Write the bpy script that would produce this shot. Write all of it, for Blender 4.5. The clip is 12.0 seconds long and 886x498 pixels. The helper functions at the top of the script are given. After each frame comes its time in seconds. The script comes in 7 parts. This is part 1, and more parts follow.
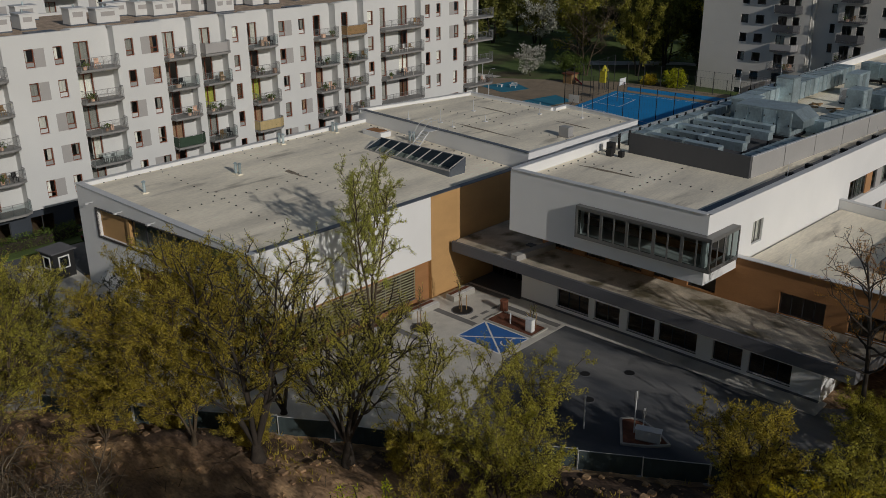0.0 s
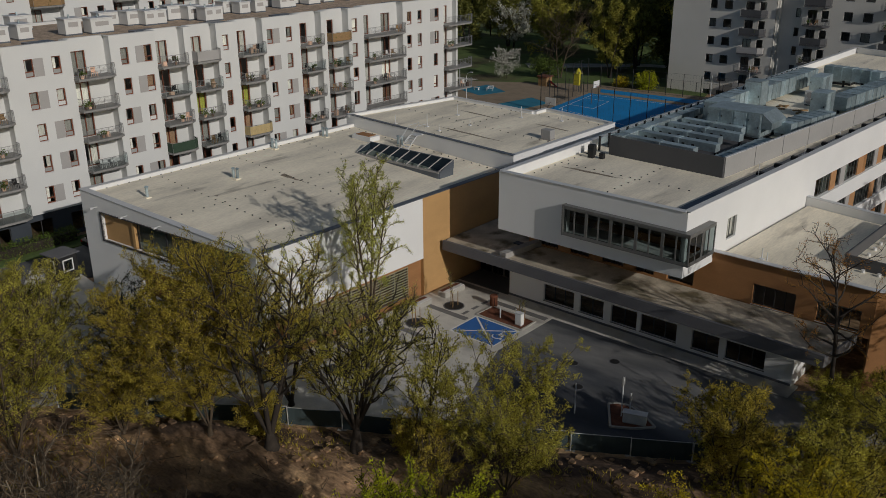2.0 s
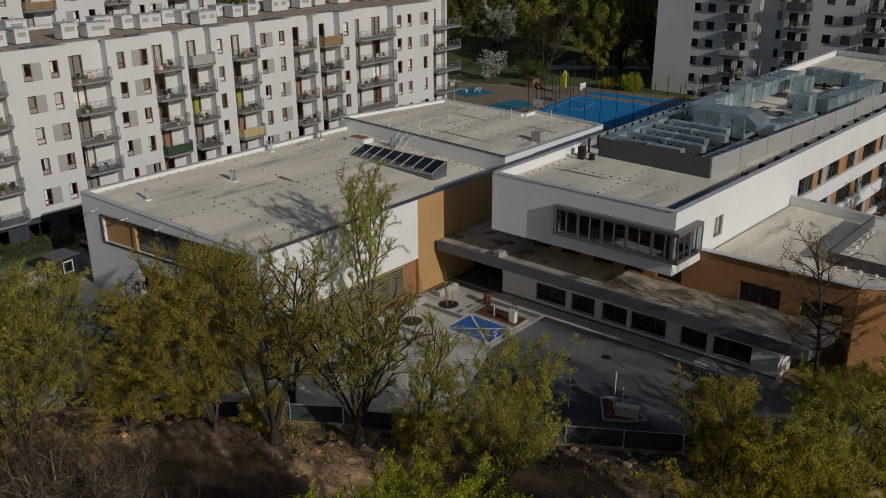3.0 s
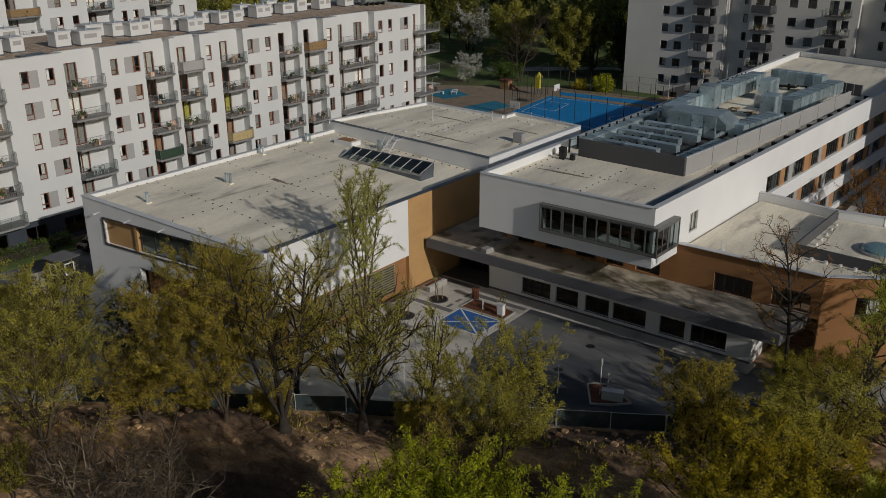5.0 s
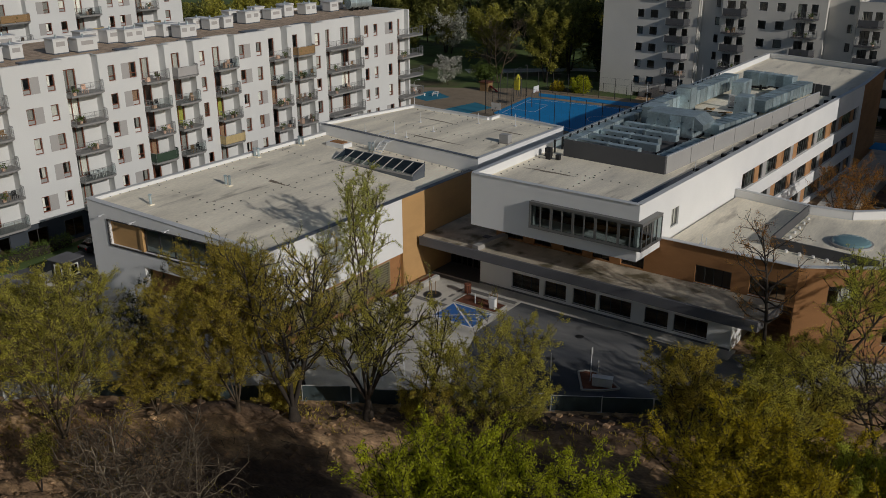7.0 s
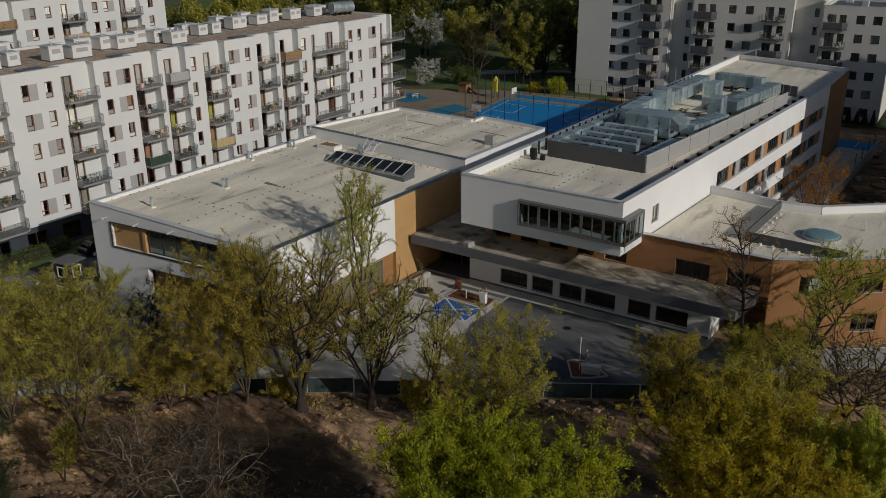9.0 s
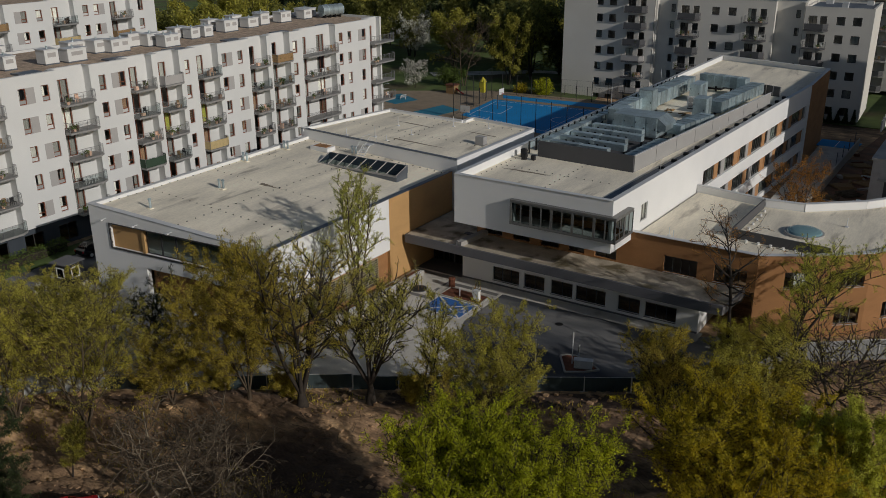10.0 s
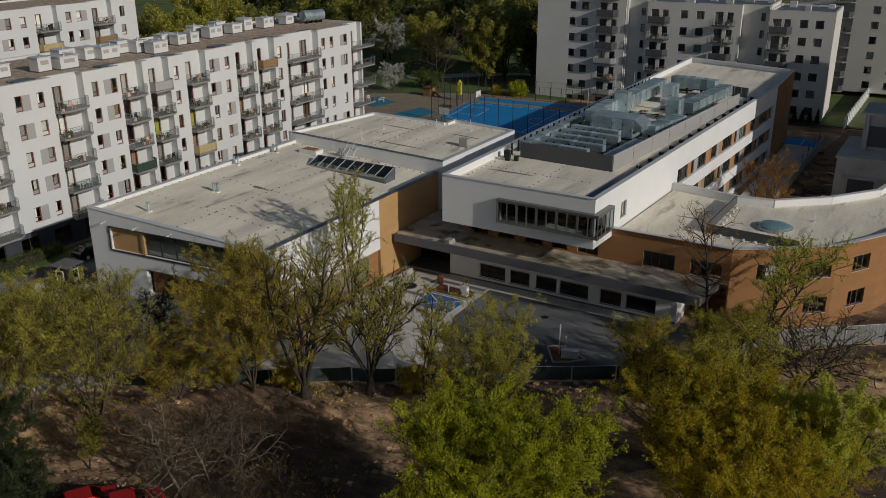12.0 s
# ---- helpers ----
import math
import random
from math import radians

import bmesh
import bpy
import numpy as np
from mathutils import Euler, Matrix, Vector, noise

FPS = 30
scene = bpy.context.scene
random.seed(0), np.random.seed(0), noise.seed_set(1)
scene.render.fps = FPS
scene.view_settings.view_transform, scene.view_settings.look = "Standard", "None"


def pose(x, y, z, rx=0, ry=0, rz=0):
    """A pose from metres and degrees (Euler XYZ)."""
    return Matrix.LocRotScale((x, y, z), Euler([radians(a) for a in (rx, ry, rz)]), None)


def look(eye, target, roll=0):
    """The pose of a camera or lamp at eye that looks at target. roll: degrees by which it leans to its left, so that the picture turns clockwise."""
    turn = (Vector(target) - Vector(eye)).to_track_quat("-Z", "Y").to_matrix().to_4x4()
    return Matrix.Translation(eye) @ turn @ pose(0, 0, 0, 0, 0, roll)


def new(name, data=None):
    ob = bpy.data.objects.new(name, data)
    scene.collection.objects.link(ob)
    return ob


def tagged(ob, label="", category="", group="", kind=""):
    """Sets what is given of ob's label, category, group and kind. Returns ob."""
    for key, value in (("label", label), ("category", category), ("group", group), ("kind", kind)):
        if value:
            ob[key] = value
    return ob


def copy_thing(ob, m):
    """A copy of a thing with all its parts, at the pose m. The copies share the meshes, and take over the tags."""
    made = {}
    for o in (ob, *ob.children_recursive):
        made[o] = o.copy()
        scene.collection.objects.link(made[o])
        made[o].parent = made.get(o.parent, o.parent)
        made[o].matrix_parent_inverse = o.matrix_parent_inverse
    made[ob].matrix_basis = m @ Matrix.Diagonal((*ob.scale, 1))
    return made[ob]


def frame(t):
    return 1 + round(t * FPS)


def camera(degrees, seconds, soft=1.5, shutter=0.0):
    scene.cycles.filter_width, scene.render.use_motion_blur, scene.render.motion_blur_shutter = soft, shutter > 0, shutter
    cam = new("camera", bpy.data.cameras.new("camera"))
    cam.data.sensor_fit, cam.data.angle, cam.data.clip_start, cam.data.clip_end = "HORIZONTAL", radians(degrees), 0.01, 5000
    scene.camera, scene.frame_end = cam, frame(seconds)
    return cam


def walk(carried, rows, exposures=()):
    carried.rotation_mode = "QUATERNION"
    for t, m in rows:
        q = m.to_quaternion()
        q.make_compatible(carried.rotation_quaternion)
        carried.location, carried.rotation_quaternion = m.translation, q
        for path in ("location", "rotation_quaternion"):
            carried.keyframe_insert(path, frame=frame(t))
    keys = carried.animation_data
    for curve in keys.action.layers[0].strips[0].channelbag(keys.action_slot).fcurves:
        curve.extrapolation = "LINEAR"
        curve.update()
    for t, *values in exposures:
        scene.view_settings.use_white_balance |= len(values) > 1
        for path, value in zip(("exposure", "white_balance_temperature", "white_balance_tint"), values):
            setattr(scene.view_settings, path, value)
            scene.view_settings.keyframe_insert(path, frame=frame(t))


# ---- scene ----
cam = camera(53.3, 12.0, soft=0.5)
PATH = [
    (0, (40.711, -50.805, 30.264), (39.431, -49.446, 29.545), -0.4),
    (0.5, (40.994, -51.75, 30.545), (39.728, -50.378, 29.827), -0.4),
    (1, (41.227, -52.685, 30.838), (39.973, -51.302, 30.12), -0.4),
    (1.5, (41.453, -53.585, 31.121), (40.21, -52.192, 30.403), -0.4),
    (2, (41.658, -54.473, 31.409), (40.428, -53.069, 30.691), -0.4),
    (2.5, (41.862, -55.403, 31.705), (40.646, -53.988, 30.987), -0.4),
    (3, (42.045, -56.297, 31.981), (40.842, -54.869, 31.264), -0.3),
    (5, (42.826, -60.063, 33.079), (41.677, -58.592, 32.361), -0.3),
    (5.5, (42.985, -61.04, 33.294), (41.848, -59.559, 32.578), -0.3),
    (6, (43.117, -61.955, 33.541), (41.992, -60.464, 32.824), -0.3),
    (6.5, (43.227, -62.871, 33.788), (42.115, -61.371, 33.071), -0.3),
    (7, (43.387, -63.787, 34.02), (42.286, -62.28, 33.303), -0.3),
    (9, (43.768, -67.628, 35.109), (42.72, -66.084, 34.391), -0.3),
    (9.5, (43.862, -68.574, 35.347), (42.828, -67.02, 34.63), -0.3),
    (10, (43.944, -69.522, 35.608), (42.925, -67.958, 34.89), -0.3),
    (10.5, (44.002, -70.472, 35.88), (42.996, -68.9, 35.163), -0.3),
    (11, (44.063, -71.507, 36.142), (43.072, -69.924, 35.424), -0.3),
    (11.5, (44.094, -72.478, 36.412), (43.118, -70.887, 35.694), -0.3),
    (12, (44.129, -73.434, 36.659), (43.168, -71.833, 35.942), -0.3),
]
walk(cam, [(t, look(eye, target, roll)) for t, eye, target, roll in PATH],
     exposures=((0.0, -1.38), (5.0, -1.32), (12.0, -1.22)))

# ---- light ----
SUN_AZ = radians(-10.0)     # the sun stands over +x, a little to -y
SUN_EL = radians(22.5)
world = bpy.data.worlds.new("world")
scene.world = world
world.use_nodes = True
wn = world.node_tree.nodes
sky = wn.new("ShaderNodeTexSky")
sky.sky_type = "NISHITA"
sky.sun_disc = False
sky.sun_elevation = SUN_EL
sky.sun_rotation = math.pi / 2 - SUN_AZ
wn["Background"].inputs["Strength"].default_value = 0.078
world.node_tree.links.new(sky.outputs[0], wn["Background"].inputs["Color"])
sun_data = bpy.data.lights.new("sun", "SUN")
sun_data.energy, sun_data.angle, sun_data.color = 4.6, radians(0.6), (1.0, 0.955, 0.89)
sun = new("sun", sun_data)
sun_dir = Vector((math.cos(SUN_AZ) * math.cos(SUN_EL), math.sin(SUN_AZ) * math.cos(SUN_EL), math.sin(SUN_EL)))
sun.matrix_world = look(sun_dir * 200, (0, 0, 0))


# ---- materials ----
def mat(name, base, rough=0.8, metal=0.0, var=0.15, scale=0.6, fine=18.0, bump=0.0, bump_scale=30.0, bump_far=0.05, spot=None, spot_scale=0.15,
        spot_edge=(0.5, 0.62), stain=None, stain_scale=0.08, stain_edge=(0.55, 0.63), mud_shade=None, island=0.0, rand=0.0, stretch=(1, 1, 1), spec=0.4):
    """A painted or mineral surface: base colour, variation at two scales, optional stains and relief."""
    m = bpy.data.materials.new(name)
    m.use_nodes = True
    n, l = m.node_tree.nodes, m.node_tree.links
    b = n["Principled BSDF"]
    b.inputs["Roughness"].default_value, b.inputs["Metallic"].default_value = rough, metal
    b.inputs["Specular IOR Level"].default_value = spec
    co = n.new("ShaderNodeTexCoord")
    mp = n.new("ShaderNodeMapping")
    mp.inputs["Scale"].default_value = stretch
    geo = n.new("ShaderNodeNewGeometry")
    l.new(geo.outputs["Position"], mp.inputs["Vector"])
    v = mp.outputs[0]

    def tex(s, detail=4.0):
        t = n.new("ShaderNodeTexNoise")
        t.inputs["Scale"].default_value, t.inputs["Detail"].default_value = s, detail
        l.new(v, t.inputs["Vector"])
        return t.outputs["Fac"]

    def mul(col, fac, amount):
        r = n.new("ShaderNodeMapRange")
        r.inputs["From Min"].default_value, r.inputs["From Max"].default_value = 0.25, 0.75
        r.inputs["To Min"].default_value, r.inputs["To Max"].default_value = 1 - amount, 1 + amount
        l.new(fac, r.inputs["Value"])
        x = n.new("ShaderNodeMix")
        x.data_type, x.blend_type = "RGBA", "MULTIPLY"
        x.inputs["Factor"].default_value = 1.0
        l.new(col, x.inputs["A"])
        l.new(r.outputs[0], x.inputs["B"])
        return x.outputs["Result"]

    rgb = n.new("ShaderNodeRGB")
    rgb.outputs[0].default_value = (*base, 1)
    col = rgb.outputs[0]
    if spot:
        s = n.new("ShaderNodeMapRange")
        s.inputs["From Min"].default_value, s.inputs["From Max"].default_value = spot_edge
        l.new(tex(spot_scale, 6.0), s.inputs["Value"])
        x = n.new("ShaderNodeMix")
        x.data_type = "RGBA"
        l.new(s.outputs[0], x.inputs["Factor"])
        l.new(col, x.inputs["A"])
        x.inputs["B"].default_value = (*spot, 1)
        col = x.outputs["Result"]
    if stain:
        s = n.new("ShaderNodeMapRange")
        s.inputs["From Min"].default_value, s.inputs["From Max"].default_value = stain_edge
        l.new(tex(stain_scale, 9.0), s.inputs["Value"])
        x = n.new("ShaderNodeMix")
        x.data_type = "RGBA"
        l.new(s.outputs[0], x.inputs["Factor"])
        l.new(col, x.inputs["A"])
        x.inputs["B"].default_value = (*stain, 1)
        col = x.outputs["Result"]
    # mud colour by vertex mask, which also paints shade at the fence foot
    if mud_shade:
        at = n.new("ShaderNodeAttribute")
        at.attribute_name = "mud_shade"
        s = n.new("ShaderNodeMath")
        s.operation = "ADD"
        l.new(at.outputs["Fac"], s.inputs[0])
        l.new(tex(0.7, 8.0), s.inputs[1])
        r = n.new("ShaderNodeMapRange")
        r.inputs["From Min"].default_value, r.inputs["From Max"].default_value = 0.80, 1.05
        l.new(s.outputs[0], r.inputs["Value"])
        x = n.new("ShaderNodeMix")
        x.data_type = "RGBA"
        l.new(r.outputs[0], x.inputs["Factor"])
        l.new(col, x.inputs["A"])
        x.inputs["B"].default_value = (*mud_shade, 1)
        col = x.outputs["Result"]
    if var:
        col = mul(col, tex(scale), var)
        col = mul(col, tex(fine, 2.0), var * 0.6)
    if island:
        col = mul(col, geo.outputs["Random Per Island"], island)
    if rand:
        oi = n.new("ShaderNodeObjectInfo")
        col = mul(col, oi.outputs["Random"], rand)
    l.new(col, b.inputs["Base Color"])
    if bump:
        bp = n.new("ShaderNodeBump")
        bp.inputs["Strength"].default_value, bp.inputs["Distance"].default_value = bump, bump_far
        l.new(tex(bump_scale, 5.0), bp.inputs["Height"])
        l.new(bp.outputs[0], b.inputs["Normal"])
    return m


def glass_mat(name, tint, gloss_rough=0.03, even=None):
    m = bpy.data.materials.new(name)
    m.use_nodes = True
    n, l = m.node_tree.nodes, m.node_tree.links
    n.remove(n["Principled BSDF"])
    tr, gl, mx, fr = (n.new("ShaderNodeBsdfTransparent"), n.new("ShaderNodeBsdfGlossy"), n.new("ShaderNodeMixShader"), n.new("ShaderNodeFresnel"))
    tr.inputs["Color"].default_value = (*tint, 1)
    gl.inputs["Roughness"].default_value = gloss_rough
    fr.inputs["IOR"].default_value = 1.55
    if even is None:
        l.new(fr.outputs[0], mx.inputs["Fac"])
    else:
        mx.inputs["Fac"].default_value = even
    l.new(tr.outputs[0], mx.inputs[1])
    l.new(gl.outputs[0], mx.inputs[2])
    l.new(mx.outputs[0], n["Material Output"].inputs["Surface"])
    return m


def leaf_mat(name, base, trans=0.35, island=0.35):
    m = mat(name, base, rough=0.55, var=0.25, scale=0.5, fine=3.0, island=island, spec=0.25)
    n, l = m.node_tree.nodes, m.node_tree.links
    b = n["Principled BSDF"]
    t, mx = n.new("ShaderNodeBsdfTranslucent"), n.new("ShaderNodeMixShader")
    l.new(b.inputs["Base Color"].links[0].from_socket, t.inputs["Color"])
    mx.inputs["Fac"].default_value = trans
    l.new(b.outputs[0], mx.inputs[1])
    l.new(t.outputs[0], mx.inputs[2])
    l.new(mx.outputs[0], n["Material Output"].inputs["Surface"])
    return m


M_WHITE = mat("white_render", (0.80, 0.80, 0.795), 0.85, var=0.04, scale=0.25, fine=25, bump=0.12, bump_scale=60)
M_APT = mat("apartment_render", (0.675, 0.68, 0.67), 0.9, var=0.05, scale=0.2, fine=14, bump=0.1, bump_scale=40)
M_BLOCK = mat("beige_render", (0.67, 0.645, 0.595), 0.9, var=0.05, scale=0.2, fine=10)
M_BROWN = mat("brown_brick_cladding", (0.35, 0.172, 0.070), 0.85, var=0.14, scale=0.35, fine=9, bump=0.35, bump_scale=12, stretch=(1, 1, 3))
M_ORANGE = mat("ochre_cladding", (0.52, 0.31, 0.13), 0.8, var=0.10, scale=0.4, fine=9, stretch=(1, 1, 2))
M_PIER = mat("warm_brown_cladding", (0.44, 0.235, 0.11), 0.8, var=0.12, scale=0.5, fine=9, stretch=(1, 1, 2))
M_RAW = mat("raw_concrete", (0.52, 0.51, 0.49), 0.85, var=0.12, scale=0.5, fine=9, spot=(0.38, 0.37, 0.35), spot_scale=0.35, spot_edge=(0.5, 0.7), bump=0.2, bump_scale=14)
M_MEMBRANE = mat("roof_membrane", (0.92, 0.84, 0.68), 0.85, var=0.16, scale=0.3, fine=6, spot=(0.70, 0.64, 0.53), spot_scale=0.25,
                 spot_edge=(0.48, 0.7), stain=(0.46, 0.41, 0.33), stain_scale=0.5, stain_edge=(0.60, 0.72), bump=0.1, bump_scale=8, stretch=(1.5, 0.3, 1))
M_STREAK = mat("roof_dirt_streak", (0.27, 0.22, 0.16), 0.9, var=0.2, scale=0.6, fine=5)
M_GRAVEL = mat("roof_gravel", (0.47, 0.355, 0.26), 0.95, var=0.4, scale=1.5, fine=25, bump=0.2, bump_scale=25)
M_CAP = mat("coping_metal", (0.66, 0.665, 0.67), 0.5, 0.12, var=0.06, scale=0.5, fine=4)
M_CAPDARK = mat("dark_flashing", (0.16, 0.18, 0.21), 0.45, 0.5, var=0.1, scale=0.6, fine=4)
M_SCREEN = mat("grey_screen_panel", (0.40, 0.39, 0.38), 0.6, 0.1, var=0.05, scale=0.4, fine=6)
M_SCREEND = mat("anthracite_panel", (0.10, 0.10, 0.105), 0.6, 0.1, var=0.06, scale=0.4, fine=6)
M_GALV = mat("galvanised_duct", (0.46, 0.55, 0.58), 0.33, 0.55, var=0.22, scale=0.9, fine=5, rand=0.22)
M_FRAME = mat("anthracite_frame", (0.06, 0.06, 0.065), 0.5, 0.2, var=0.05)
M_FRAMEG = mat("grey_aluminium_frame", (0.20, 0.2, 0.195), 0.45, 0.4, var=0.05)
M_WOODFRAME = mat("brown_window_frame", (0.20, 0.065, 0.035), 0.5, var=0.1, scale=2, fine=20)
M_PANEL = mat("grey_facade_panel", (0.40, 0.385, 0.375), 0.8, var=0.05, scale=0.5, fine=9)
M_GLASS = glass_mat("window_glass", (0.72, 0.76, 0.76))
M_GLASSD = glass_mat("tinted_school_glass", (0.30, 0.37, 0.37))
M_GLASSC = glass_mat("railing_glass", (0.80, 0.84, 0.84), even=0.10)
M_CURTAIN = mat("curtain", (0.74, 0.72, 0.66), 0.9, var=0.15, scale=3, fine=12, rand=0.5, stretch=(6, 6, 0.3))
M_BLIND = mat("yellow_green_blind", (0.50, 0.50, 0.10), 0.8, var=0.1, scale=3, fine=12)
M_DRAPE = mat("brown_drape", (0.30, 0.19, 0.12), 0.9, var=0.15, scale=3, fine=12, rand=0.5)
M_INNER = mat("interior_wall", (0.46, 0.42, 0.38), 0.9, var=0.1)
M_CONC = mat("concrete", (0.36, 0.345, 0.325), 0.85, var=0.12, scale=0.5, fine=9, spot=(0.24, 0.225, 0.21), spot_scale=0.35, spot_edge=(0.5, 0.7), bump=0.2, bump_scale=14)
M_CANROOF = mat("weathered_canopy_roof", (0.44, 0.385, 0.30), 0.9, var=0.22, scale=0.7, fine=8, spot=(0.60, 0.52, 0.41), spot_scale=0.5, spot_edge=(0.45, 0.7), stain=(0.15, 0.125, 0.075), stain_scale=0.42, stain_edge=(0.50, 0.62), bump=0.3, bump_scale=9)
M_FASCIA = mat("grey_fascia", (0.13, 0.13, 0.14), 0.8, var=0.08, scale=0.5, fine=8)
M_SLAB = mat("balcony_slab", (0.27, 0.265, 0.255), 0.85, var=0.1, scale=1, fine=10)
M_RAIL = mat("balcony_rail_steel", (0.34, 0.34, 0.34), 0.45, 0.6, var=0.05)
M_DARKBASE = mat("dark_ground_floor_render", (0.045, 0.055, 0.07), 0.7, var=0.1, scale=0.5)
M_ASPHALT = mat("asphalt", (0.062, 0.067, 0.077), 0.9, var=0.22, scale=0.35, fine=30, spot=(0.27, 0.265, 0.255), spot_scale=0.13, spot_edge=(0.45, 0.66), bump=0.3, bump_scale=60, stretch=(0.45, 1.3, 1))
M_PAVE = mat("concrete_paving", (0.54, 0.515, 0.465), 0.9, var=0.16, scale=0.7, fine=10, stain=(0.30, 0.285, 0.26), stain_scale=0.35, stain_edge=(0.54, 0.68), rand=0.10, bump=0.2, bump_scale=25)
M_PAVED = mat("grey_paving", (0.165, 0.16, 0.155), 0.9, var=0.12, scale=0.7, fine=10, rand=0.15, bump=0.2, bump_scale=25)
M_KERB = mat("kerb_stone", (0.42, 0.40, 0.36), 0.85, var=0.1, scale=1, fine=12)
M_BLUE = mat("blue_marking_paint", (0.035, 0.14, 0.42), 0.65, var=0.1, scale=1, fine=14)
M_LINE = mat("white_marking_paint", (0.74, 0.74, 0.72), 0.7, var=0.1, scale=2, fine=14)
M_COURT = mat("blue_sports_court", (0.005, 0.235, 0.56), 0.75, var=0.06, scale=0.3, fine=6)
M_MULCH = mat("bark_mulch", (0.15, 0.055, 0.03), 0.95, var=0.4, scale=2, fine=14, bump=0.8, bump_scale=18)
M_MILK = mat("milky_lower_pane", (0.50, 0.51, 0.50), 0.3, var=0.06, scale=3, fine=12, rand=0.35)
M_SLAT = mat("pale_screen_slat", (0.40, 0.37, 0.24), 0.5, 0.2, var=0.1, scale=1.0, fine=8)
M_SOIL = mat("bare_soil", (0.34, 0.215, 0.125), 0.95, var=0.5, scale=0.8, fine=7, spot=(0.62, 0.41, 0.22), spot_scale=0.4, spot_edge=(0.47, 0.72), stain=(0.11, 0.07, 0.045), stain_scale=0.11, stain_edge=(0.53, 0.64), mud_shade=(0.105, 0.068, 0.046), stretch=(0.5, 1.1, 1), bump=1.0, bump_scale=2.6, bump_far=0.22)
M_MUD = mat("churned_red_earth", (0.20, 0.095, 0.05), 0.8, var=0.4, scale=0.5, fine=5, spot=(0.13, 0.10, 0.075), spot_scale=0.3, spot_edge=(0.5, 0.7), bump=0.8, bump_scale=4)
M_GRASS = mat("grass", (0.10, 0.145, 0.04), 0.95, var=0.3, scale=0.3, fine=6, spot=(0.10, 0.085, 0.045), spot_scale=0.08, spot_edge=(0.5, 0.65), bump=0.6, bump_scale=10)
M_BARK = mat("bark", (0.042, 0.033, 0.026), 0.95, var=0.3, scale=2.5, fine=14, bump=0.5, bump_scale=14)
M_TWIGD = mat("brown_fine_twigs", (0.12, 0.09, 0.06), 0.95, var=0.25, scale=2.5, fine=14)
M_TWIG = mat("bare_twigs", (0.27, 0.22, 0.155), 0.95, var=0.25, scale=2.5, fine=14)
M_BARKL = mat("pale_bark", (0.095, 0.07, 0.046), 0.95, var=0.25, scale=2.5, fine=14, bump=0.4, bump_scale=14)
M_FENCE = mat("green_fence_screen", (0.045, 0.065, 0.07), 0.8, var=0.15, scale=1.5, fine=20)
M_FENCEG = mat("corrugated_fence_steel", (0.34, 0.35, 0.35), 0.5, 0.5, var=0.12, scale=1.2, fine=8)
M_POST = mat("fence_post_steel", (0.10, 0.105, 0.11), 0.5, 0.5, var=0.1)
M_BLACK = mat("black_plastic", (0.02, 0.02, 0.021), 0.6, var=0.1)
M_RED = mat("red_car_paint", (0.42, 0.015, 0.02), 0.25, 0.1, var=0.03)
M_CARBLK = mat("black_car_paint", (0.015, 0.016, 0.018), 0.2, 0.2, var=0.03)
M_CARSIL = mat("silver_car_paint", (0.35, 0.36, 0.37), 0.3, 0.5, var=0.03)
M_TYRE = mat("tyre_rubber", (0.02, 0.02, 0.02), 0.85, var=0.1)
M_YELLOW = mat("yellow_plastic", (0.55, 0.48, 0.04), 0.5, var=0.08)
M_WOOD = mat("timber", (0.30, 0.19, 0.09), 0.8, var=0.2, scale=2, fine=14, stretch=(1, 1, 4))
M_TAN = mat("tan_balcony_screen", (0.52, 0.40, 0.20), 0.85, var=0.12, scale=2, fine=10)
M_GREENSCREEN = mat("green_balcony_screen", (0.04, 0.07, 0.045), 0.85, var=0.12, scale=2, fine=10)
M_CLOTH = mat("cloth", (0.45, 0.30, 0.22), 0.9, var=0.2, scale=3, fine=10, rand=0.8)
L_WILLOW = leaf_mat("willow_leaves", (0.56, 0.51, 0.09), 0.55)
L_OLIVE = leaf_mat("olive_leaves", (0.53, 0.43, 0.07), 0.55)
L_GREEN = leaf_mat("fresh_green_leaves", (0.50, 0.52, 0.03), 0.55)
L_POPLAR = leaf_mat("poplar_leaves", (0.56, 0.56, 0.13), 0.55)
L_YELLOW = leaf_mat("yellow_green_leaves", (0.58, 0.47, 0.03), 0.55)
L_FRESH = leaf_mat("light_green_leaves", (0.56, 0.57, 0.09), 0.55)
L_DARK = leaf_mat("dark_leaves", (0.05, 0.07, 0.025))
L_PARK = leaf_mat("park_leaves", (0.42, 0.39, 0.075), 0.5)
L_WOODS = leaf_mat("woodland_leaves", (0.22, 0.22, 0.055), 0.45)
L_BLOSSOM = leaf_mat("white_blossom", (0.72, 0.71, 0.63))
L_RUST = leaf_mat("rusty_leaves", (0.50, 0.25, 0.055), 0.45)
L_HEDGE = leaf_mat("hedge_leaves", (0.12, 0.17, 0.035))


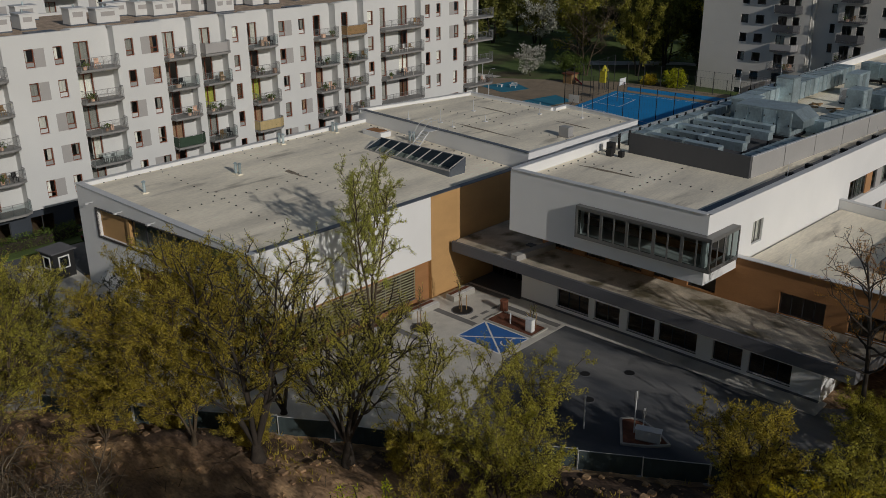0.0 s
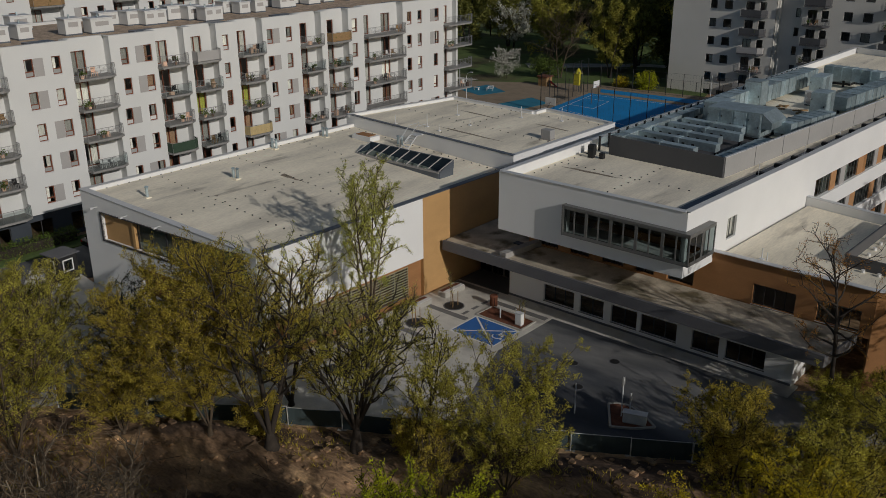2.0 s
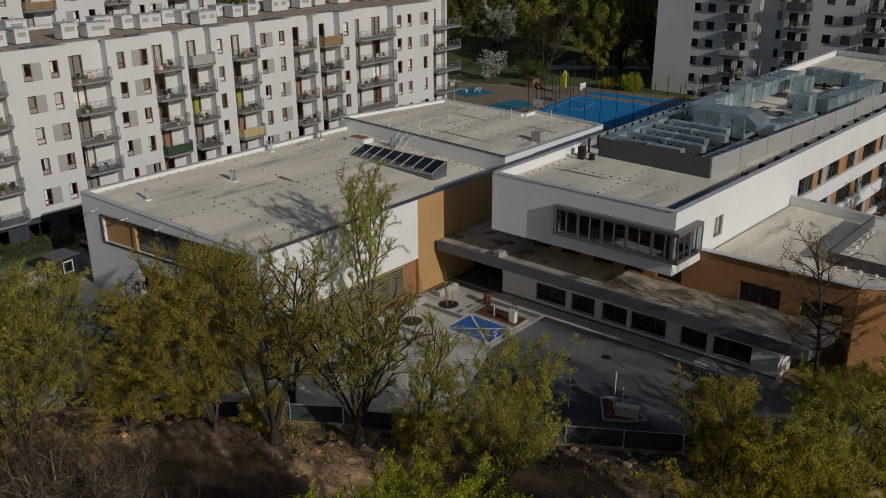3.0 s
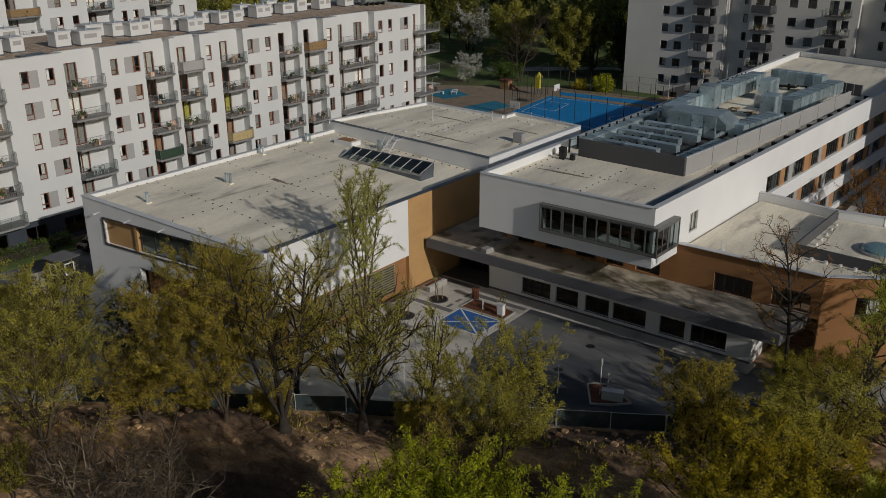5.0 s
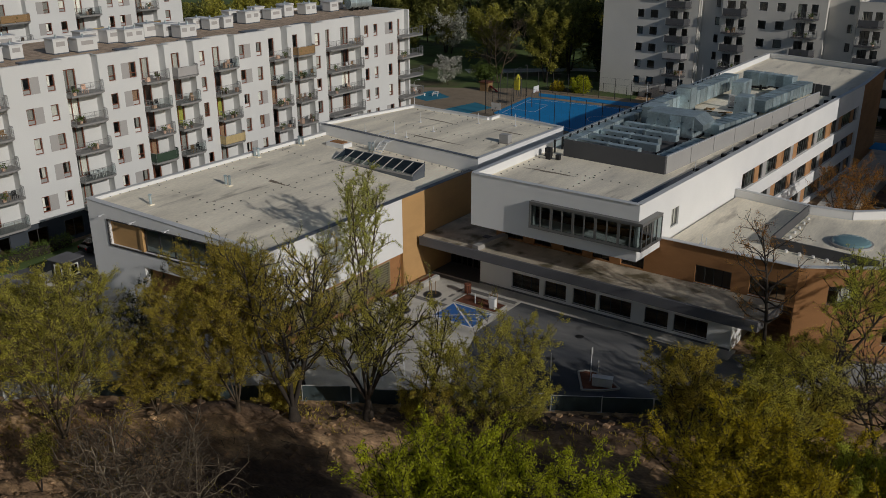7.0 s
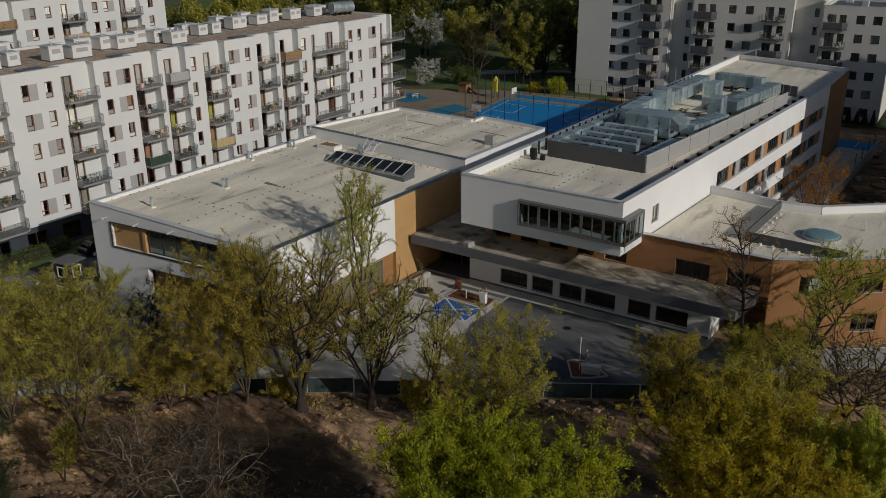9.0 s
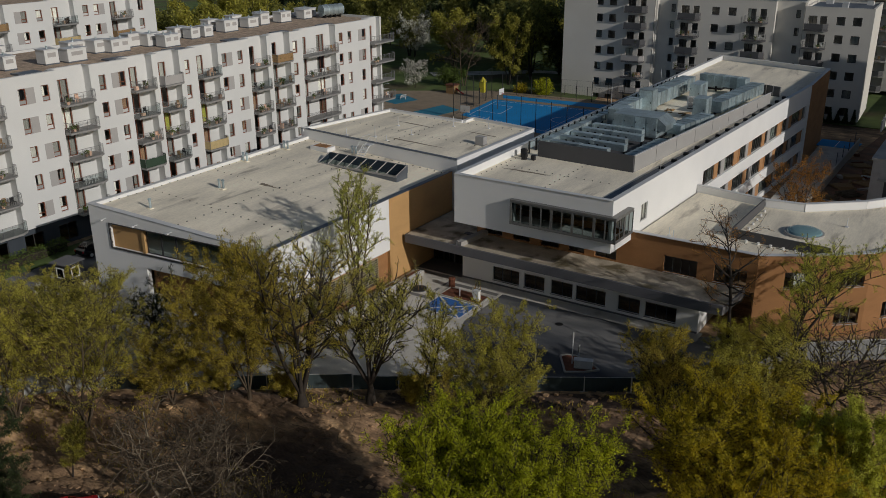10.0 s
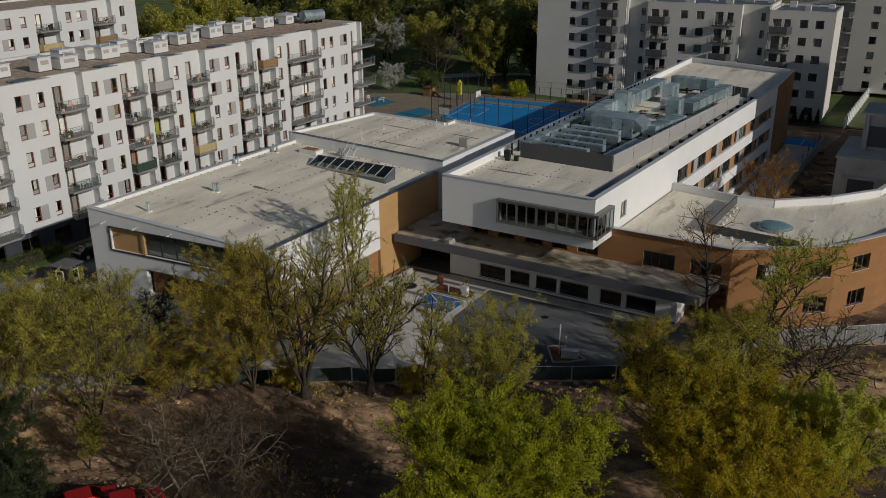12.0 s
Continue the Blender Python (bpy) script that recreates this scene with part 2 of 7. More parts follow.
# ---- mesh helpers ----
class MB:
    """Collects boxes, quads and tubes for one mesh."""

    def __init__(self):
        self.v, self.f = [], []

    def quad(self, a, b, c, d):
        i = len(self.v)
        self.v += [tuple(a), tuple(b), tuple(c), tuple(d)]
        self.f.append((i, i + 1, i + 2, i + 3))
        return self

    def poly(self, pts):
        i = len(self.v)
        self.v += [tuple(p) for p in pts]
        self.f.append(tuple(range(i, i + len(pts))))
        return self

    def box(self, x0, x1, y0, y1, z0, z1):
        i = len(self.v)
        self.v += [(x, y, z) for z in (z0, z1) for x, y in ((x0, y0), (x1, y0), (x1, y1), (x0, y1))]
        self.f += [(i + 3, i + 2, i + 1, i), (i + 4, i + 5, i + 6, i + 7)]
        self.f += [(i + k, i + (k + 1) % 4, i + 4 + (k + 1) % 4, i + 4 + k) for k in range(4)]
        return self

    def obox(self, a, b, half, z0, z1, z0b=None, z1b=None):
        """A bar from a to b in the plan, half wide to each side; its heights may change from a to b."""
        z0b, z1b = z0 if z0b is None else z0b, z1 if z1b is None else z1b
        d = Vector((b[0] - a[0], b[1] - a[1])).normalized()
        nx, ny = -d.y * half, d.x * half
        i = len(self.v)
        self.v += [(a[0] - nx, a[1] - ny, z0), (b[0] - nx, b[1] - ny, z0b), (b[0] + nx, b[1] + ny, z0b), (a[0] + nx, a[1] + ny, z0)]
        self.v += [(a[0] - nx, a[1] - ny, z1), (b[0] - nx, b[1] - ny, z1b), (b[0] + nx, b[1] + ny, z1b), (a[0] + nx, a[1] + ny, z1)]
        self.f += [(i + 3, i + 2, i + 1, i), (i + 4, i + 5, i + 6, i + 7)]
        self.f += [(i + k, i + (k + 1) % 4, i + 4 + (k + 1) % 4, i + 4 + k) for k in range(4)]
        return self

    def prism(self, pts, z0, z1):
        """A plan polygon (counter-clockwise) pulled up; z1 may be one height for each corner."""
        n = len(pts)
        top = z1 if isinstance(z1, (list, tuple)) else [z1] * n
        i = len(self.v)
        self.v += [(p[0], p[1], z0) for p in pts] + [(p[0], p[1], top[k]) for k, p in enumerate(pts)]
        self.f += [tuple(range(i + n - 1, i - 1, -1)), tuple(range(i + n, i + 2 * n))]
        self.f += [(i + k, i + (k + 1) % n, i + n + (k + 1) % n, i + n + k) for k in range(n)]
        return self

    def tube(self, pts, radii, sides=6, cap=True):
        pts = [Vector(p) for p in pts]
        i = len(self.v)
        for k, p in enumerate(pts):
            d = (pts[min(k + 1, len(pts) - 1)] - pts[max(k - 1, 0)]).normalized()
            s = d.cross(Vector((0, 0, 1)) if abs(d.z) < 0.9 else Vector((1, 0, 0))).normalized()
            u = s.cross(d)
            for j in range(sides):
                a = 2 * math.pi * j / sides
                self.v.append(tuple(p + (s * math.cos(a) + u * math.sin(a)) * radii[k]))
        for k in range(len(pts) - 1):
            for j in range(sides):
                self.f.append((i + k * sides + j, i + k * sides + (j + 1) % sides, i + (k + 1) * sides + (j + 1) % sides, i + (k + 1) * sides + j))
        if cap:
            self.f.append(tuple(i + j for j in reversed(range(sides))))
            self.f.append(tuple(i + (len(pts) - 1) * sides + j for j in range(sides)))
        return self

    def disc(self, x, y, z, r, h, n=20, r2=None):
        """A round slab or cone."""
        r2 = r if r2 is None else r2
        i = len(self.v)
        for rr, zz in ((r, z), (r2, z + h)):
            self.v += [(x + rr * math.cos(2 * math.pi * k / n), y + rr * math.sin(2 * math.pi * k / n), zz) for k in range(n)]
        self.f += [tuple(i + k for k in reversed(range(n))), tuple(i + n + k for k in range(n))]
        self.f += [(i + k, i + (k + 1) % n, i + n + (k + 1) % n, i + n + k) for k in range(n)]
        return self

    def mesh(self, name, material):
        me = bpy.data.meshes.new(name)
        me.from_pydata(self.v, [], self.f)
        me.materials.append(material)
        me.update()
        return me


def empty(name, x=0, y=0, z=0, rz=0, label="", category="", group=""):
    ob = new(name)
    ob.matrix_basis = pose(x, y, z, 0, 0, rz)
    return tagged(ob, label, category, group)


def part(name, mb, material, parent=None, label="", kind=""):
    ob = new(name, mb if isinstance(mb, bpy.types.Mesh) else mb.mesh(name, material))
    if parent:
        ob.parent = parent
    if label:
        ob["label"] = label
    if kind:
        ob["kind"] = kind
    return ob


def thing(name, mb, material, label, category, group="", kind="", at=(0, 0, 0), rz=0):
    ob = part(name, mb, material)
    ob.matrix_basis = pose(*at, 0, 0, rz)
    return tagged(ob, label, category, group, kind)


def bevelled(ob, width=0.03, segments=2):
    b = ob.modifiers.new("bevel", "BEVEL")
    b.width, b.segments, b.limit_method = width, segments, "ANGLE"
    return ob


class Face:
    """An upright wall face: u runs along it from the origin, v is the height, w the way out of it."""

    def __init__(self, a, b):
        self.a = Vector((a[0], a[1], 0))
        d = Vector((b[0] - a[0], b[1] - a[1], 0))
        self.length = d.length
        self.d = d.normalized()
        self.n = Vector((self.d.y, -self.d.x, 0))

    def p(self, u, v, w=0.0):
        q = self.a + self.d * u + self.n * w
        return (q.x, q.y, v)

    def box(self, mb, u0, u1, v0, v1, w0, w1):
        i = len(mb.v)
        mb.v += [self.p(u, v, w) for v in (v0, v1) for u, w in ((u0, w1), (u1, w1), (u1, w0), (u0, w0))]
        mb.f += [(i + 3, i + 2, i + 1, i), (i + 4, i + 5, i + 6, i + 7)]
        mb.f += [(i + k, i + (k + 1) % 4, i + 4 + (k + 1) % 4, i + 4 + k) for k in range(4)]
        return mb

    def wall(self, mb, u0, u1, v0, v1, thick, holes):
        """A wall with openings that go through it. The outer side lies at w = 0."""
        us = sorted({u0, u1, *[h[0] for h in holes], *[h[1] for h in holes]})
        vs = sorted({v0, v1, *[h[2] for h in holes], *[h[3] for h in holes]})
        us, vs = [u for u in us if u0 <= u <= u1], [v for v in vs if v0 <= v <= v1]
        full = [[not any(h[0] < (us[i] + us[i + 1]) / 2 < h[1] and h[2] < (vs[j] + vs[j + 1]) / 2 < h[3] for h in holes)
                 for j in range(len(vs) - 1)] for i in range(len(us) - 1)]
        t = -thick
        solid = lambda i, j: 0 <= i < len(us) - 1 and 0 <= j < len(vs) - 1 and full[i][j]
        for i in range(len(us) - 1):
            for j in range(len(vs) - 1):
                if not full[i][j]:
                    continue
                a, b, c, d = us[i], us[i + 1], vs[j], vs[j + 1]
                mb.quad(self.p(a, c), self.p(b, c), self.p(b, d), self.p(a, d))
                mb.quad(self.p(b, c, t), self.p(a, c, t), self.p(a, d, t), self.p(b, d, t))
                if not solid(i - 1, j):
                    mb.quad(self.p(a, c, t), self.p(a, c), self.p(a, d), self.p(a, d, t))
                if not solid(i + 1, j):
                    mb.quad(self.p(b, c), self.p(b, c, t), self.p(b, d, t), self.p(b, d))
                if not solid(i, j - 1):
                    mb.quad(self.p(a, c, t), self.p(b, c, t), self.p(b, c), self.p(a, c))
                if not solid(i, j + 1):
                    mb.quad(self.p(a, d), self.p(b, d), self.p(b, d, t), self.p(a, d, t))
        return mb

    def at(self, u, v, w=0.0):
        """The pose of a piece built with x along the wall, y into it and z up."""
        q = self.p(u, v, w)
        return Matrix.Translation(q) @ Matrix.Rotation(math.atan2(self.d.y, self.d.x), 4, "Z")


WINDOW_CACHE, MILKY_CACHE = {}, {}


def window(face, parent, u0, u1, v0, v1, frame_mat, bars=1, curtain=0.0, deep=0.12, sill=None, transom=False, fw=0.06, glass=None, milky=0.0, blind=False):
    """A window in an opening: frame with mullions, pane, and now and then a curtain behind it."""
    w, h = round(u1 - u0, 2), round(v1 - v0, 2)
    key = (w, h, frame_mat.name, bars, transom, fw, sill.name if sill else "", glass.name if glass else "")
    if key not in WINDOW_CACHE:
        fr = MB()
        d0, d1 = 0.0, 0.07
        fr.box(0, w, d0, d1, 0, fw).box(0, w, d0, d1, h - fw, h).box(0, fw, d0, d1, fw, h - fw).box(w - fw, w, d0, d1, fw, h - fw)
        for k in range(1, bars if bars < 3 else 1):
            c = w * k / bars
            fr.box(c - fw / 2, c + fw / 2, d0 + 0.003, d1 - 0.003, fw, h - fw)
        mu = MB().box(-fw / 2, fw / 2, d0 + 0.003, d1 - 0.003, fw, h - fw).mesh("mullion", frame_mat)
        if transom:
            fr.box(fw, w - fw, d0 + 0.005, d1 - 0.005, h * 0.3 - fw / 2, h * 0.3 + fw / 2)
        gl = MB().quad((fw * 0.5, 0.035, fw * 0.5), (w - fw * 0.5, 0.035, fw * 0.5), (w - fw * 0.5, 0.035, h - fw * 0.5), (fw * 0.5, 0.035, h - fw * 0.5))
        si = MB().box(-0.05, w + 0.05, -deep - 0.05, 0.0, -0.04, -0.005)
        cu = MB()
        n = max(3, int(w / 0.15))
        for k in range(n):
            a, b = fw + (w - 2 * fw) * k / n, fw + (w - 2 * fw) * (k + 1) / n
            ya, yb = 0.16 + 0.04 * (k % 2), 0.16 + 0.04 * ((k + 1) % 2)
            cu.quad((a, ya, fw), (b, yb, fw), (b, yb, h - fw), (a, ya, h - fw))
        WINDOW_CACHE[key] = (fr.mesh("window", frame_mat), gl.mesh("pane", glass or M_GLASS), si.mesh("sill", sill or M_FRAMEG), [cu.mesh("curtain", m) for m in (M_CURTAIN, M_DRAPE, M_BLIND)], mu)
    fr, gl, si, cu, mu = WINDOW_CACHE[key]
    win = part("window", fr, None, parent)
    win.matrix_basis = face.at(u0, v0, -deep)
    g = part("pane", gl, None, win)
    g.visible_shadow = False
    if sill:
        part("sill", si, None, win)
    for k in range(1, bars if bars > 2 else 1):
        part("mullion", mu, None, win).matrix_basis = Matrix.Translation((w * k / bars, 0, 0))
    if transom and random.random() < milky:
        if (w, h) not in MILKY_CACHE:
            MILKY_CACHE[w, h] = MB().box(fw, w - fw, 0.02, 0.032, fw, h * 0.3 - fw / 2).mesh("lower_pane", M_MILK)
        part("lower_pane", MILKY_CACHE[w, h], None, win)
    if blind:
        part("blind", cu[2], None, win, "yellow-green blind")
    elif random.random() < curtain:
        c = part("curtain", cu[random.choices((0, 1), (86, 14))[0]] if frame_mat is M_WOODFRAME else cu[0], None, win)
        s = random.choice((0.4, 0.6, 1.0, 1.0))
        c.matrix_basis = Matrix.Translation((0 if random.random() < 0.5 else w * (1 - s), 0, 0)) @ Matrix.Diagonal((s, 1, 1, 1))
    return win


# ---- ground ----
def smooth(t):
    t = min(1.0, max(0.0, t))
    return t * t * (3 - 2 * t)


def lie(x, y):
    """The lie of the land without the bank of soil: level in the court, rising to the west."""
    return 1.6 * smooth((-8 - x) / 16) * (1 - 0.6 * smooth((y - 20) / 40))


FENCE = [(-27.0, -47.0), (-15.8, -37.2), (-12.1, -32.6), (1.0, -23.6), (16.7, -14.1), (23.0, -10.3), (30.8, -4.6), (32.2, 1.2), (41.6, 8.4), (62.0, 24.0)]


def past_fence(x, y):
    """Metres beyond the fence, on the side of the dirt track."""
    best, side = 1e9, 0.0
    for (ax, ay), (bx, by) in zip(FENCE, FENCE[1:]):
        dx, dy = bx - ax, by - ay
        t = min(1, max(0, ((x - ax) * dx + (y - ay) * dy) / (dx * dx + dy * dy)))
        px, py = x - ax - t * dx, y - ay - t * dy
        d = math.hypot(px, py)
        if d < best:
            best, side = d, (1.0 if px * dy - py * dx > 0 else -1.0)
    return best * side


def ground_z(x, y):
    s = past_fence(x, y)
    z = lie(x, y)
    if s < 0.2:
        return z - 0.14
    bank = 0.55 * smooth((s - 0.2) / 4)
    n = noise.noise(Vector((x * 0.16, y * 0.16, 3.1))) * 0.45 + noise.noise(Vector((x * 0.6, y * 0.6, 7.7))) * 0.16 + noise.noise(Vector((x * 1.7, y * 1.7, 1.7))) * 0.13
    heap = 0.9 * math.exp(-(((x + 1.5) / 5.5) ** 2 + ((y + 27.8) / 2.2) ** 2))
    rut = 0.0
    for off in (6.4, 7.9, 9.0, 10.4, 12.1, 13.5, 15.0):
        rut -= 0.22 * math.exp(-((s - off - 0.5 * math.sin(x * 0.2)) / 0.28) ** 2)
    return z + bank + (n + heap + rut) * smooth(s / 3) * smooth((60 - s) / 30)


def build_ground():
    xs = [-900, -600, -400, -250, -160, -110, -80, -60, *[-48 + 0.4 * k for k in range(282)], 66, 72, 80, 95, 120, 170, 260, 420, 650, 900]
    ys = [-500, -300, -200, -140, -100, -80, *[-66 + 0.4 * k for k in range(217)], 24, 30, 38, 50, 70, 100, 150, 220, 320, 480, 700, 1000]
    verts = [(x, y, ground_z(x, y) if -50 < x < 68 and -68 < y < 26 else lie(x, y) - 0.14 + (0.4 if past_fence(x, y) > 4 else 0)) for y in ys for x in xs]
    nx = len(xs)
    faces = [(j * nx + i, j * nx + i + 1, (j + 1) * nx + i + 1, (j + 1) * nx + i) for j in range(len(ys) - 1) for i in range(nx - 1)]
    me = bpy.data.meshes.new("ground")
    me.from_pydata(verts, [], faces)
    me.materials.append(M_SOIL)
    for p in me.polygons:
        p.use_smooth = True
    # dark mud churned in the track, shade painted along the fence foot, darker eastward
    mud_shade = me.attributes.new("mud_shade", "FLOAT", "POINT")
    for k, v in enumerate(verts):
        s = past_fence(v[0], v[1])
        if 0.5 < s < 40:
            patch = noise.noise(Vector((v[0] * 0.09 + 4.0, v[1] * 0.09, 0.4)))
            mud_shade.data[k].value = 0.85 * smooth((s - 5.5) / 3.5) * smooth((22 - s) / 6) * smooth(0.62 + 1.3 * patch) + 0.5 * smooth((2.4 - abs(s - 2.0)) / 1.6) + 0.3 * smooth((v[0] - 9) / 6) * smooth((9 - s) / 4)
    tagged(new("ground", me), "bare brown soil with ruts, sandy patches, mud and painted fence-foot shade", "ground", kind="structure")


build_ground()


def sheet(name, poly, material, label, lift=0.0, step=1.5, thick=0.12, category="pavement"):
    """A paved sheet over a plan polygon that follows the lie of the land."""
    bm = bmesh.new()
    vs = [bm.verts.new((x, y, 0)) for x, y in poly]
    f = bm.faces.new(vs)
    if f.normal.z < 0:
        f.normal_flip()
    lo = [min(p[k] for p in poly) for k in (0, 1)]
    hi = [max(p[k] for p in poly) for k in (0, 1)]
    for k in (0, 1):
        c = lo[k] + step
        while c < hi[k]:
            no = (1, 0, 0) if k == 0 else (0, 1, 0)
            bmesh.ops.bisect_plane(bm, geom=bm.verts[:] + bm.edges[:] + bm.faces[:], plane_co=(c if k == 0 else 0, c if k == 1 else 0, 0), plane_no=no)
            c += step
    ring = bmesh.ops.extrude_face_region(bm, geom=bm.faces[:])
    low = {v for v in ring["geom"] if isinstance(v, bmesh.types.BMVert)}
    for v in bm.verts:
        v.co.z = lie(v.co.x, v.co.y) + lift - (0 if v in low else thick)
    bmesh.ops.recalc_face_normals(bm, faces=bm.faces[:])
    me = bpy.data.meshes.new(name)
    bm.to_mesh(me)
    bm.free()
    me.materials.append(material)
    return tagged(new(name, me), label, category, kind="structure")


# the court in front of the school: asphalt, with light paving along the buildings
sheet("road", [(16.7, -13.6), (23.0, -9.8), (30.5, -4.3), (31.8, 1.3), (36.6, 5.0), (36.0, 7.0), (30, 6.2), (24.6, 2.0), (24.6, 0.7), (5.2, 0.7), (5.2, -6.5), (9.6, -17.85)], M_ASPHALT, "dark patchy asphalt of the parking court", -0.01, 3.0, category="road")
sheet("pavement", [(-34, -24), (-27.2, -28.5), (-12.1, -31.9), (0.9, -23.1), (9.5, -17.9), (5.15, -6.5), (5.15, 0.75), (24.55, 0.75), (24.55, 2.8), (-0.6, 2.8), (-0.6, 10.0), (-6.0, 10.0), (-6.0, -19.8), (-27.4, -21.6), (-34, -21)], M_PAVE, "light concrete paving along the school walls", 0.0, 2.0)
sheet("lane", [(-37.5, -60), (-31, -60), (-31.5, -24), (-28.6, -21), (-28.6, 40), (-36.0, 40), (-36.5, -20)], M_ASPHALT, "narrow asphalt lane beside the apartment house", -0.02, 6.0, category="road")
sheet("lawn", [(-39.2, -60), (-37.6, -60), (-36.6, -20), (-36.1, 40), (-34, 60), (-39.2, 62)], M_GRASS, "strip of rough grass before the apartment house", 0.03, 8.0, category="grass")
sheet("park_lawn", [(-400, 95), (-78, 66), (-64, 58), (-39.4, 56), (-24, 58), (-2, 58), (-2, 95), (-2, 96), (60, 97), (90, 300), (-100, 600), (-400, 500)], M_GRASS, "park lawn with bare patches", 0.02, 60.0, category="grass")
sheet("earth_strip", [(-36, 40), (-27, 28), (-1, 28), (-1, 58), (-24, 58), (-34, 59)], M_SOIL, "bare ground behind the sports hall", 0.03, 12.0, category="ground")
sheet("building_site", [(21.0, 26), (32, 27), (37, 40), (42, 95), (27, 95), (24, 62), (20.5, 45)], M_MUD, "churned earth of the yard behind the school", 0.05, 10.0, category="ground")


# ---- apartment houses ----
RAIL_CACHE, SLAB_CACHE = {}, {}


def balcony(face, parent, u0, u1, z, w0, w1, style="bars", slab=None):
    """A slab with a railing on three sides; the railing is bars, glass or a cloth-covered screen."""
    L, D = round(u1 - u0, 2), round(w1 - w0, 2)
    cut, reach, e = min(0.75, L * 0.2), min(1.15, D - 0.06), 0.05
    slab = slab or M_SLAB
    if (L, D, slab.name) not in SLAB_CACHE:
        SLAB_CACHE[L, D, slab.name] = MB().prism([(0, -D), (L - cut, -D), (L, -D + 0.5), (L, 0), (0, 0)], -0.2, 0).mesh("balcony", slab)
    ob = part("balcony", SLAB_CACHE[L, D, slab.name], None, parent)
    ob.matrix_basis = face.at(u0, z, w0)
    key = (L, D, style)
    if key not in RAIL_CACHE:
        mb, fill = MB(), MB()
        line = [(e, -D + reach), (e, -D + e), (L - cut, -D + e), (L - e, -D + 0.5), (L - e, -D + reach)]
        for k, (a, b) in enumerate(zip(line, line[1:])):
            mb.obox(a, b, 0.022, 1.06 + 0.001 * k, 1.1 + 0.001 * k)
            run = math.hypot(b[0] - a[0], b[1] - a[1])
            posts = max(1, round(run / 1.1))
            for q in range(posts + (k == 3)):
                x, y = a[0] + (b[0] - a[0]) * q / posts, a[1] + (b[1] - a[1]) * q / posts
                mb.box(x - 0.02, x + 0.02, y - 0.02, y + 0.02, 0, 1.06)
            n = max(2, int(run / 0.12)) if style == "bars" else 0
            for q in range(1, n):
                x, y = a[0] + (b[0] - a[0]) * q / n, a[1] + (b[1] - a[1]) * q / n
                mb.box(x - 0.005, x + 0.005, y - 0.005, y + 0.005, 0.02, 1.06)
            off = Vector((b[1] - a[1], a[0] - b[0])).normalized() * 0.03
            p, q = (a[0] + off.x, a[1] + off.y), (b[0] + off.x, b[1] + off.y)
            fill.quad((*p, 0.06), (*q, 0.06), (*q, 1.04), (*p, 1.04))
        fm = {"bars": None, "glass": M_GLASSC, "grey": M_PANEL, "tan": M_TAN, "green": M_GREENSCREEN, "wood": M_WOOD, "dark": M_SCREEND}[style]
        RAIL_CACHE[key] = (mb.mesh("railing", M_RAIL), fill.mesh("screen", fm) if fm else None)
    r, f = RAIL_CACHE[key]
    part("railing", r, None, ob)
    if f:
        part("screen", f, None, ob)
    if random.random() < 0.92:
        for _ in range(random.randint(2, 4)):
            x, s, h = random.uniform(0.3, L - 0.9), random.uniform(0.25, 0.55), random.uniform(0.3, 0.85)
            y = -D + random.uniform(0.25, 0.7)
            mb = MB()
            kind = random.random()
            if kind < 0.45:      # a chair
                mb.box(x, x + 0.45, y, y + 0.45, 0.42, 0.46).box(x, x + 0.45, y + 0.41, y + 0.45, 0.46, 0.9)
                for a in (x, x + 0.41):
                    for b in (y, y + 0.41):
                        mb.box(a, a + 0.04, b, b + 0.04, 0, 0.42)
                part("chair", mb, random.choice((M_BLACK, M_WOOD, M_CLOTH, M_LINE)), ob)
            elif kind < 0.8:     # a potted plant
                mb.disc(x, y, 0, 0.14, 0.28, 10, 0.19)
                part("pot", mb, M_CLOTH, ob)
                lf = MB()
                for _k in range(60):
                    c = Vector((x, y, 0.5)) + Vector((random.gauss(0, .16), random.gauss(0, .16), random.gauss(0, .16)))
                    a, b = Vector((random.gauss(0, .06), random.gauss(0, .06), random.gauss(0, .06))), Vector((random.gauss(0, .06), random.gauss(0, .06), random.gauss(0, .06)))
                    lf.quad(c - a, c + b, c + a, c - b)
                part("foliage", lf, L_HEDGE, ob)
            else:                # a box or cupboard
                mb.box(x, x + s, y, y + 0.35, 0, h)
                part("storage_box", mb, M_CLOTH, ob)
    return ob


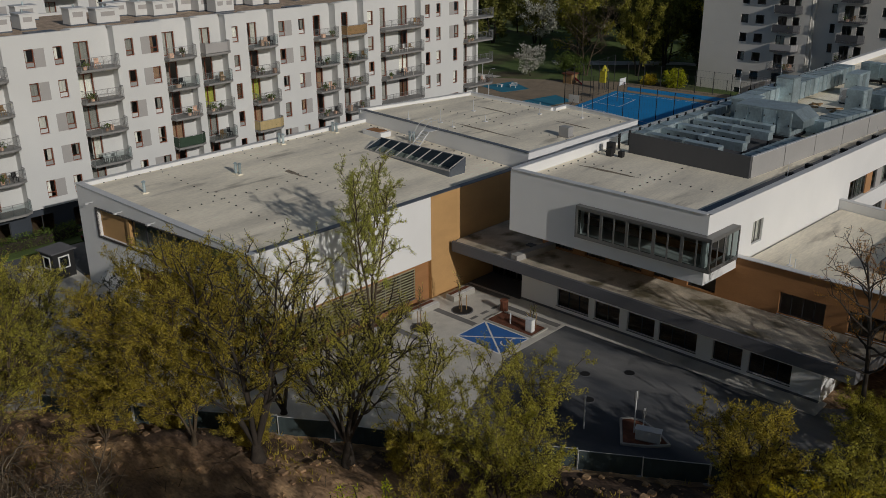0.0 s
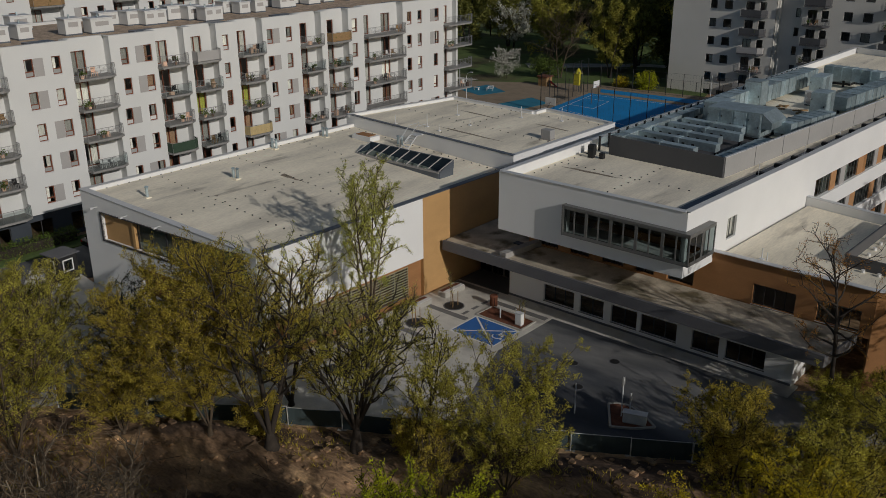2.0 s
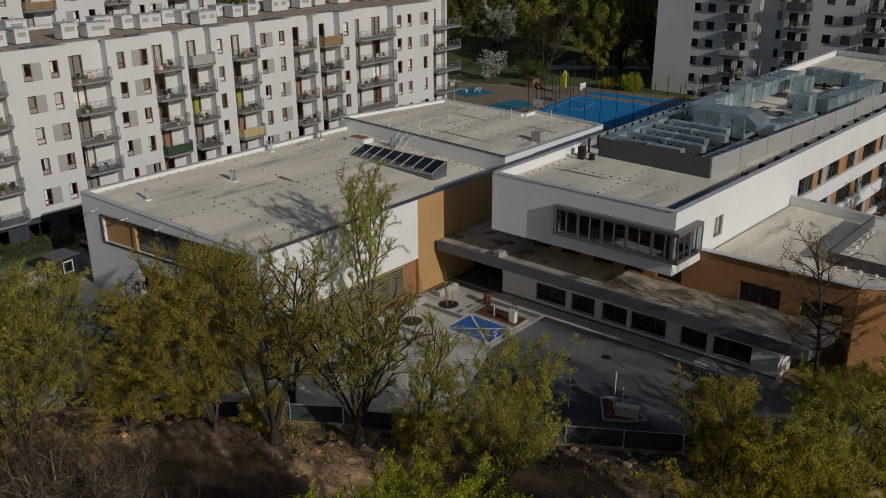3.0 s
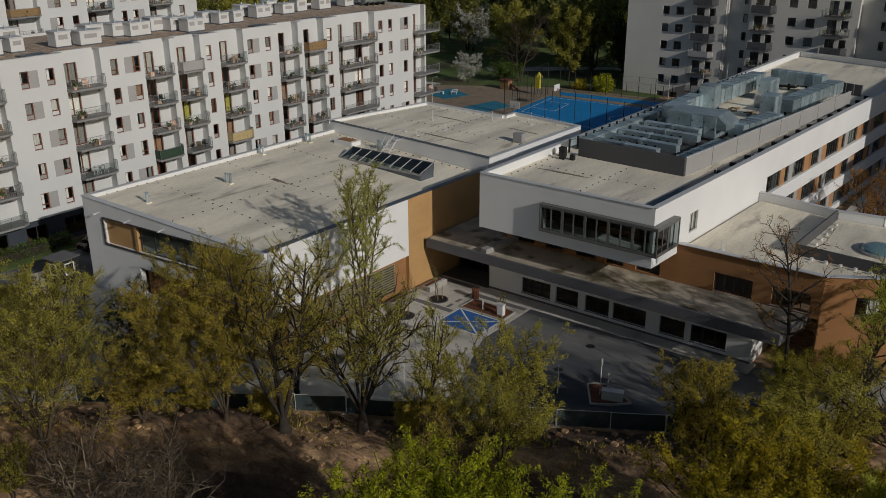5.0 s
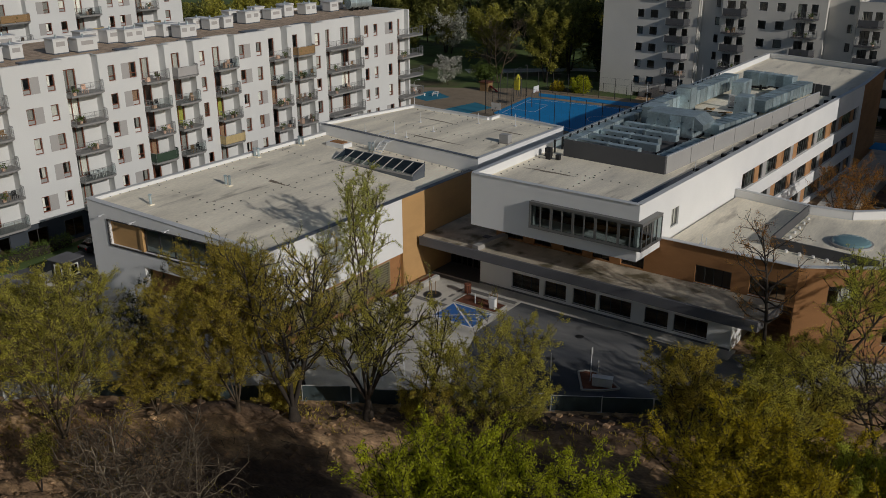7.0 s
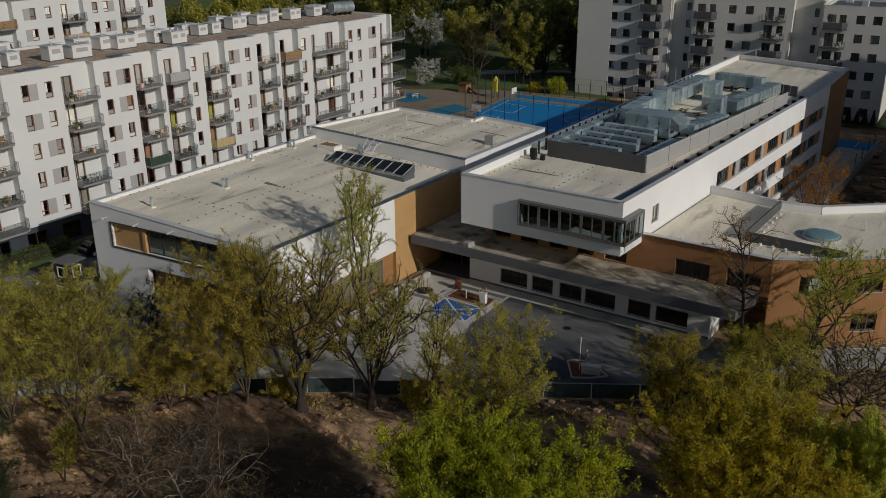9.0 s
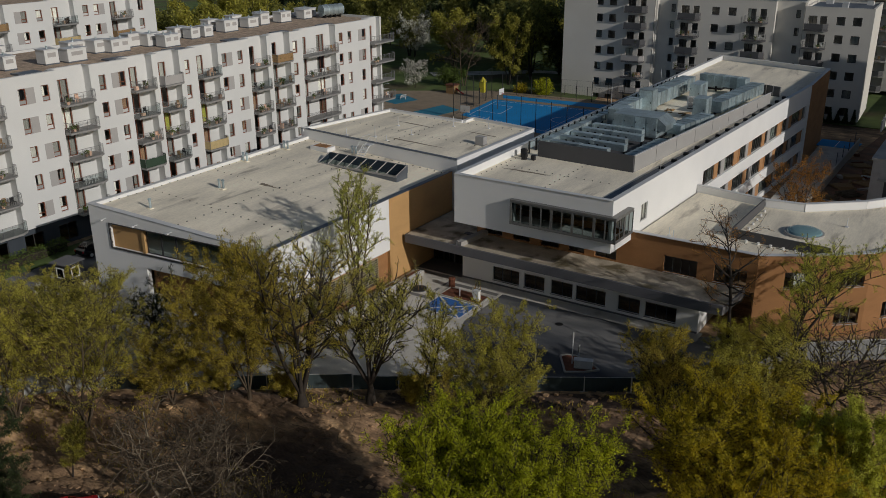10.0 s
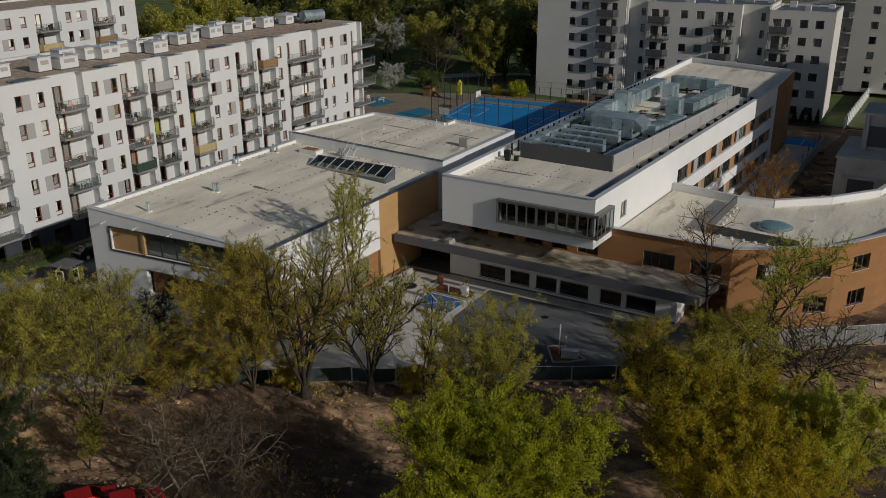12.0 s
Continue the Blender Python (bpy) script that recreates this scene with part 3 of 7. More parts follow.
def block(name, face, ends, z0, rows, fh, cols, depth, material, label, frame_mat, sill_h=0.75, win_h=1.65, base=None, roof_z=None, seed=1, roof_mat=None,
          slab_out=1.15, styles=("bars",), swap=(1, 2), recess=1.1, group="", special=None, blinds=(), drawn=0.92):
    """An apartment house: cols are (kind, u0, u1). Kinds: w window, pw panel then window, wp window then panel, b recessed balcony bay with a door,
    d balcony bay with two doors, c a corner balcony bay, o a balcony before the flush wall, r a recessed stair bay with a narrow window.
    special gives chosen balconies (column, storey) their railing; blinds names balcony doors with a drawn blind."""
    special = special or {}
    random.seed(seed)
    u0, u1 = ends
    top = roof_z or z0 + rows * fh + 0.5
    b = empty(name, label=label, category="apartment house", group=group)
    bays = sorted((c[1], c[2]) for c in cols if c[0] in "bdcr")
    segs, cur = [], u0
    for a, e in bays:
        if a > cur + 0.01:
            segs.append((cur, a, 0.0))
        segs.append((a, e, -recess))
        cur = e
    if cur < u1:
        segs.append((cur, u1, 0.0))
    wins = []
    for r in range(rows):
        z = z0 + r * fh
        for kind, a, e in cols:
            k = kind
            if k in ("pw", "wp", "wl", "wr"):
                # wide and narrow openings change places on some storeys
                if r in swap:
                    k = {"pw": "wr", "wp": "wl", "wl": "wp", "wr": "pw"}[k]
            mid = (a + e) / 2
            if k == "w":
                wins.append((a, e, z + sill_h, z + sill_h + win_h, 0.0, 1, None))
            elif k == "pw":
                wins.append((mid + 0.05, e, z + sill_h, z + sill_h + win_h, 0.0, 1, (a, mid + 0.05)))
            elif k == "wp":
                wins.append((a, mid - 0.05, z + sill_h, z + sill_h + win_h, 0.0, 1, (mid - 0.05, e)))
            elif k == "wl":
                wins.append((a + 0.25, a + 1.1, z + sill_h, z + sill_h + win_h, 0.0, 1, None))
            elif k == "wr":
                wins.append((e - 1.1, e - 0.25, z + sill_h, z + sill_h + win_h, 0.0, 1, None))
            elif k == "o":
                wins.append((a + 0.3, a + 1.75, z + 0.05, z + 2.3, 0.0, 2, None))
                wins.append((e - 1.45, e - 0.35, z + 0.5, z + 2.3, 0.0, 1, None))
            elif k == "r":
                wins.append((e - 1.5, e - 0.75, z + sill_h, z + sill_h + win_h, -recess, 1, None))
            elif k in "bc":
                wins.append((a + 0.25, a + 1.95, z + 0.05, z + 2.4, -recess, 2, None))
            elif k == "d":
                wins.append((a + 0.3, a + 1.9, z + 0.05, z + 2.4, -recess, 2, None))
                wins.append((e - 3.0, e - 1.4, z + 0.05, z + 2.4, -recess, 2, None))
    for a, e, w in segs:
        f = Face(face.p(0, 0, w)[:2], face.p(1, 0, w)[:2])
        holes = [(x[0], x[1], x[2], x[3]) for x in wins if a - 0.01 <= x[0] and x[1] <= e + 0.01 and abs(x[4] - w) < 0.01]
        part("wall", f.wall(MB(), a, e, z0, top, 0.35, holes), material, b)
    for a, e, w in segs:
        if w < 0:
            mb = MB()
            if a > u0:
                face.box(mb, a - 0.3, a - 0.003, z0, top - 0.003, w - 0.3, -0.36)
            if e < u1:
                face.box(mb, e + 0.003, e + 0.3, z0, top - 0.003, w - 0.3, -0.36)
            if mb.v:
                part("wall", mb, material, b)
    # side and back walls, roof
    mb = MB()
    lo = z0 if not base else base[0]
    face.box(mb, u0 + 0.004, u0 + 0.35, lo, top, -depth, -0.36)
    face.box(mb, u1 - 0.35, u1 - 0.004, lo, top, -depth, -0.36)
    face.box(mb, u0 + 0.36, u1 - 0.36, lo, top, -depth, -depth + 0.35)
    part("side_wall", mb, material, b)
    part("roof", face.box(MB(), u0 + 0.36, u1 - 0.36, top - 0.5, top - 0.28, -depth + 0.36, -recess - 0.36), roof_mat or M_GRAVEL, b)
    cap = MB()
    for a, e, w in segs:
        face.box(cap, a - 0.02, e + 0.02, top, top + 0.04, w - 0.38, w + 0.03)
        if w < 0:
            for q in (a, e):
                if u0 < q < u1:
                    face.box(cap, q - 0.15, q + 0.15, top + 0.002, top + 0.035, w, -0.1)
    for q in (u0 + 0.16, u1 - 0.16):
        face.box(cap, q - 0.2, q + 0.2, top + 0.002, top + 0.037, -depth, -0.4)
    part("coping", cap, material, b)
    floors = MB()
    for r in range(1, rows):
        face.box(floors, u0 + 0.4, u1 - 0.4, z0 + r * fh - 0.2, z0 + r * fh - 0.02, -depth + 0.4, -recess - 0.4)
    face.box(floors, u0 + 0.4, u1 - 0.4, z0, top - 0.52, -recess - 2.4, -recess - 2.2)
    part("floor_slab", floors, M_INNER, b)
    for a, e, v0, v1, w, bars, panel in wins:
        f = face if w == 0 else Face(face.p(0, 0, w)[:2], face.p(1, 0, w)[:2])
        lit = any(bars == 2 and abs(v0 - (z0 + r * fh + 0.05)) < 0.1 and cols[i][1] - 0.1 < a < cols[i][2] for i, r in blinds)
        window(f, b, a, e, v0, v1, frame_mat, bars, curtain=drawn, sill=M_CAP if bars == 1 else None, fw=0.09, transom=bars == 1 and frame_mat is M_WOODFRAME, milky=0.6, blind=lit)
        if panel:
            part("facade_panel", face.box(MB(), panel[0] + 0.02, panel[1] - 0.02, v0, v1, 0.002, 0.02), M_PANEL, b)
    for r in range(rows):
        z = z0 + r * fh + 0.02
        for i, (kind, a, e) in enumerate(cols):
            style = special.get((i, r)) or random.choice(styles)
            if kind in "bdc":
                balcony(face, b, a - 0.05, e + (2.2 if kind == "c" else 0.05), z, -recess + 0.004, slab_out, style)
            elif kind == "o":
                balcony(face, b, a - 0.05, e + 0.05, z, 0.004, slab_out, style, M_SCREEND)
    if base:
        f2 = Face(face.p(0, 0, -0.5)[:2], face.p(1, 0, -0.5)[:2])
        bh = base[1]
        openings, u = [], u0 + 1.2
        while u < u1 - 3:
            openings.append((u, u + 2.2, base[0] + 0.6, z0 - 0.9))
            u += 4.1
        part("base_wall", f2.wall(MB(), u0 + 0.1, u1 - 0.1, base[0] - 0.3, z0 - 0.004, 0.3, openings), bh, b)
        for o in openings:
            window(f2, b, *o, M_FRAME, 2, curtain=0.3)
        part("soffit", face.box(MB(), u0 + 0.1, u1 - 0.1, z0 - 0.15, z0 - 0.01, -0.45, 0.0), material, b)
    random.seed(seed + 100)
    return b


APT_X = -40.0
apt_face = Face((APT_X, 0.0), (APT_X, 1.0))     # u is y
APT_COLS = [("b", -24.6, -20.6), ("wp", -18.7, -16.9), ("wr", -16.8, -15.0), ("b", -14.2, -10.2), ("wl", -9.4, -7.7), ("pw", -7.55, -5.7),
            ("b", -5.2, -1.85), ("b", -1.05, 2.15), ("w", 2.9, 3.65), ("b", 4.8, 8.3), ("wp", 8.9, 10.7), ("wl", 11.4, 13.0), ("b", 13.7, 17.0), ("b", 17.9, 21.4),
            ("w", 22.0, 22.9), ("d", 24.0, 31.1), ("w", 31.9, 32.75), ("w", 33.9, 34.75), ("pw", 36.4, 38.2), ("c", 39.2, 42.6)]
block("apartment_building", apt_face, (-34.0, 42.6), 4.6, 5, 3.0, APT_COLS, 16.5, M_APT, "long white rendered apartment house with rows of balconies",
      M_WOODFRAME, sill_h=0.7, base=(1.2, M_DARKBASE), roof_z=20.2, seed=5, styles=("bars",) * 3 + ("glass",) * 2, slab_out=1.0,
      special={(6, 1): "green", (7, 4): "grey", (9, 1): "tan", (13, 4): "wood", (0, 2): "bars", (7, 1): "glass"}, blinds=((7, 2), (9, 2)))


def chimney(x, y, z, lx, ly, h, vents=2):
    """A rendered ventilation stack with louvres, a slab on top and small pipes."""
    c = empty("roof_ventilation_stack", x, y, z, label="white rendered ventilation stack with a metal cap on a gravel roof", category="chimney", group="stacks on the apartment roof")
    part("body", MB().box(-lx / 2, lx / 2, -ly / 2, ly / 2, 0, h), M_APT, c)
    part("foot", MB().box(-lx / 2 - 0.03, lx / 2 + 0.03, -ly / 2 - 0.03, ly / 2 + 0.03, 0.0, 0.14), M_CAPDARK, c)
    part("cap", MB().box(-lx / 2 - 0.08, lx / 2 + 0.08, -ly / 2 - 0.08, ly / 2 + 0.08, h, h + 0.1), M_CAP, c)
    for k in range(vents):
        y0 = -ly / 2 + ly * (k + 0.2) / vents
        part("louvre", MB().box(lx / 2 - 0.01, lx / 2 + 0.015, y0, y0 + ly * 0.6 / vents, h * 0.52, h * 0.82), M_PANEL, c)
    for k in range(vents):
        part("vent_pipe", MB().disc(0, -ly / 2 + ly * (k + 0.5) / vents, h + 0.1, 0.10, 0.3, 8), M_GALV, c)


random.seed(11)
for x, y, lx, ly, vents in ((-46.6, -15.6, 2.0, 1.4, 1), (-45.9, -19.0, 1.8, 3.2, 2), (-46.0, -10.9, 1.6, 1.7, 1), (-45.3, -8.2, 1.6, 2.4, 1), (-48.6, -2.6, 1.7, 1.8, 1), (-47.2, -0.9, 1.7, 2.6, 2), (-50.4, -4.5, 1.7, 2.4, 1),
                            (-45.2, 5.2, 1.7, 2.3, 2), (-47.6, 4.4, 1.5, 1.8, 1), (-49.2, 3.0, 1.6, 2.2, 1), (-48.3, 11.8, 1.6, 1.5, 1), (-48.2, 14.0, 1.6, 1.5, 1), (-50.4, 11.4, 1.6, 2.4, 1), (-49.6, 19.4, 1.7, 2.5, 2), (-52.2, 18.6, 1.5, 1.8, 1),
                            (-50.3, 24.4, 1.7, 2.0, 1), (-52.4, 23.4, 1.5, 1.8, 1), (-51.0, 27.6, 1.6, 1.8, 1), (-50.6, 31.6, 1.7, 2.2, 2), (-53.0, 29.6, 1.5, 1.8, 1), (-50.6, 36.6, 1.6, 1.8, 1), (-52.2, 38.6, 2.4, 2.4, 1), (-53.8, -12.5, 1.5, 2.2, 1)):
    chimney(x, y, 19.92, lx, ly, random.uniform(1.3, 1.6), vents)
drum = empty("ventilation_drum", -48.2, 40.2, 19.92, 75, label="grey-blue cylindrical air drum on short legs on the gravel roof", category="air duct")
part("barrel", MB().tube([(-1.9, 0, 1.15), (1.9, 0, 1.15)], [0.85, 0.85], 24), M_GALV, drum)
for q in (-1.85, -0.9, 0.0, 0.9, 1.85):
    part("hoop", MB().tube([(q - 0.05, 0, 1.15), (q + 0.05, 0, 1.15)], [0.9, 0.9], 24), M_GALV, drum)
for q in (-1.4, -0.45, 0.45, 1.4):
    part("leg", MB().box(q - 0.07, q + 0.07, -0.6, 0.6, 0, 0.55), M_BLACK, drum)
for y in (-16.0, -5.0, 3.5, 13.0, 22.0, 31.5):
    thing("roof_hatch", MB().box(-0.75, 0.75, -1.3, 1.3, 0, 0.18), M_CAPDARK, "flat dark hatch on the gravel roof", "roof hatch", "hatches on the apartment roof", at=(-42.3, y, 19.92))

# the houses behind
far_face = Face((-80.0, 0.0), (-80.0, 1.0))
block("apartment_building", far_face, (-44.0, 32.4), 4.6, 6, 3.0, [("b", -40, -36), ("wp", -34, -32), ("w", -30, -29), ("b", -27, -22), ("w", -20, -19), ("pw", -17, -15), ("b", -13, -8), ("wp", -6, -4),
      ("w", -2, -1), ("b", 1, 5.5), ("pw", 7, 9), ("w", 10.5, 11.5), ("b", 13, 17), ("w", 18.5, 19.5), ("wp", 20.5, 22.5), ("b", 23.5, 27.4), ("w", 29, 30)], 15, M_APT,
      "white apartment house with wooden balcony screens behind the first", M_WOODFRAME, base=(1.2, M_DARKBASE), seed=8, styles=("bars", "wood", "tan", "glass"))
blk_face = Face((0.0, 95.84), (1.0, 95.891))       # u is x
BLOCK_LABEL, BLOCK_GROUP = "beige rendered apartment block with dark windows and balconies", "staggered parts of the block"
for ends, base_z, storeys, top_z, seed, bcols in (
        ((-33.8, -15.7), -1.0, 8, 24.2, 14, [("w", -27.0, -25.8), ("w", -24.5, -23.1), ("o", -21.1, -17.0)]),
        ((-15.6, 10.8), -1.8, 7, 20.3, 18, [("r", -15.55, -11.4), ("o", -10.9, -7.0), ("w", -5.05, -3.7), ("w", -2.1, -0.7), ("o", 1.0, 4.9), ("r", 6.0, 10.75)]),
        ((10.9, 21.9), 0.55, 6, 19.7, 19, [("o", 11.2, 14.9), ("w", 16.1, 17.45), ("w", 18.7, 20.1)])):
    block("apartment_block", blk_face, ends, base_z, storeys, 3.07, bcols, 13, M_BLOCK, BLOCK_LABEL, M_FRAME, sill_h=0.9, win_h=1.4, roof_z=top_z, seed=seed, roof_mat=M_CAPDARK,
          styles=("dark", "dark", "bars", "dark", "grey"), swap=(), recess=1.4, slab_out=1.3, group=BLOCK_GROUP, drawn=0.25)
blk2 = Face((0.0, 128.0), (1.0, 128.0))
block("apartment_block", blk2, (10.0, 37.0), 0.9, 8, 3.0, [("w", 13.0, 14.4), ("b", 17.0, 21.0), ("w", 24.5, 25.9), ("w", 28.6, 30.0), ("w", 32.8, 34.2)], 13, M_BLOCK, "beige rendered apartment block further back", M_FRAME,
      sill_h=0.85, win_h=1.45, seed=15, styles=("bars", "dark"), swap=(), recess=0.9, slab_out=1.4)
blk3 = Face((0.0, 150.0), (1.0, 150.0))
block("apartment_block", blk3, (42.0, 75.0), 0.9, 8, 2.8, [("b", 43, 47), ("w", 49, 50.4), ("b", 52, 56), ("w", 58, 59.4), ("b", 61, 65)], 13, M_BLOCK, "beige rendered apartment block with stacked balconies", M_FRAME,
      sill_h=0.85, win_h=1.45, seed=16, styles=("bars", "wood"), swap=(), recess=0.9, slab_out=1.4)

random.seed(17)
for k in range(16):
    x = -33 + 3.5 * k + random.uniform(-0.6, 0.6)
    if x < -14 or x > 20.5:
        continue
    y = 95.84 + 0.051 * x + random.uniform(3, 11)
    thing("roof_vent", MB().box(-random.uniform(0.4, 0.9), random.uniform(0.4, 0.9), -0.45, 0.45, 0, random.uniform(0.5, 1.1)), random.choice((M_LINE, M_PANEL, M_CAP)), "pale ventilation box on the dark roof of the block", "roof vent", "vents on the block roof", at=(x, y, 20.02 if x < 10.7 else 19.42))


# ---- the school: sports hall ----
M_CLAD = M_BROWN
hall = empty("sports_hall", label="white rendered sports hall with a flat roof and ochre cladding panels", category="sports hall")
HA, HB, HC, HD = (-27.1, -21.6), (-6.2, -19.8), (-6.2, 9.4), (-27.3, 9.4)      # plan corners
ZL, ZR = 10.0, 8.8                                                              # the parapet falls from west to east


def hall_z(x):
    return ZL + (ZR - ZL) * (x - HA[0]) / (HB[0] - HA[0])


front = Face(HA, HB)
mb = MB()
# front wall: a long deep-set window band above, a clad recess below
front_holes = [(2.6, 19.6, 6.1, 8.45), (6.7, 19.9, 2.2, 4.7)]
front.wall(mb, 0, front.length, 0.8, 8.6, 0.5, front_holes)
part("front_wall", mb, M_WHITE, hall)
mb = MB()
mb.obox((HA[0] + 0.022, HA[1] + 0.25), (HB[0] - 0.022, HB[1] + 0.25), 0.25, 8.604, 8.604, 8.604, ZR)
mb.v = [(v[0], v[1], (hall_z(v[0]) if k % 8 >= 4 else v[2])) for k, v in enumerate(mb.v)]
part("parapet", mb, M_WHITE, hall)
f = Face((HA[0], HA[1]), (HB[0], HB[1]))
part("window_reveal", f.box(f.box(MB(), 2.6, 19.6, 6.0, 8.6, -1.5, -1.35), 2.62, 19.58, 6.0, 6.1, -1.35, -0.51), M_WHITE, hall)
part("cladding_panel", f.box(f.box(MB(), 2.62, 6.4, 6.12, 8.44, -0.36, -0.28), 6.42, 6.75, 6.12, 8.44, -0.50, -0.10), M_ORANGE, hall, "ochre cladding panel beside the window band")
part("recess_cladding", f.box(MB(), 6.7, 19.9, 2.0, 4.9, -0.9, -0.75), M_CLAD, hall, "brown clad recess under the window band")
part("window_surround", f.box(f.box(f.box(MB(), 2.5, 19.7, 6.02, 6.1, -0.1, 0.10), 2.5, 19.7, 8.45, 8.53, -0.1, 0.10), 2.5, 2.6, 6.1, 8.45, -0.1, 0.10), M_FRAME, hall)
for k in range(7):
    a = 6.85 + 1.81 * k
    window(f, hall, a, a + 1.79, 6.14, 8.42, M_FRAME, 1, deep=0.32, fw=0.07, glass=M_GLASSD)
for u in (2.2, 6.2, 10.4):
    part("wall_lamp", f.box(f.box(MB(), u - 0.04, u + 0.04, 8.86, 8.92, 0.0, 0.45), u - 0.12, u + 0.12, 8.82, 8.95, 0.45, 0.7), M_CAP, hall)
# east wall: white above, ochre strip and clad base
east = Face(HB, HC)
ws = 17.4           # where the white ends and the cladding begins
mb = MB()
east.wall(mb, 0, ws, 3.4, ZR, 0.45, [])
part("east_wall", mb, M_WHITE, hall)
mb = MB()
east.wall(mb, ws, east.length, -0.2, ZR, 0.45, [])
part("clad_wall", mb, M_ORANGE, hall, "ochre brown cladding beside the passage")
mb = MB()
lower = Face((HB[0] - 0.35, HB[1]), (HC[0] - 0.35, HC[1]))
lower.wall(mb, 0, ws, -0.2, 3.4, 0.3, [(2.6, 15.8, 0.25, 3.0)])
part("base_wall", mb, M_CLAD, hall)
screen = MB()
lower.box(screen, 2.6, 15.8, 0.25, 0.33, -0.02, 0.03)
screen = part("louvred_screen", screen, M_FRAMEG, hall, "slatted metal screen before the hall windows")
grille = MB()
for k in range(11):
    z = 0.5 + 0.24 * k
    part("slat", lower.box(MB(), 2.6, 15.8, z, z + 0.09, -0.02, 0.03), M_SLAT, screen)
for k in range(9):
    lower.box(grille, 2.6 + 1.65 * k - 0.03, 2.6 + 1.65 * k + 0.03, 0.25, 3.0, -0.06, -0.021)
part("screen_frame", grille, M_SLAT, hall)
for k in range(8):
    window(lower, hall, 2.65 + 1.65 * k, 2.65 + 1.65 * k + 1.55, 0.3, 2.95, M_FRAME, 1, deep=0.2)
part("soffit", MB().box(HB[0] - 0.34, HB[0] - 0.01, HB[1] + 0.02, HB[1] + ws, 3.35, 3.398), M_WHITE, hall)
# west and back walls
mb = MB()
mb.obox((HD[0] + 0.23, HD[1]), (HA[0] + 0.23, HA[1] + 0.51), 0.225, 0.8, ZL)
part("west_wall", mb, M_WHITE, hall)
# roof
mb = MB().prism([(HA[0] + 0.45, HA[1] + 0.5), (HB[0] - 0.46, HB[1] + 0.5), (HC[0] - 0.46, HC[1] - 0.02), (HD[0] + 0.46, HD[1] - 0.02)], 7.6, [ZL - 0.3, ZR - 0.3, ZR - 0.3, ZL - 0.3])
part("roof", mb, M_MEMBRANE, hall, "weathered beige roof membrane")
mb = MB()
mb.obox((HA[0] - 0.05, HA[1] + 0.23), (HB[0] + 0.05, HB[1] + 0.23), 0.30, ZL + 0.004, ZL + 0.06, ZR + 0.004, ZR + 0.06)
mb.obox((HD[0] + 0.22, HD[1] - 0.1), (HA[0] + 0.22, HA[1] + 0.55), 0.28, ZL + 0.004, ZL + 0.055)
part("coping", mb, M_CAP, hall)
mb = MB().obox((HB[0] - 0.2, HB[1] + 0.56), (HC[0] - 0.2, HC[1] - 0.05), 0.28, ZR + 0.003, ZR + 0.05)
part("eaves_flashing", mb, M_CAPDARK, hall)
# interior backing so that the windows look into dark rooms
part("inner_wall", MB().box(-23.5, -9.0, -16.0, -15.8, 1.0, 8.2), M_INNER, hall)

# rear part of the hall, one step higher
rear = empty("rear_hall", label="higher rear part of the sports hall with a beige flat roof", category="sports hall")
ZLR, ZRR = 10.9, 10.1
RP = [(-28.0, 9.45), (-5.6, 9.45), (-5.4, 27.2), (-14.6, 27.4), (-14.6, 25.2), (-25.6, 24.4)]


def rear_z(x):
    return ZLR + (ZRR - ZLR) * (x + 28.0) / 22.4


part("wall", MB().prism(RP, 0.6, [rear_z(p[0]) - 0.3 for p in RP]), M_WHITE, rear)
inner = [(-27.6, 9.8), (-5.95, 9.8), (-5.75, 26.9), (-14.3, 27.0), (-14.3, 24.9), (-25.3, 24.1)]
part("roof", MB().prism(inner, 9.0, [rear_z(p[0]) - 0.27 for p in inner]), M_MEMBRANE, rear)
for k in range(len(RP)):
    a, b = RP[k], RP[(k + 1) % len(RP)]
    d = Vector((b[0] - a[0], b[1] - a[1])).normalized()
    nx, ny = -d.y * 0.2, d.x * 0.2
    za, zb = rear_z(a[0]), rear_z(b[0])
    a2, b2 = (a[0] + nx + d.x * 0.003 * k, a[1] + ny + d.y * 0.003 * k), (b[0] + nx, b[1] + ny)
    part("parapet", MB().obox(a2, b2, 0.195, za - 0.31, za - 0.01 * k * 0.3, zb - 0.31, zb - 0.01 * k * 0.3), M_WHITE, rear)
    part("coping", MB().obox(a2, b2, 0.24, za, za + 0.05 + 0.003 * k, zb, zb + 0.05 + 0.003 * k), M_CAP if k else M_CAPDARK, rear)


def roof_here(x, y):
    return rear_z(x) - 0.27 if y > 9.5 else hall_z(x) - 0.3


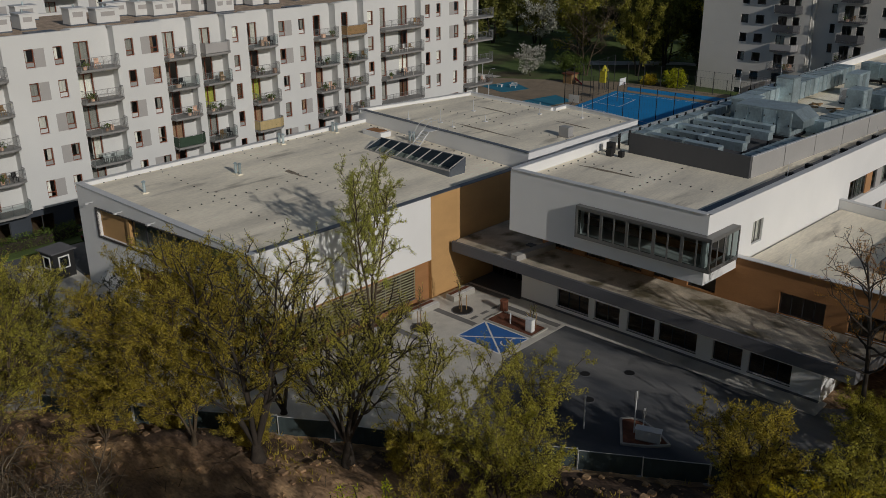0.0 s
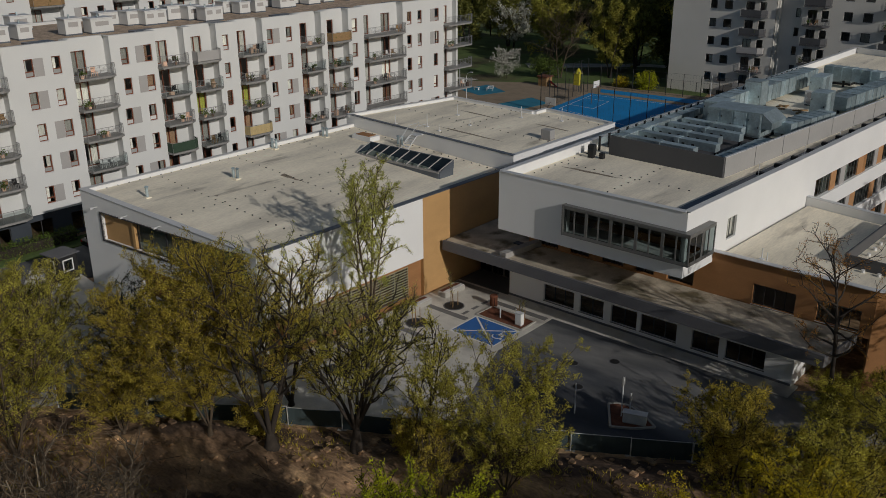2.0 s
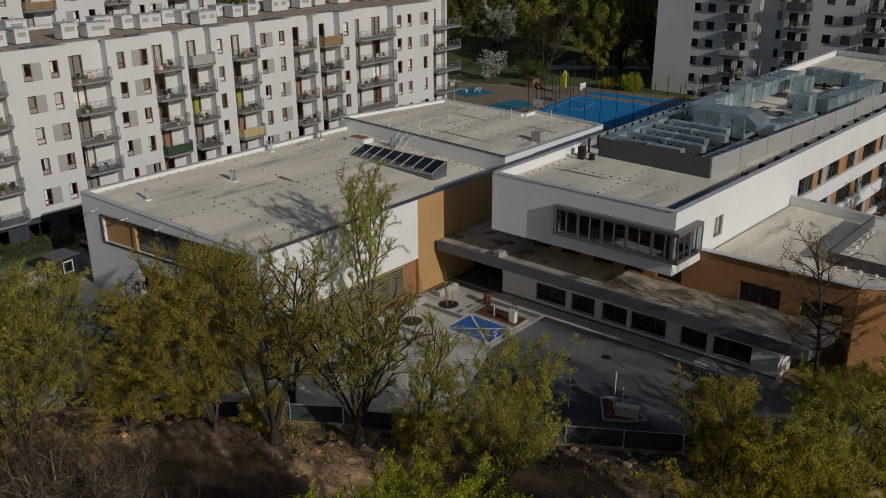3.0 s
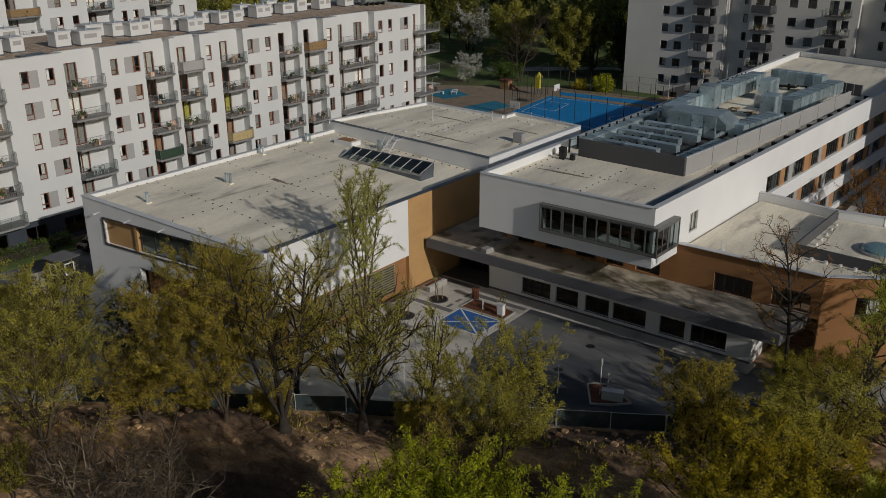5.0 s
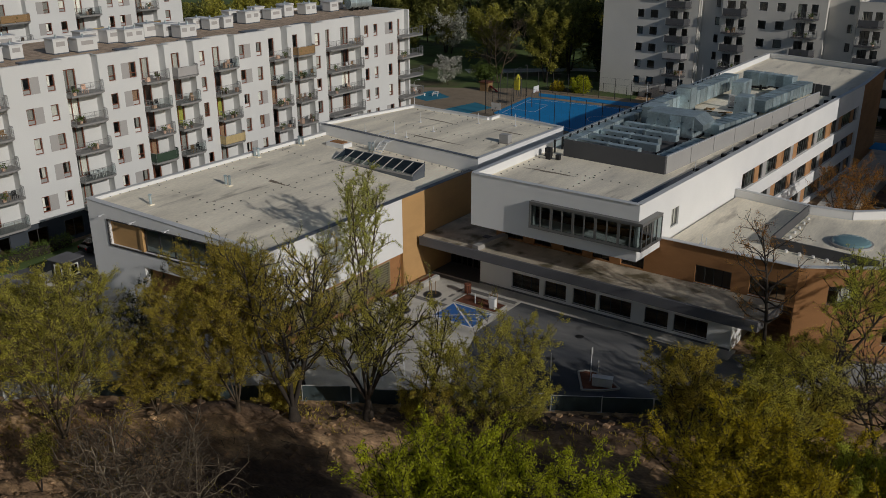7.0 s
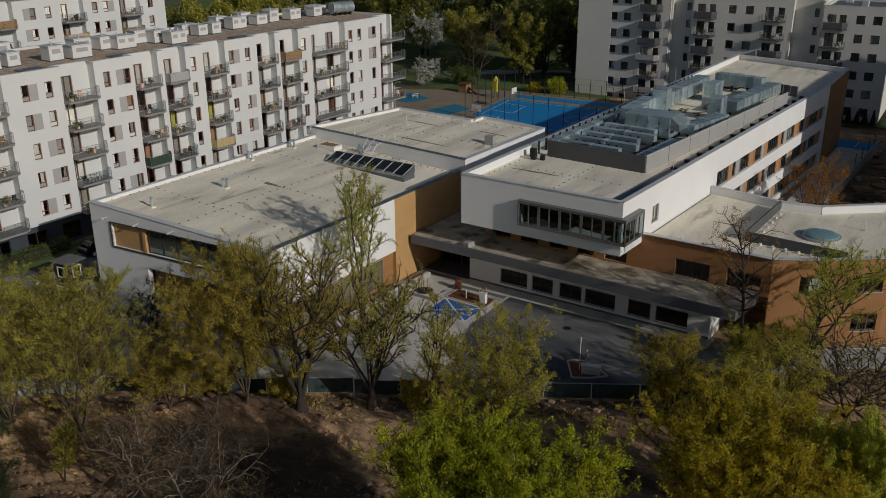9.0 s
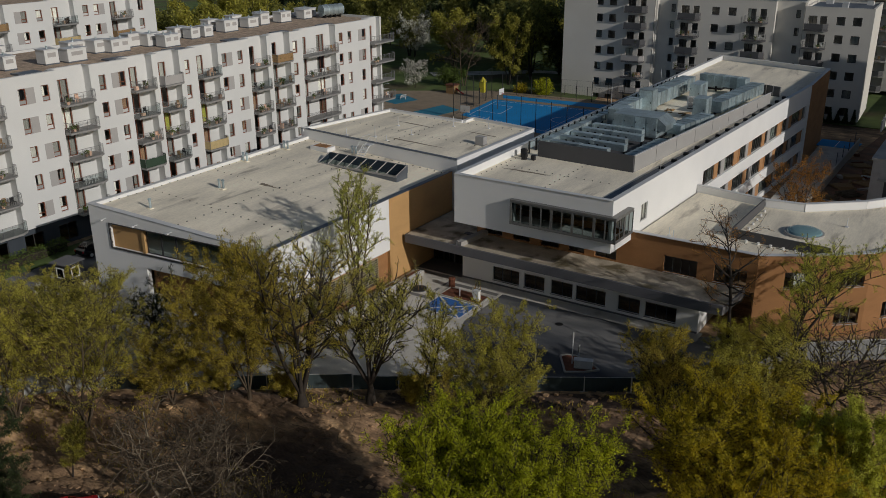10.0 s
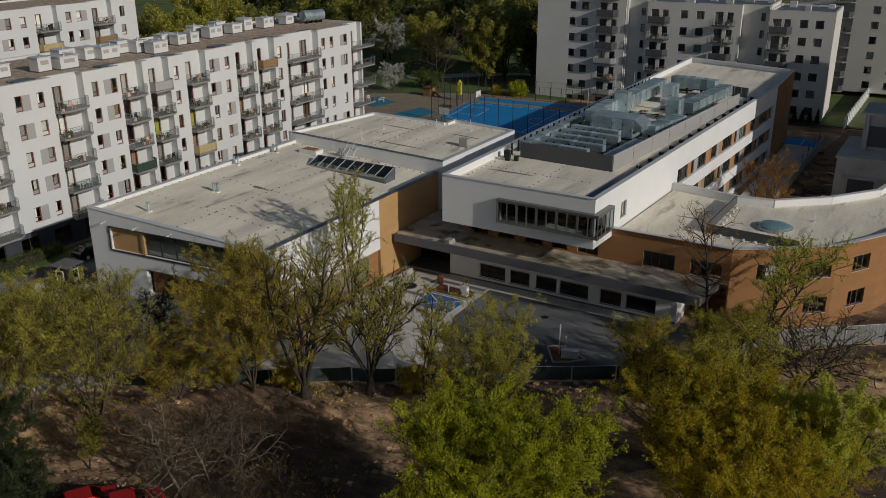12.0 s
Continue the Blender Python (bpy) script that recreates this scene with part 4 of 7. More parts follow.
# skylight ridge on the hall roof
sk = empty("roof_skylight", label="long sloping skylight with a dark metal frame", category="skylight")
s0, s1, sy0, sy1 = -19.9, -9.2, 3.1, 5.0
za = 8.55
curb = MB()
for a, b in (((s0, sy0), (s1, sy0)), ((s1, sy0), (s1, sy1)), ((s1, sy1), (s0, sy1)), ((s0, sy1), (s0, sy0))):
    curb.obox(a, b, 0.08, za, za + 0.75)
part("curb", curb, M_CAPDARK, sk)
N = 8
for k in range(N):
    a, b = s0 + (s1 - s0) * k / N + 0.08, s0 + (s1 - s0) * (k + 1) / N - 0.08
    g = part("pane", MB().poly([(a, sy0, za + 0.80), (b, sy0, za + 0.80), (b, sy1, za + 1.45), (a, sy1, za + 1.45)]), glass_mat("skylight_glass", (0.25, 0.33, 0.36)) if k == 0 else bpy.data.materials["skylight_glass"], sk)
    g.visible_shadow = False
for k in range(N + 1):
    x = s0 + (s1 - s0) * k / N
    m2 = MB()
    m2.v = [(x - 0.03, sy0 - 0.05, za + 0.76), (x + 0.03, sy0 - 0.05, za + 0.76), (x + 0.03, sy1, za + 1.42), (x - 0.03, sy1, za + 1.42),
            (x - 0.03, sy0 - 0.05, za + 0.85), (x + 0.03, sy0 - 0.05, za + 0.85), (x + 0.03, sy1, za + 1.51), (x - 0.03, sy1, za + 1.51)]
    m2.f = [(3, 2, 1, 0), (4, 5, 6, 7), (0, 1, 5, 4), (1, 2, 6, 5), (2, 3, 7, 6), (3, 0, 4, 7)]
    part("glazing_bar", m2, M_SCREEN, sk)
part("back_panel", MB().box(s0 - 0.08, s1 + 0.08, sy1 - 0.01, sy1 + 0.08, za + 0.70, za + 1.5), M_CAPDARK, sk)
for x in (s0 - 0.06, s1 + 0.06):
    part("end_panel", MB().poly([(x, sy0, za + 0.7), (x, sy1, za + 0.7), (x, sy1, za + 1.44)]), M_CAPDARK, sk)
part("sill", MB().box(s0 - 0.1, s1 + 0.1, sy0 - 0.16, sy0 - 0.09, za + 0.62, za + 0.78), M_SCREEN, sk)

# steps up to the rear roof
st = empty("roof_stair", -17.2, 8.2, 0, label="galvanised roof steps with tubular handrails at the height change", category="stair")
zb = roof_here(-17.2, 8)
for k in range(5):
    part("tread", MB().box(-0.45, 0.45, -1.3 + 0.28 * k, -1.06 + 0.28 * k, zb + 0.22 * (k + 1) - 0.04, zb + 0.22 * (k + 1)), M_CAP, st)
part("platform", MB().box(-0.45, 0.45, 0.12, 1.5, zb + 1.28, zb + 1.33), M_CAP, st)
for x in (-0.47, 0.47):
    part("stringer", MB().tube([(x, -1.4, zb + 0.05), (x, 0.1, zb + 1.28)], [0.05, 0.05], 4), M_CAP, st)
    part("handrail", MB().tube([(x, -1.4, zb + 0.03), (x, -1.4, zb + 1.0), (x, 0.1, zb + 2.3), (x, 1.5, zb + 2.3), (x, 1.5, zb + 1.3)], [0.025] * 5, 6), M_CAP, st)

# small roof fittings
def roof_vent(x, y, two=False):
    z = roof_here(x, y)
    v = empty("roof_vent_pipe", x, y, z, label="galvanised vent pipes with rain hoods on the flat roof", category="vent pipe", group="vents on the hall roof")
    for k in range(2 if two else 1):
        part("pipe", MB().disc(0.45 * k, 0.1 * k, 0, 0.12, 0.85, 12), M_GALV, v)
        part("hood", MB().disc(0.45 * k, 0.1 * k, 0.92, 0.2, 0.12, 12, 0.05), M_GALV, v)
    part("collar", MB().box(-0.25, 0.25 + (0.45 if two else 0), -0.25, 0.25, 0, 0.1), M_MEMBRANE, v)


roof_vent(-22.3, -18.3)
roof_vent(-21.6, -10.2, True)
roof_vent(-26.2, 4.4, True)
roof_vent(-26.4, -2.0, True)
roof_vent(-19.0, 8.0, True)
for x, y, h in ((-19.0, 12.4, 1.4), (-17.0, 12.0, 0.7), (-14.4, 22.6, 1.3), (-20.0, 18.5, 1.2), (-10.4, 24.5, 1.5), (-22.2, 11.0, 0.9), (-16.2, 16.0, 0.7)):
    t = thing("lightning_rod", MB().tube([(0, 0, 0.05), (0, 0, h)], [0.045, 0.03], 6).box(-0.16, 0.16, -0.16, 0.16, 0, 0.1), M_CAP, "short metal rod on a concrete foot on the roof", "lightning rod", "rods on the hall roof", at=(x, y, roof_here(x, y)))
u = empty("roof_fan_box", -7.3, 17.4, roof_here(-7.3, 17.4), label="grey ventilation fan box on the rear roof", category="roof fan")
part("casing", MB().box(-0.55, 0.55, -0.4, 0.4, 0.12, 1.0), M_SCREEN, u)
part("foot", MB().box(-0.62, 0.62, -0.45, 0.45, 0, 0.117), M_CONC, u)
u = empty("roof_hatch", -22.6, 7.0, roof_here(-22.6, 7.0), label="low roof access hatch with a reddish lid", category="roof hatch")
part("curb", MB().box(-1.3, 1.3, -0.7, 0.7, 0, 0.5), M_WHITE, u)
part("lid", MB().box(-0.95, 0.95, -0.5, 0.5, 0.503, 0.56), M_CLAD, u)
# conductor holders: rows of small dark blocks
dots = MB()


def dot_row(a, b, n):
    for k in range(n):
        t = (k + 0.5) / n
        x, y = a[0] + (b[0] - a[0]) * t, a[1] + (b[1] - a[1]) * t
        z = roof_here(x, y)
        dots.box(x - 0.045, x + 0.045, y - 0.045, y + 0.045, z - 0.02, z + 0.065)


dot_row((-26.4, -6.3), (-7, -6.3), 20)
dot_row((-26.4, -14.6), (-7, -14.6), 20)
dot_row((-26.4, 1.6), (-20, 1.6), 7)
dot_row((-17.2, -20), (-17.2, 2.6), 22)
dot_row((-26.6, -20), (-26.6, 9), 28)
dot_row((-6.9, -18), (-6.9, 9), 26)
dot_row((-26, 8.9), (-6.8, 8.9), 20)
dot_row((-26, 16.6), (-6.2, 16.6), 20)
dot_row((-16.5, 10.2), (-16.5, 26), 15)
dot_row((-24.8, 23.4), (-6.2, 26.2), 16)
tagged(part("conductor_holders", dots, M_BLACK), "rows of small black conductor holders on the roof", "roof fitting", kind="stuff")

# ---- the school: long wing with the overhanging end ----
wing = empty("school_wing", label="three-storey white school wing with a projecting bay window and roof plant", category="school building")
ZT, ZB = 11.77, 6.86
WP = [(0, 0), (16.42, 0), (19.3, 66.0), (18.8, 81.7), (0, 86.9)]
RZ = ZT - 0.75
fr = Face((0, 0), (16.42, 0))
mb = MB()
fr.wall(mb, 0.003, fr.length - 0.003, ZB, ZT, 0.4, [(6.6, 16.2, 8.1, 10.25)])
part("front_wall", mb, M_WHITE, wing)
rt = Face((16.42, 0), (19.3, 66.0))
rows3 = [(7.2, 9.1), (3.8, 5.7), (0.5, 2.4)]
holes = [(0.25, 3.0, 8.1, 10.25), (6.3, 7.8, 8.05, 9.75)]
for z0, z1 in rows3:
    holes.append((22.8, 64.6, z0, z1))
mb = MB()
rt.wall(mb, 0.003, rt.length, -0.2, ZT, 0.35, [h for h in holes if h[1] < 20] + [(22.8, 64.6, *r) for r in rows3] + [(-1, 22.0, -1, ZB)])
part("east_wall", mb, M_WHITE, wing)
# strip windows with clad piers between
random.seed(4)
PIERS = {"o": (M_PIER, "warm brown pier between the strip windows"), "g": (M_PANEL, "grey pier between the strip windows"), "b": (M_BROWN, "brown pier between the strip windows")}
PATTERN = (("w", 4.0, 5), ("o", 1.3, 0), ("w", 1.0, 1), ("g", 1.2, 0), ("w", 3.2, 4), ("o", 1.5, 0), ("b", 0.7, 0), ("w", 2.2, 3), ("g", 1.0, 0), ("o", 1.4, 0))
for row, (z0, z1) in enumerate(rows3):
    u, k = 22.8, 3 * row
    while u < 64.4:
        what, w, bars = PATTERN[k % len(PATTERN)]
        w = min(w, 64.6 - u)
        if what == "w":
            window(rt, wing, u + 0.02, u + w - 0.02, z0 + 0.03, z1 - 0.03, M_FRAMEG, bars, curtain=0.25, deep=0.28, fw=0.08, glass=M_GLASSD)
        else:
            part("pier", rt.box(MB(), u + 0.01, u + w - 0.01, z0 + 0.003, z1 - 0.003, -0.34, -0.2), PIERS[what][0], wing, PIERS[what][1])
        u += w
        k += 1
window(rt, wing, 6.3, 7.8, 8.05, 9.75, M_FRAMEG, 2, curtain=1.0, deep=0.15)
mb = MB()
Face((19.3, 66.0), (18.8, 81.7)).wall(mb, 0, 15.7, -0.2, ZT - 0.003, 0.35, [])
part("end_wall", mb, M_CLAD, wing)
mb = MB()
Face((18.8, 81.7), (0, 86.9)).wall(mb, 0, 19.5, -0.2, ZT - 0.005, 0.35, [])
Face((0, 86.9), (0, 0)).wall(mb, 0, 86.3, ZB, ZT - 0.004, 0.4, [])
Face((0, 86.9), (0, 12.3)).wall(mb, 0, 74.4, -0.2, ZB - 0.003, 0.4, [])
part("west_wall", mb, M_WHITE, wing)
part("underside", MB().prism([(0.4, 0.4), (16.0, 0.4), (16.2, 21.6), (0.4, 21.6)], ZB + 0.003, ZB + 0.3), M_WHITE, wing)
inn = [(0.41, 0.41), (16.05, 0.41), (18.9, 66.0), (18.42, 81.4), (0.41, 86.4)]
part("roof", MB().prism(inn, RZ - 0.4, RZ), M_MEMBRANE, wing, "weathered beige roof membrane")
cp = [(0.18, 0.18), (16.26, 0.18), (19.12, 66.0), (18.62, 81.55), (0.18, 86.6)]
for k in range(5):
    a, b = cp[k], cp[(k + 1) % 5]
    part("coping", MB().obox(a, b, 0.26, ZT + 0.003, ZT + 0.05 + 0.004 * k), M_CAP, wing)
# rooms behind the glass
part("inner_wall", MB().box(1, 15.8, 5.6, 5.8, ZB + 0.3, RZ - 0.4).box(12.5, 12.7, 8, 64, 0, RZ - 0.4), M_INNER, wing)
fl = MB()
for z in (0.0, 3.3, 6.5):
    fl.prism([(12.8, 22), (16.9, 22), (18.8, 65), (12.8, 65)], z, z + 0.25)
part("floor_slab", fl, M_INNER, wing)

# projecting bay window round the corner
bay = empty("bay_window", label="projecting grey-framed bay window round the corner of the wing", category="bay window")
b0, b1, bo = 6.5, 17.0, -0.50
for z0, z1, nm, mtl in ((8.0, 8.14, "sill_frame", M_FRAMEG), (10.22, 10.4, "head_frame", M_FRAMEG)):
    part(nm, MB().prism([(b0, bo), (b1, bo), (b1 + 0.14, 3.3), (16.46, 3.3), (16.44, -0.02), (b0, -0.02)], z0, z1), mtl, bay)
bf = Face((b0, bo), (b1, bo))
br = Face((b1, bo), (b1 + 0.14, 3.3))
for k in range(5):
    u = k * 2.1
    window(bf, bay, u + 0.01, u + 2.09, 8.143, 10.217, M_FRAMEG, 2, deep=0.03, fw=0.11, curtain=0, glass=M_GLASSD)
for k in range(2):
    window(br, bay, 0.02 + k * 1.95, 1.93 + k * 1.95, 8.143, 10.217, M_FRAMEG, 2, deep=0.03, fw=0.11, glass=M_GLASSD)
part("end_frame", MB().box(b0 - 0.06, b0 + 0.06, bo - 0.01, -0.003, 7.98, 10.42), M_FRAMEG, bay)

# ---- the school: lower front range with canopy ----
low = empty("front_range", label="low white front range with a concrete canopy and dark windows", category="school building")
lf = Face((-0.5, 2.4), (24.15, 2.4))
lw = [(3.6, 6.6), (7.15, 9.4), (10.1, 12.4), (12.75, 15.8), (17.05, 19.2), (19.7, 22.65)]
part("front_wall", lf.wall(MB(), 0, lf.length, -0.2, 3.6, 0.35, [(a, b, 0.5, 2.0) for a, b in lw]), M_WHITE, low)
for a, b in lw:
    window(lf, low, a, b, 0.5, 2.0, M_FRAME, 3 if b - a > 2.6 else 2, deep=0.2, sill=M_FRAME, fw=0.06)
part("plinth", lf.box(MB(), 0, lf.length, -0.15, 0.18, 0.002, 0.03), M_FASCIA, low)
part("end_wall", MB().box(23.8, 24.147, 2.76, 9.0, -0.2, 3.6), M_WHITE, low)
part("side_wall", MB().box(-0.5, -0.15, 2.76, 12.0, -0.2, 3.6), M_WHITE, low)
part("back_wall", MB().box(-5.7, 23.7, 12.0, 12.3, -0.2, 3.6).box(0.5, 23.5, 6.5, 6.7, 0, 3.5), M_INNER, low)
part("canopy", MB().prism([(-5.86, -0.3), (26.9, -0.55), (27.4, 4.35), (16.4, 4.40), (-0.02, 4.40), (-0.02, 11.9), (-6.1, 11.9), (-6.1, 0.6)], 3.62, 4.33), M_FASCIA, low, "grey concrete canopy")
part("canopy_roof", MB().prism([(-5.76, 0.0), (26.8, -0.25), (27.2, 4.34), (16.4, 4.39), (-0.03, 4.39), (-0.03, 11.8), (-6.0, 11.8), (-6.0, 0.7)], 4.334, 4.37), M_CANROOF, low, "stained and weathered canopy roof")
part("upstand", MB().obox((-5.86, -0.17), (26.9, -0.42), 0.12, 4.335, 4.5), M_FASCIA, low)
part("roof_kerb", MB().obox((0.5, 0.0), (1.05, 4.36), 0.34, 4.372, 4.85), M_CONC, low)
part("drain", MB().box(-0.9, 0.1, 3.3, 3.9, 4.372, 4.46), M_FRAME, low)
# glazed entrance in the passage under the canopy
eg = Face((-6.0, 5.2), (-0.52, 5.2))
for k in range(4):
    window(eg, low, 0.05 + 1.35 * k, 1.38 + 1.35 * k, 0.02, 3.55, M_FRAME, 2, deep=0.0, fw=0.08, transom=True, glass=M_GLASSD)
# near-black sheet over the paving, painting the canopy's shade in the passage
part("entrance_floor", MB().box(-6.05, -0.52, 2.2, 11.9, -0.1, 0.012), M_SCREEND, low, "dark sheet painting the deep shade on the passage floor")
# clad storey behind the canopy
uf = Face((0.0, 4.41), (28.2, 4.41))
uw = [(19.9, 23.0, 4.85 - 0.4, 6.02), (24.5, 27.4, 4.5, 6.05)]
slots = [(0.9, 3.0, 4.5, 6.05), (4.2, 6.1, 4.5, 6.05), (7.3, 9.3, 4.5, 6.05), (10.3, 12.0, 4.5, 6.05), (13.1, 15.3, 4.5, 6.05)]
part("clad_wall", uf.wall(MB(), 0, uf.length, 4.2, 7.75, 0.35, [(a, b, c, d) for a, b, c, d in uw] + slots), M_CLAD, low, "brown clad upper storey")
part("clad_wall", MB().box(0.0, 0.35, 4.77, 12.0, 4.34, 6.99), M_CLAD, low)
for a, b, c, d in uw:
    window(uf, low, a, b, c, d, M_FRAME, 4, deep=0.22, sill=M_CAP, fw=0.06)
for a, b, c, d in slots:
    window(uf, low, a, b, c, d, M_FRAME, 2, deep=0.22, fw=0.05)
part("inner_wall", MB().box(0.6, 28, 8.0, 8.2, 4.4, 6.9), M_INNER, low)
# curved range to the east
OUT = [(16.45, 4.41), (28.2, 4.41), (32.4, 7.0), (36.4, 10.3), (39.7, 15.6), (43.0, 24.0), (45.5, 34.0)]
INN = [(38.5, 34.0), (37.6, 30.0), (33.5, 24.6), (28.5, 20.4), (24.9, 19.9), (17.35, 21.3)]
wy = empty("curved_range", label="curved clad school range with a flat roof terrace", category="school building")
for k in range(1, len(OUT) - 1):
    f2 = Face(OUT[k], OUT[k + 1])
    L = f2.length
    first = {1: 2.45, 2: 2.45, 3: 2.3}.get(k, L * 0.5 - 1.2)
    hs = [(first, first + 2.3, 4.6, 6.15), (first, first + 2.3, 1.0, 2.6)] if k > 1 else [(first, first + 2.3, 4.6, 6.15)]
    part("clad_wall", f2.wall(MB(), 0, L, -0.2, 7.75, 0.35, hs), M_CLAD, wy, "ochre brown clad wall")
    for h in hs:
        window(f2, wy, *h, M_FRAMEG, 3, deep=0.2, sill=M_CAP, curtain=0.4)
part("roof", MB().prism([(16.9, 4.8), (28.1, 4.8), (32.1, 7.3), (36.0, 10.6), (39.3, 15.8), (42.6, 24.0), (45.1, 33.9), (38.9, 33.9), (38.0, 30.0), (33.8, 24.4), (28.6, 20.1), (24.9, 19.6), (17.6, 21.0)], 6.7, 7.25), M_MEMBRANE, wy, "beige roof terrace membrane")
for k in range(len(OUT) - 1):
    part("coping", MB().obox(OUT[k], OUT[k + 1], 0.25, 7.753, 7.81 + 0.003 * k), M_CAP, wy)
part("parapet", MB().obox((16.9, 4.76), (28.1, 4.76), 0.12, 7.2, 7.75), M_MEMBRANE, wy)
for k in range(len(INN) - 1):
    part("parapet", MB().obox(INN[k], INN[k + 1], 0.2, 0.0, 7.95 + 0.003 * k), M_WHITE, wy)
    part("coping", MB().obox(INN[k], INN[k + 1], 0.25, 7.97 + 0.003 * k, 8.03 + 0.003 * k), M_CAP, wy)
part("terrace_wall", MB().obox((24.85, 19.4), (24.6, 8.9), 0.07, 7.2, 8.2), M_SCREEND, wy, "dark low wall on the roof terrace")
part("terrace_wall", MB().obox((24.65, 8.9), (33.2, 8.3), 0.07, 7.2, 8.15), M_SCREEND, wy, "dark low wall on the roof terrace")
for k in range(6):
    t = (k + 0.4) / 6
    thing("terrace_light", MB().disc(0, 0, 0, 0.13, 0.22, 10), M_LINE, "small white round light on the terrace wall", "lamp", "lights on the terrace wall", at=(25.25 + 0.1 * t, 18.6 - 9.0 * t, 7.25))
    thing("terrace_light", MB().disc(0, 0, 0, 0.13, 0.22, 10), M_LINE, "small white round light on the terrace wall", "lamp", "lights on the terrace wall", at=(25.6 + 6.6 * t, 8.4 - 0.4 * t, 7.25))
dome = MB()
for ring in range(4):
    r0, r1 = 1.6 * math.cos(ring * 0.39), 1.6 * math.cos((ring + 1) * 0.39)
    dome.disc(0, 0, 0.22 + 0.4 * math.sin(ring * 0.39), r0, 0.4 * (math.sin((ring + 1) * 0.39) - math.sin(ring * 0.39)), 28, r1)
dm = empty("dome_rooflight", 30.0, 13.5, 7.25, label="round acrylic dome rooflight on the terrace", category="skylight")
part("dome", dome, mat("acrylic_dome", (0.20, 0.33, 0.36), 0.2, 0.1, var=0.05), dm)
part("curb", MB().disc(0, 0, 0, 1.75, 0.22, 28), M_SCREEN, dm)
for x, y in ((19.6, 6.2), (20.2, 5.6), (33.0, 17.5), (38.2, 22.0)):
    thing("lightning_rod", MB().tube([(0, 0, 0.05), (0, 0, 0.9)], [0.05, 0.04], 6).box(-0.16, 0.16, -0.16, 0.16, 0, 0.1), M_CAP, "short metal rod on a concrete foot on the roof", "lightning rod", "rods on the terrace", at=(x, y, 7.25))


# ---- roof plant on the long wing ----
plant = empty("plant_screen", label="grey panelled screen round the roof plant of the wing", category="screen wall")
PZ = RZ + 0.004
part("front_panel", MB().obox((2.6, 12.6), (13.5, 12.0), 0.09, PZ, 12.72), M_SCREEND, plant, "anthracite front panel")
seg = 8
for k in range(seg):
    a, b = k / seg, (k + 1) / seg - 0.002
    pa, pb = (13.5 + 3.3 * a, 12.1 + 40.0 * a), (13.5 + 3.3 * b, 12.1 + 40.0 * b)
    part("side_panel", MB().obox(pa, pb, 0.08, PZ, 12.70), M_SCREEN, plant, "light grey side panel")
    part("panel_cap", MB().obox(pa, pb, 0.11, 12.703, 12.74), M_CAP, plant)
part("far_panel", MB().obox((5.2, 62.0), (16.6, 58.5), 0.09, PZ, 12.4), M_SCREEND, plant)
for k in range(12):
    t = k / 11
    part("rib", MB().box(5.2 + 11.4 * t - 0.06, 5.2 + 11.4 * t + 0.06, 61.82 - 3.5 * t, 61.9 - 3.5 * t, PZ, 12.45), M_PANEL, plant)
part("plant_floor", MB().prism([(2.75, 12.75), (13.35, 12.2), (14.6, 27.5), (2.75, 27.5)], RZ + 0.004, RZ + 0.03), M_SCREEND, plant, "dark floor sheet under the ducts")
rail = empty("roof_guard_rail", label="dark posts and rail along the wing parapet", category="railing")
for k in range(30):
    y = 13.0 + 1.62 * k
    part("post", MB().box(1.2, 1.32, y, y + 0.22, PZ, RZ + 1.35), M_BLACK, rail)
part("top_rail", MB().box(1.22, 1.30, 13.0, 60.2, RZ + 1.353, RZ + 1.42), M_GALV, rail)
part("kick_panel", MB().box(1.15, 1.19, 13.0, 60.2, RZ + 0.5, RZ + 1.1), M_GALV, rail)


def ribbed_duct(name, a, b, half, z0, z1, label, step=1.25):
    d = empty(name, label=label, category="air duct", group="ducts on the school roof")
    L = math.hypot(b[0] - a[0], b[1] - a[1])
    n = max(2, int(L / step))
    for k in range(n):
        t0, t1 = k / n, (k + 1) / n - 0.004
        pa, pb = (a[0] + (b[0] - a[0]) * t0, a[1] + (b[1] - a[1]) * t0), (a[0] + (b[0] - a[0]) * t1, a[1] + (b[1] - a[1]) * t1)
        part("section", MB().obox(pa, pb, half, z0, z1), M_GALV, d)
        if k:
            pc = (pa[0] + (pb[0] - pa[0]) * 0.06, pa[1] + (pb[1] - pa[1]) * 0.06)
            pd = (pa[0] - (pb[0] - pa[0]) * 0.06, pa[1] - (pb[1] - pa[1]) * 0.06)
            part("flange", MB().obox(pd, pc, half + 0.05, z0 - 0.03, z1 + 0.05), M_GALV, d)
    for k in range(0, n + 1, 2):
        t = min(0.98, max(0.02, k / n))
        x, y = a[0] + (b[0] - a[0]) * t, a[1] + (b[1] - a[1]) * t
        part("foot", MB().box(x - 0.12, x + 0.12, y - 0.12, y + 0.12, PZ, z0 - 0.035), M_BLACK, d)
    return d


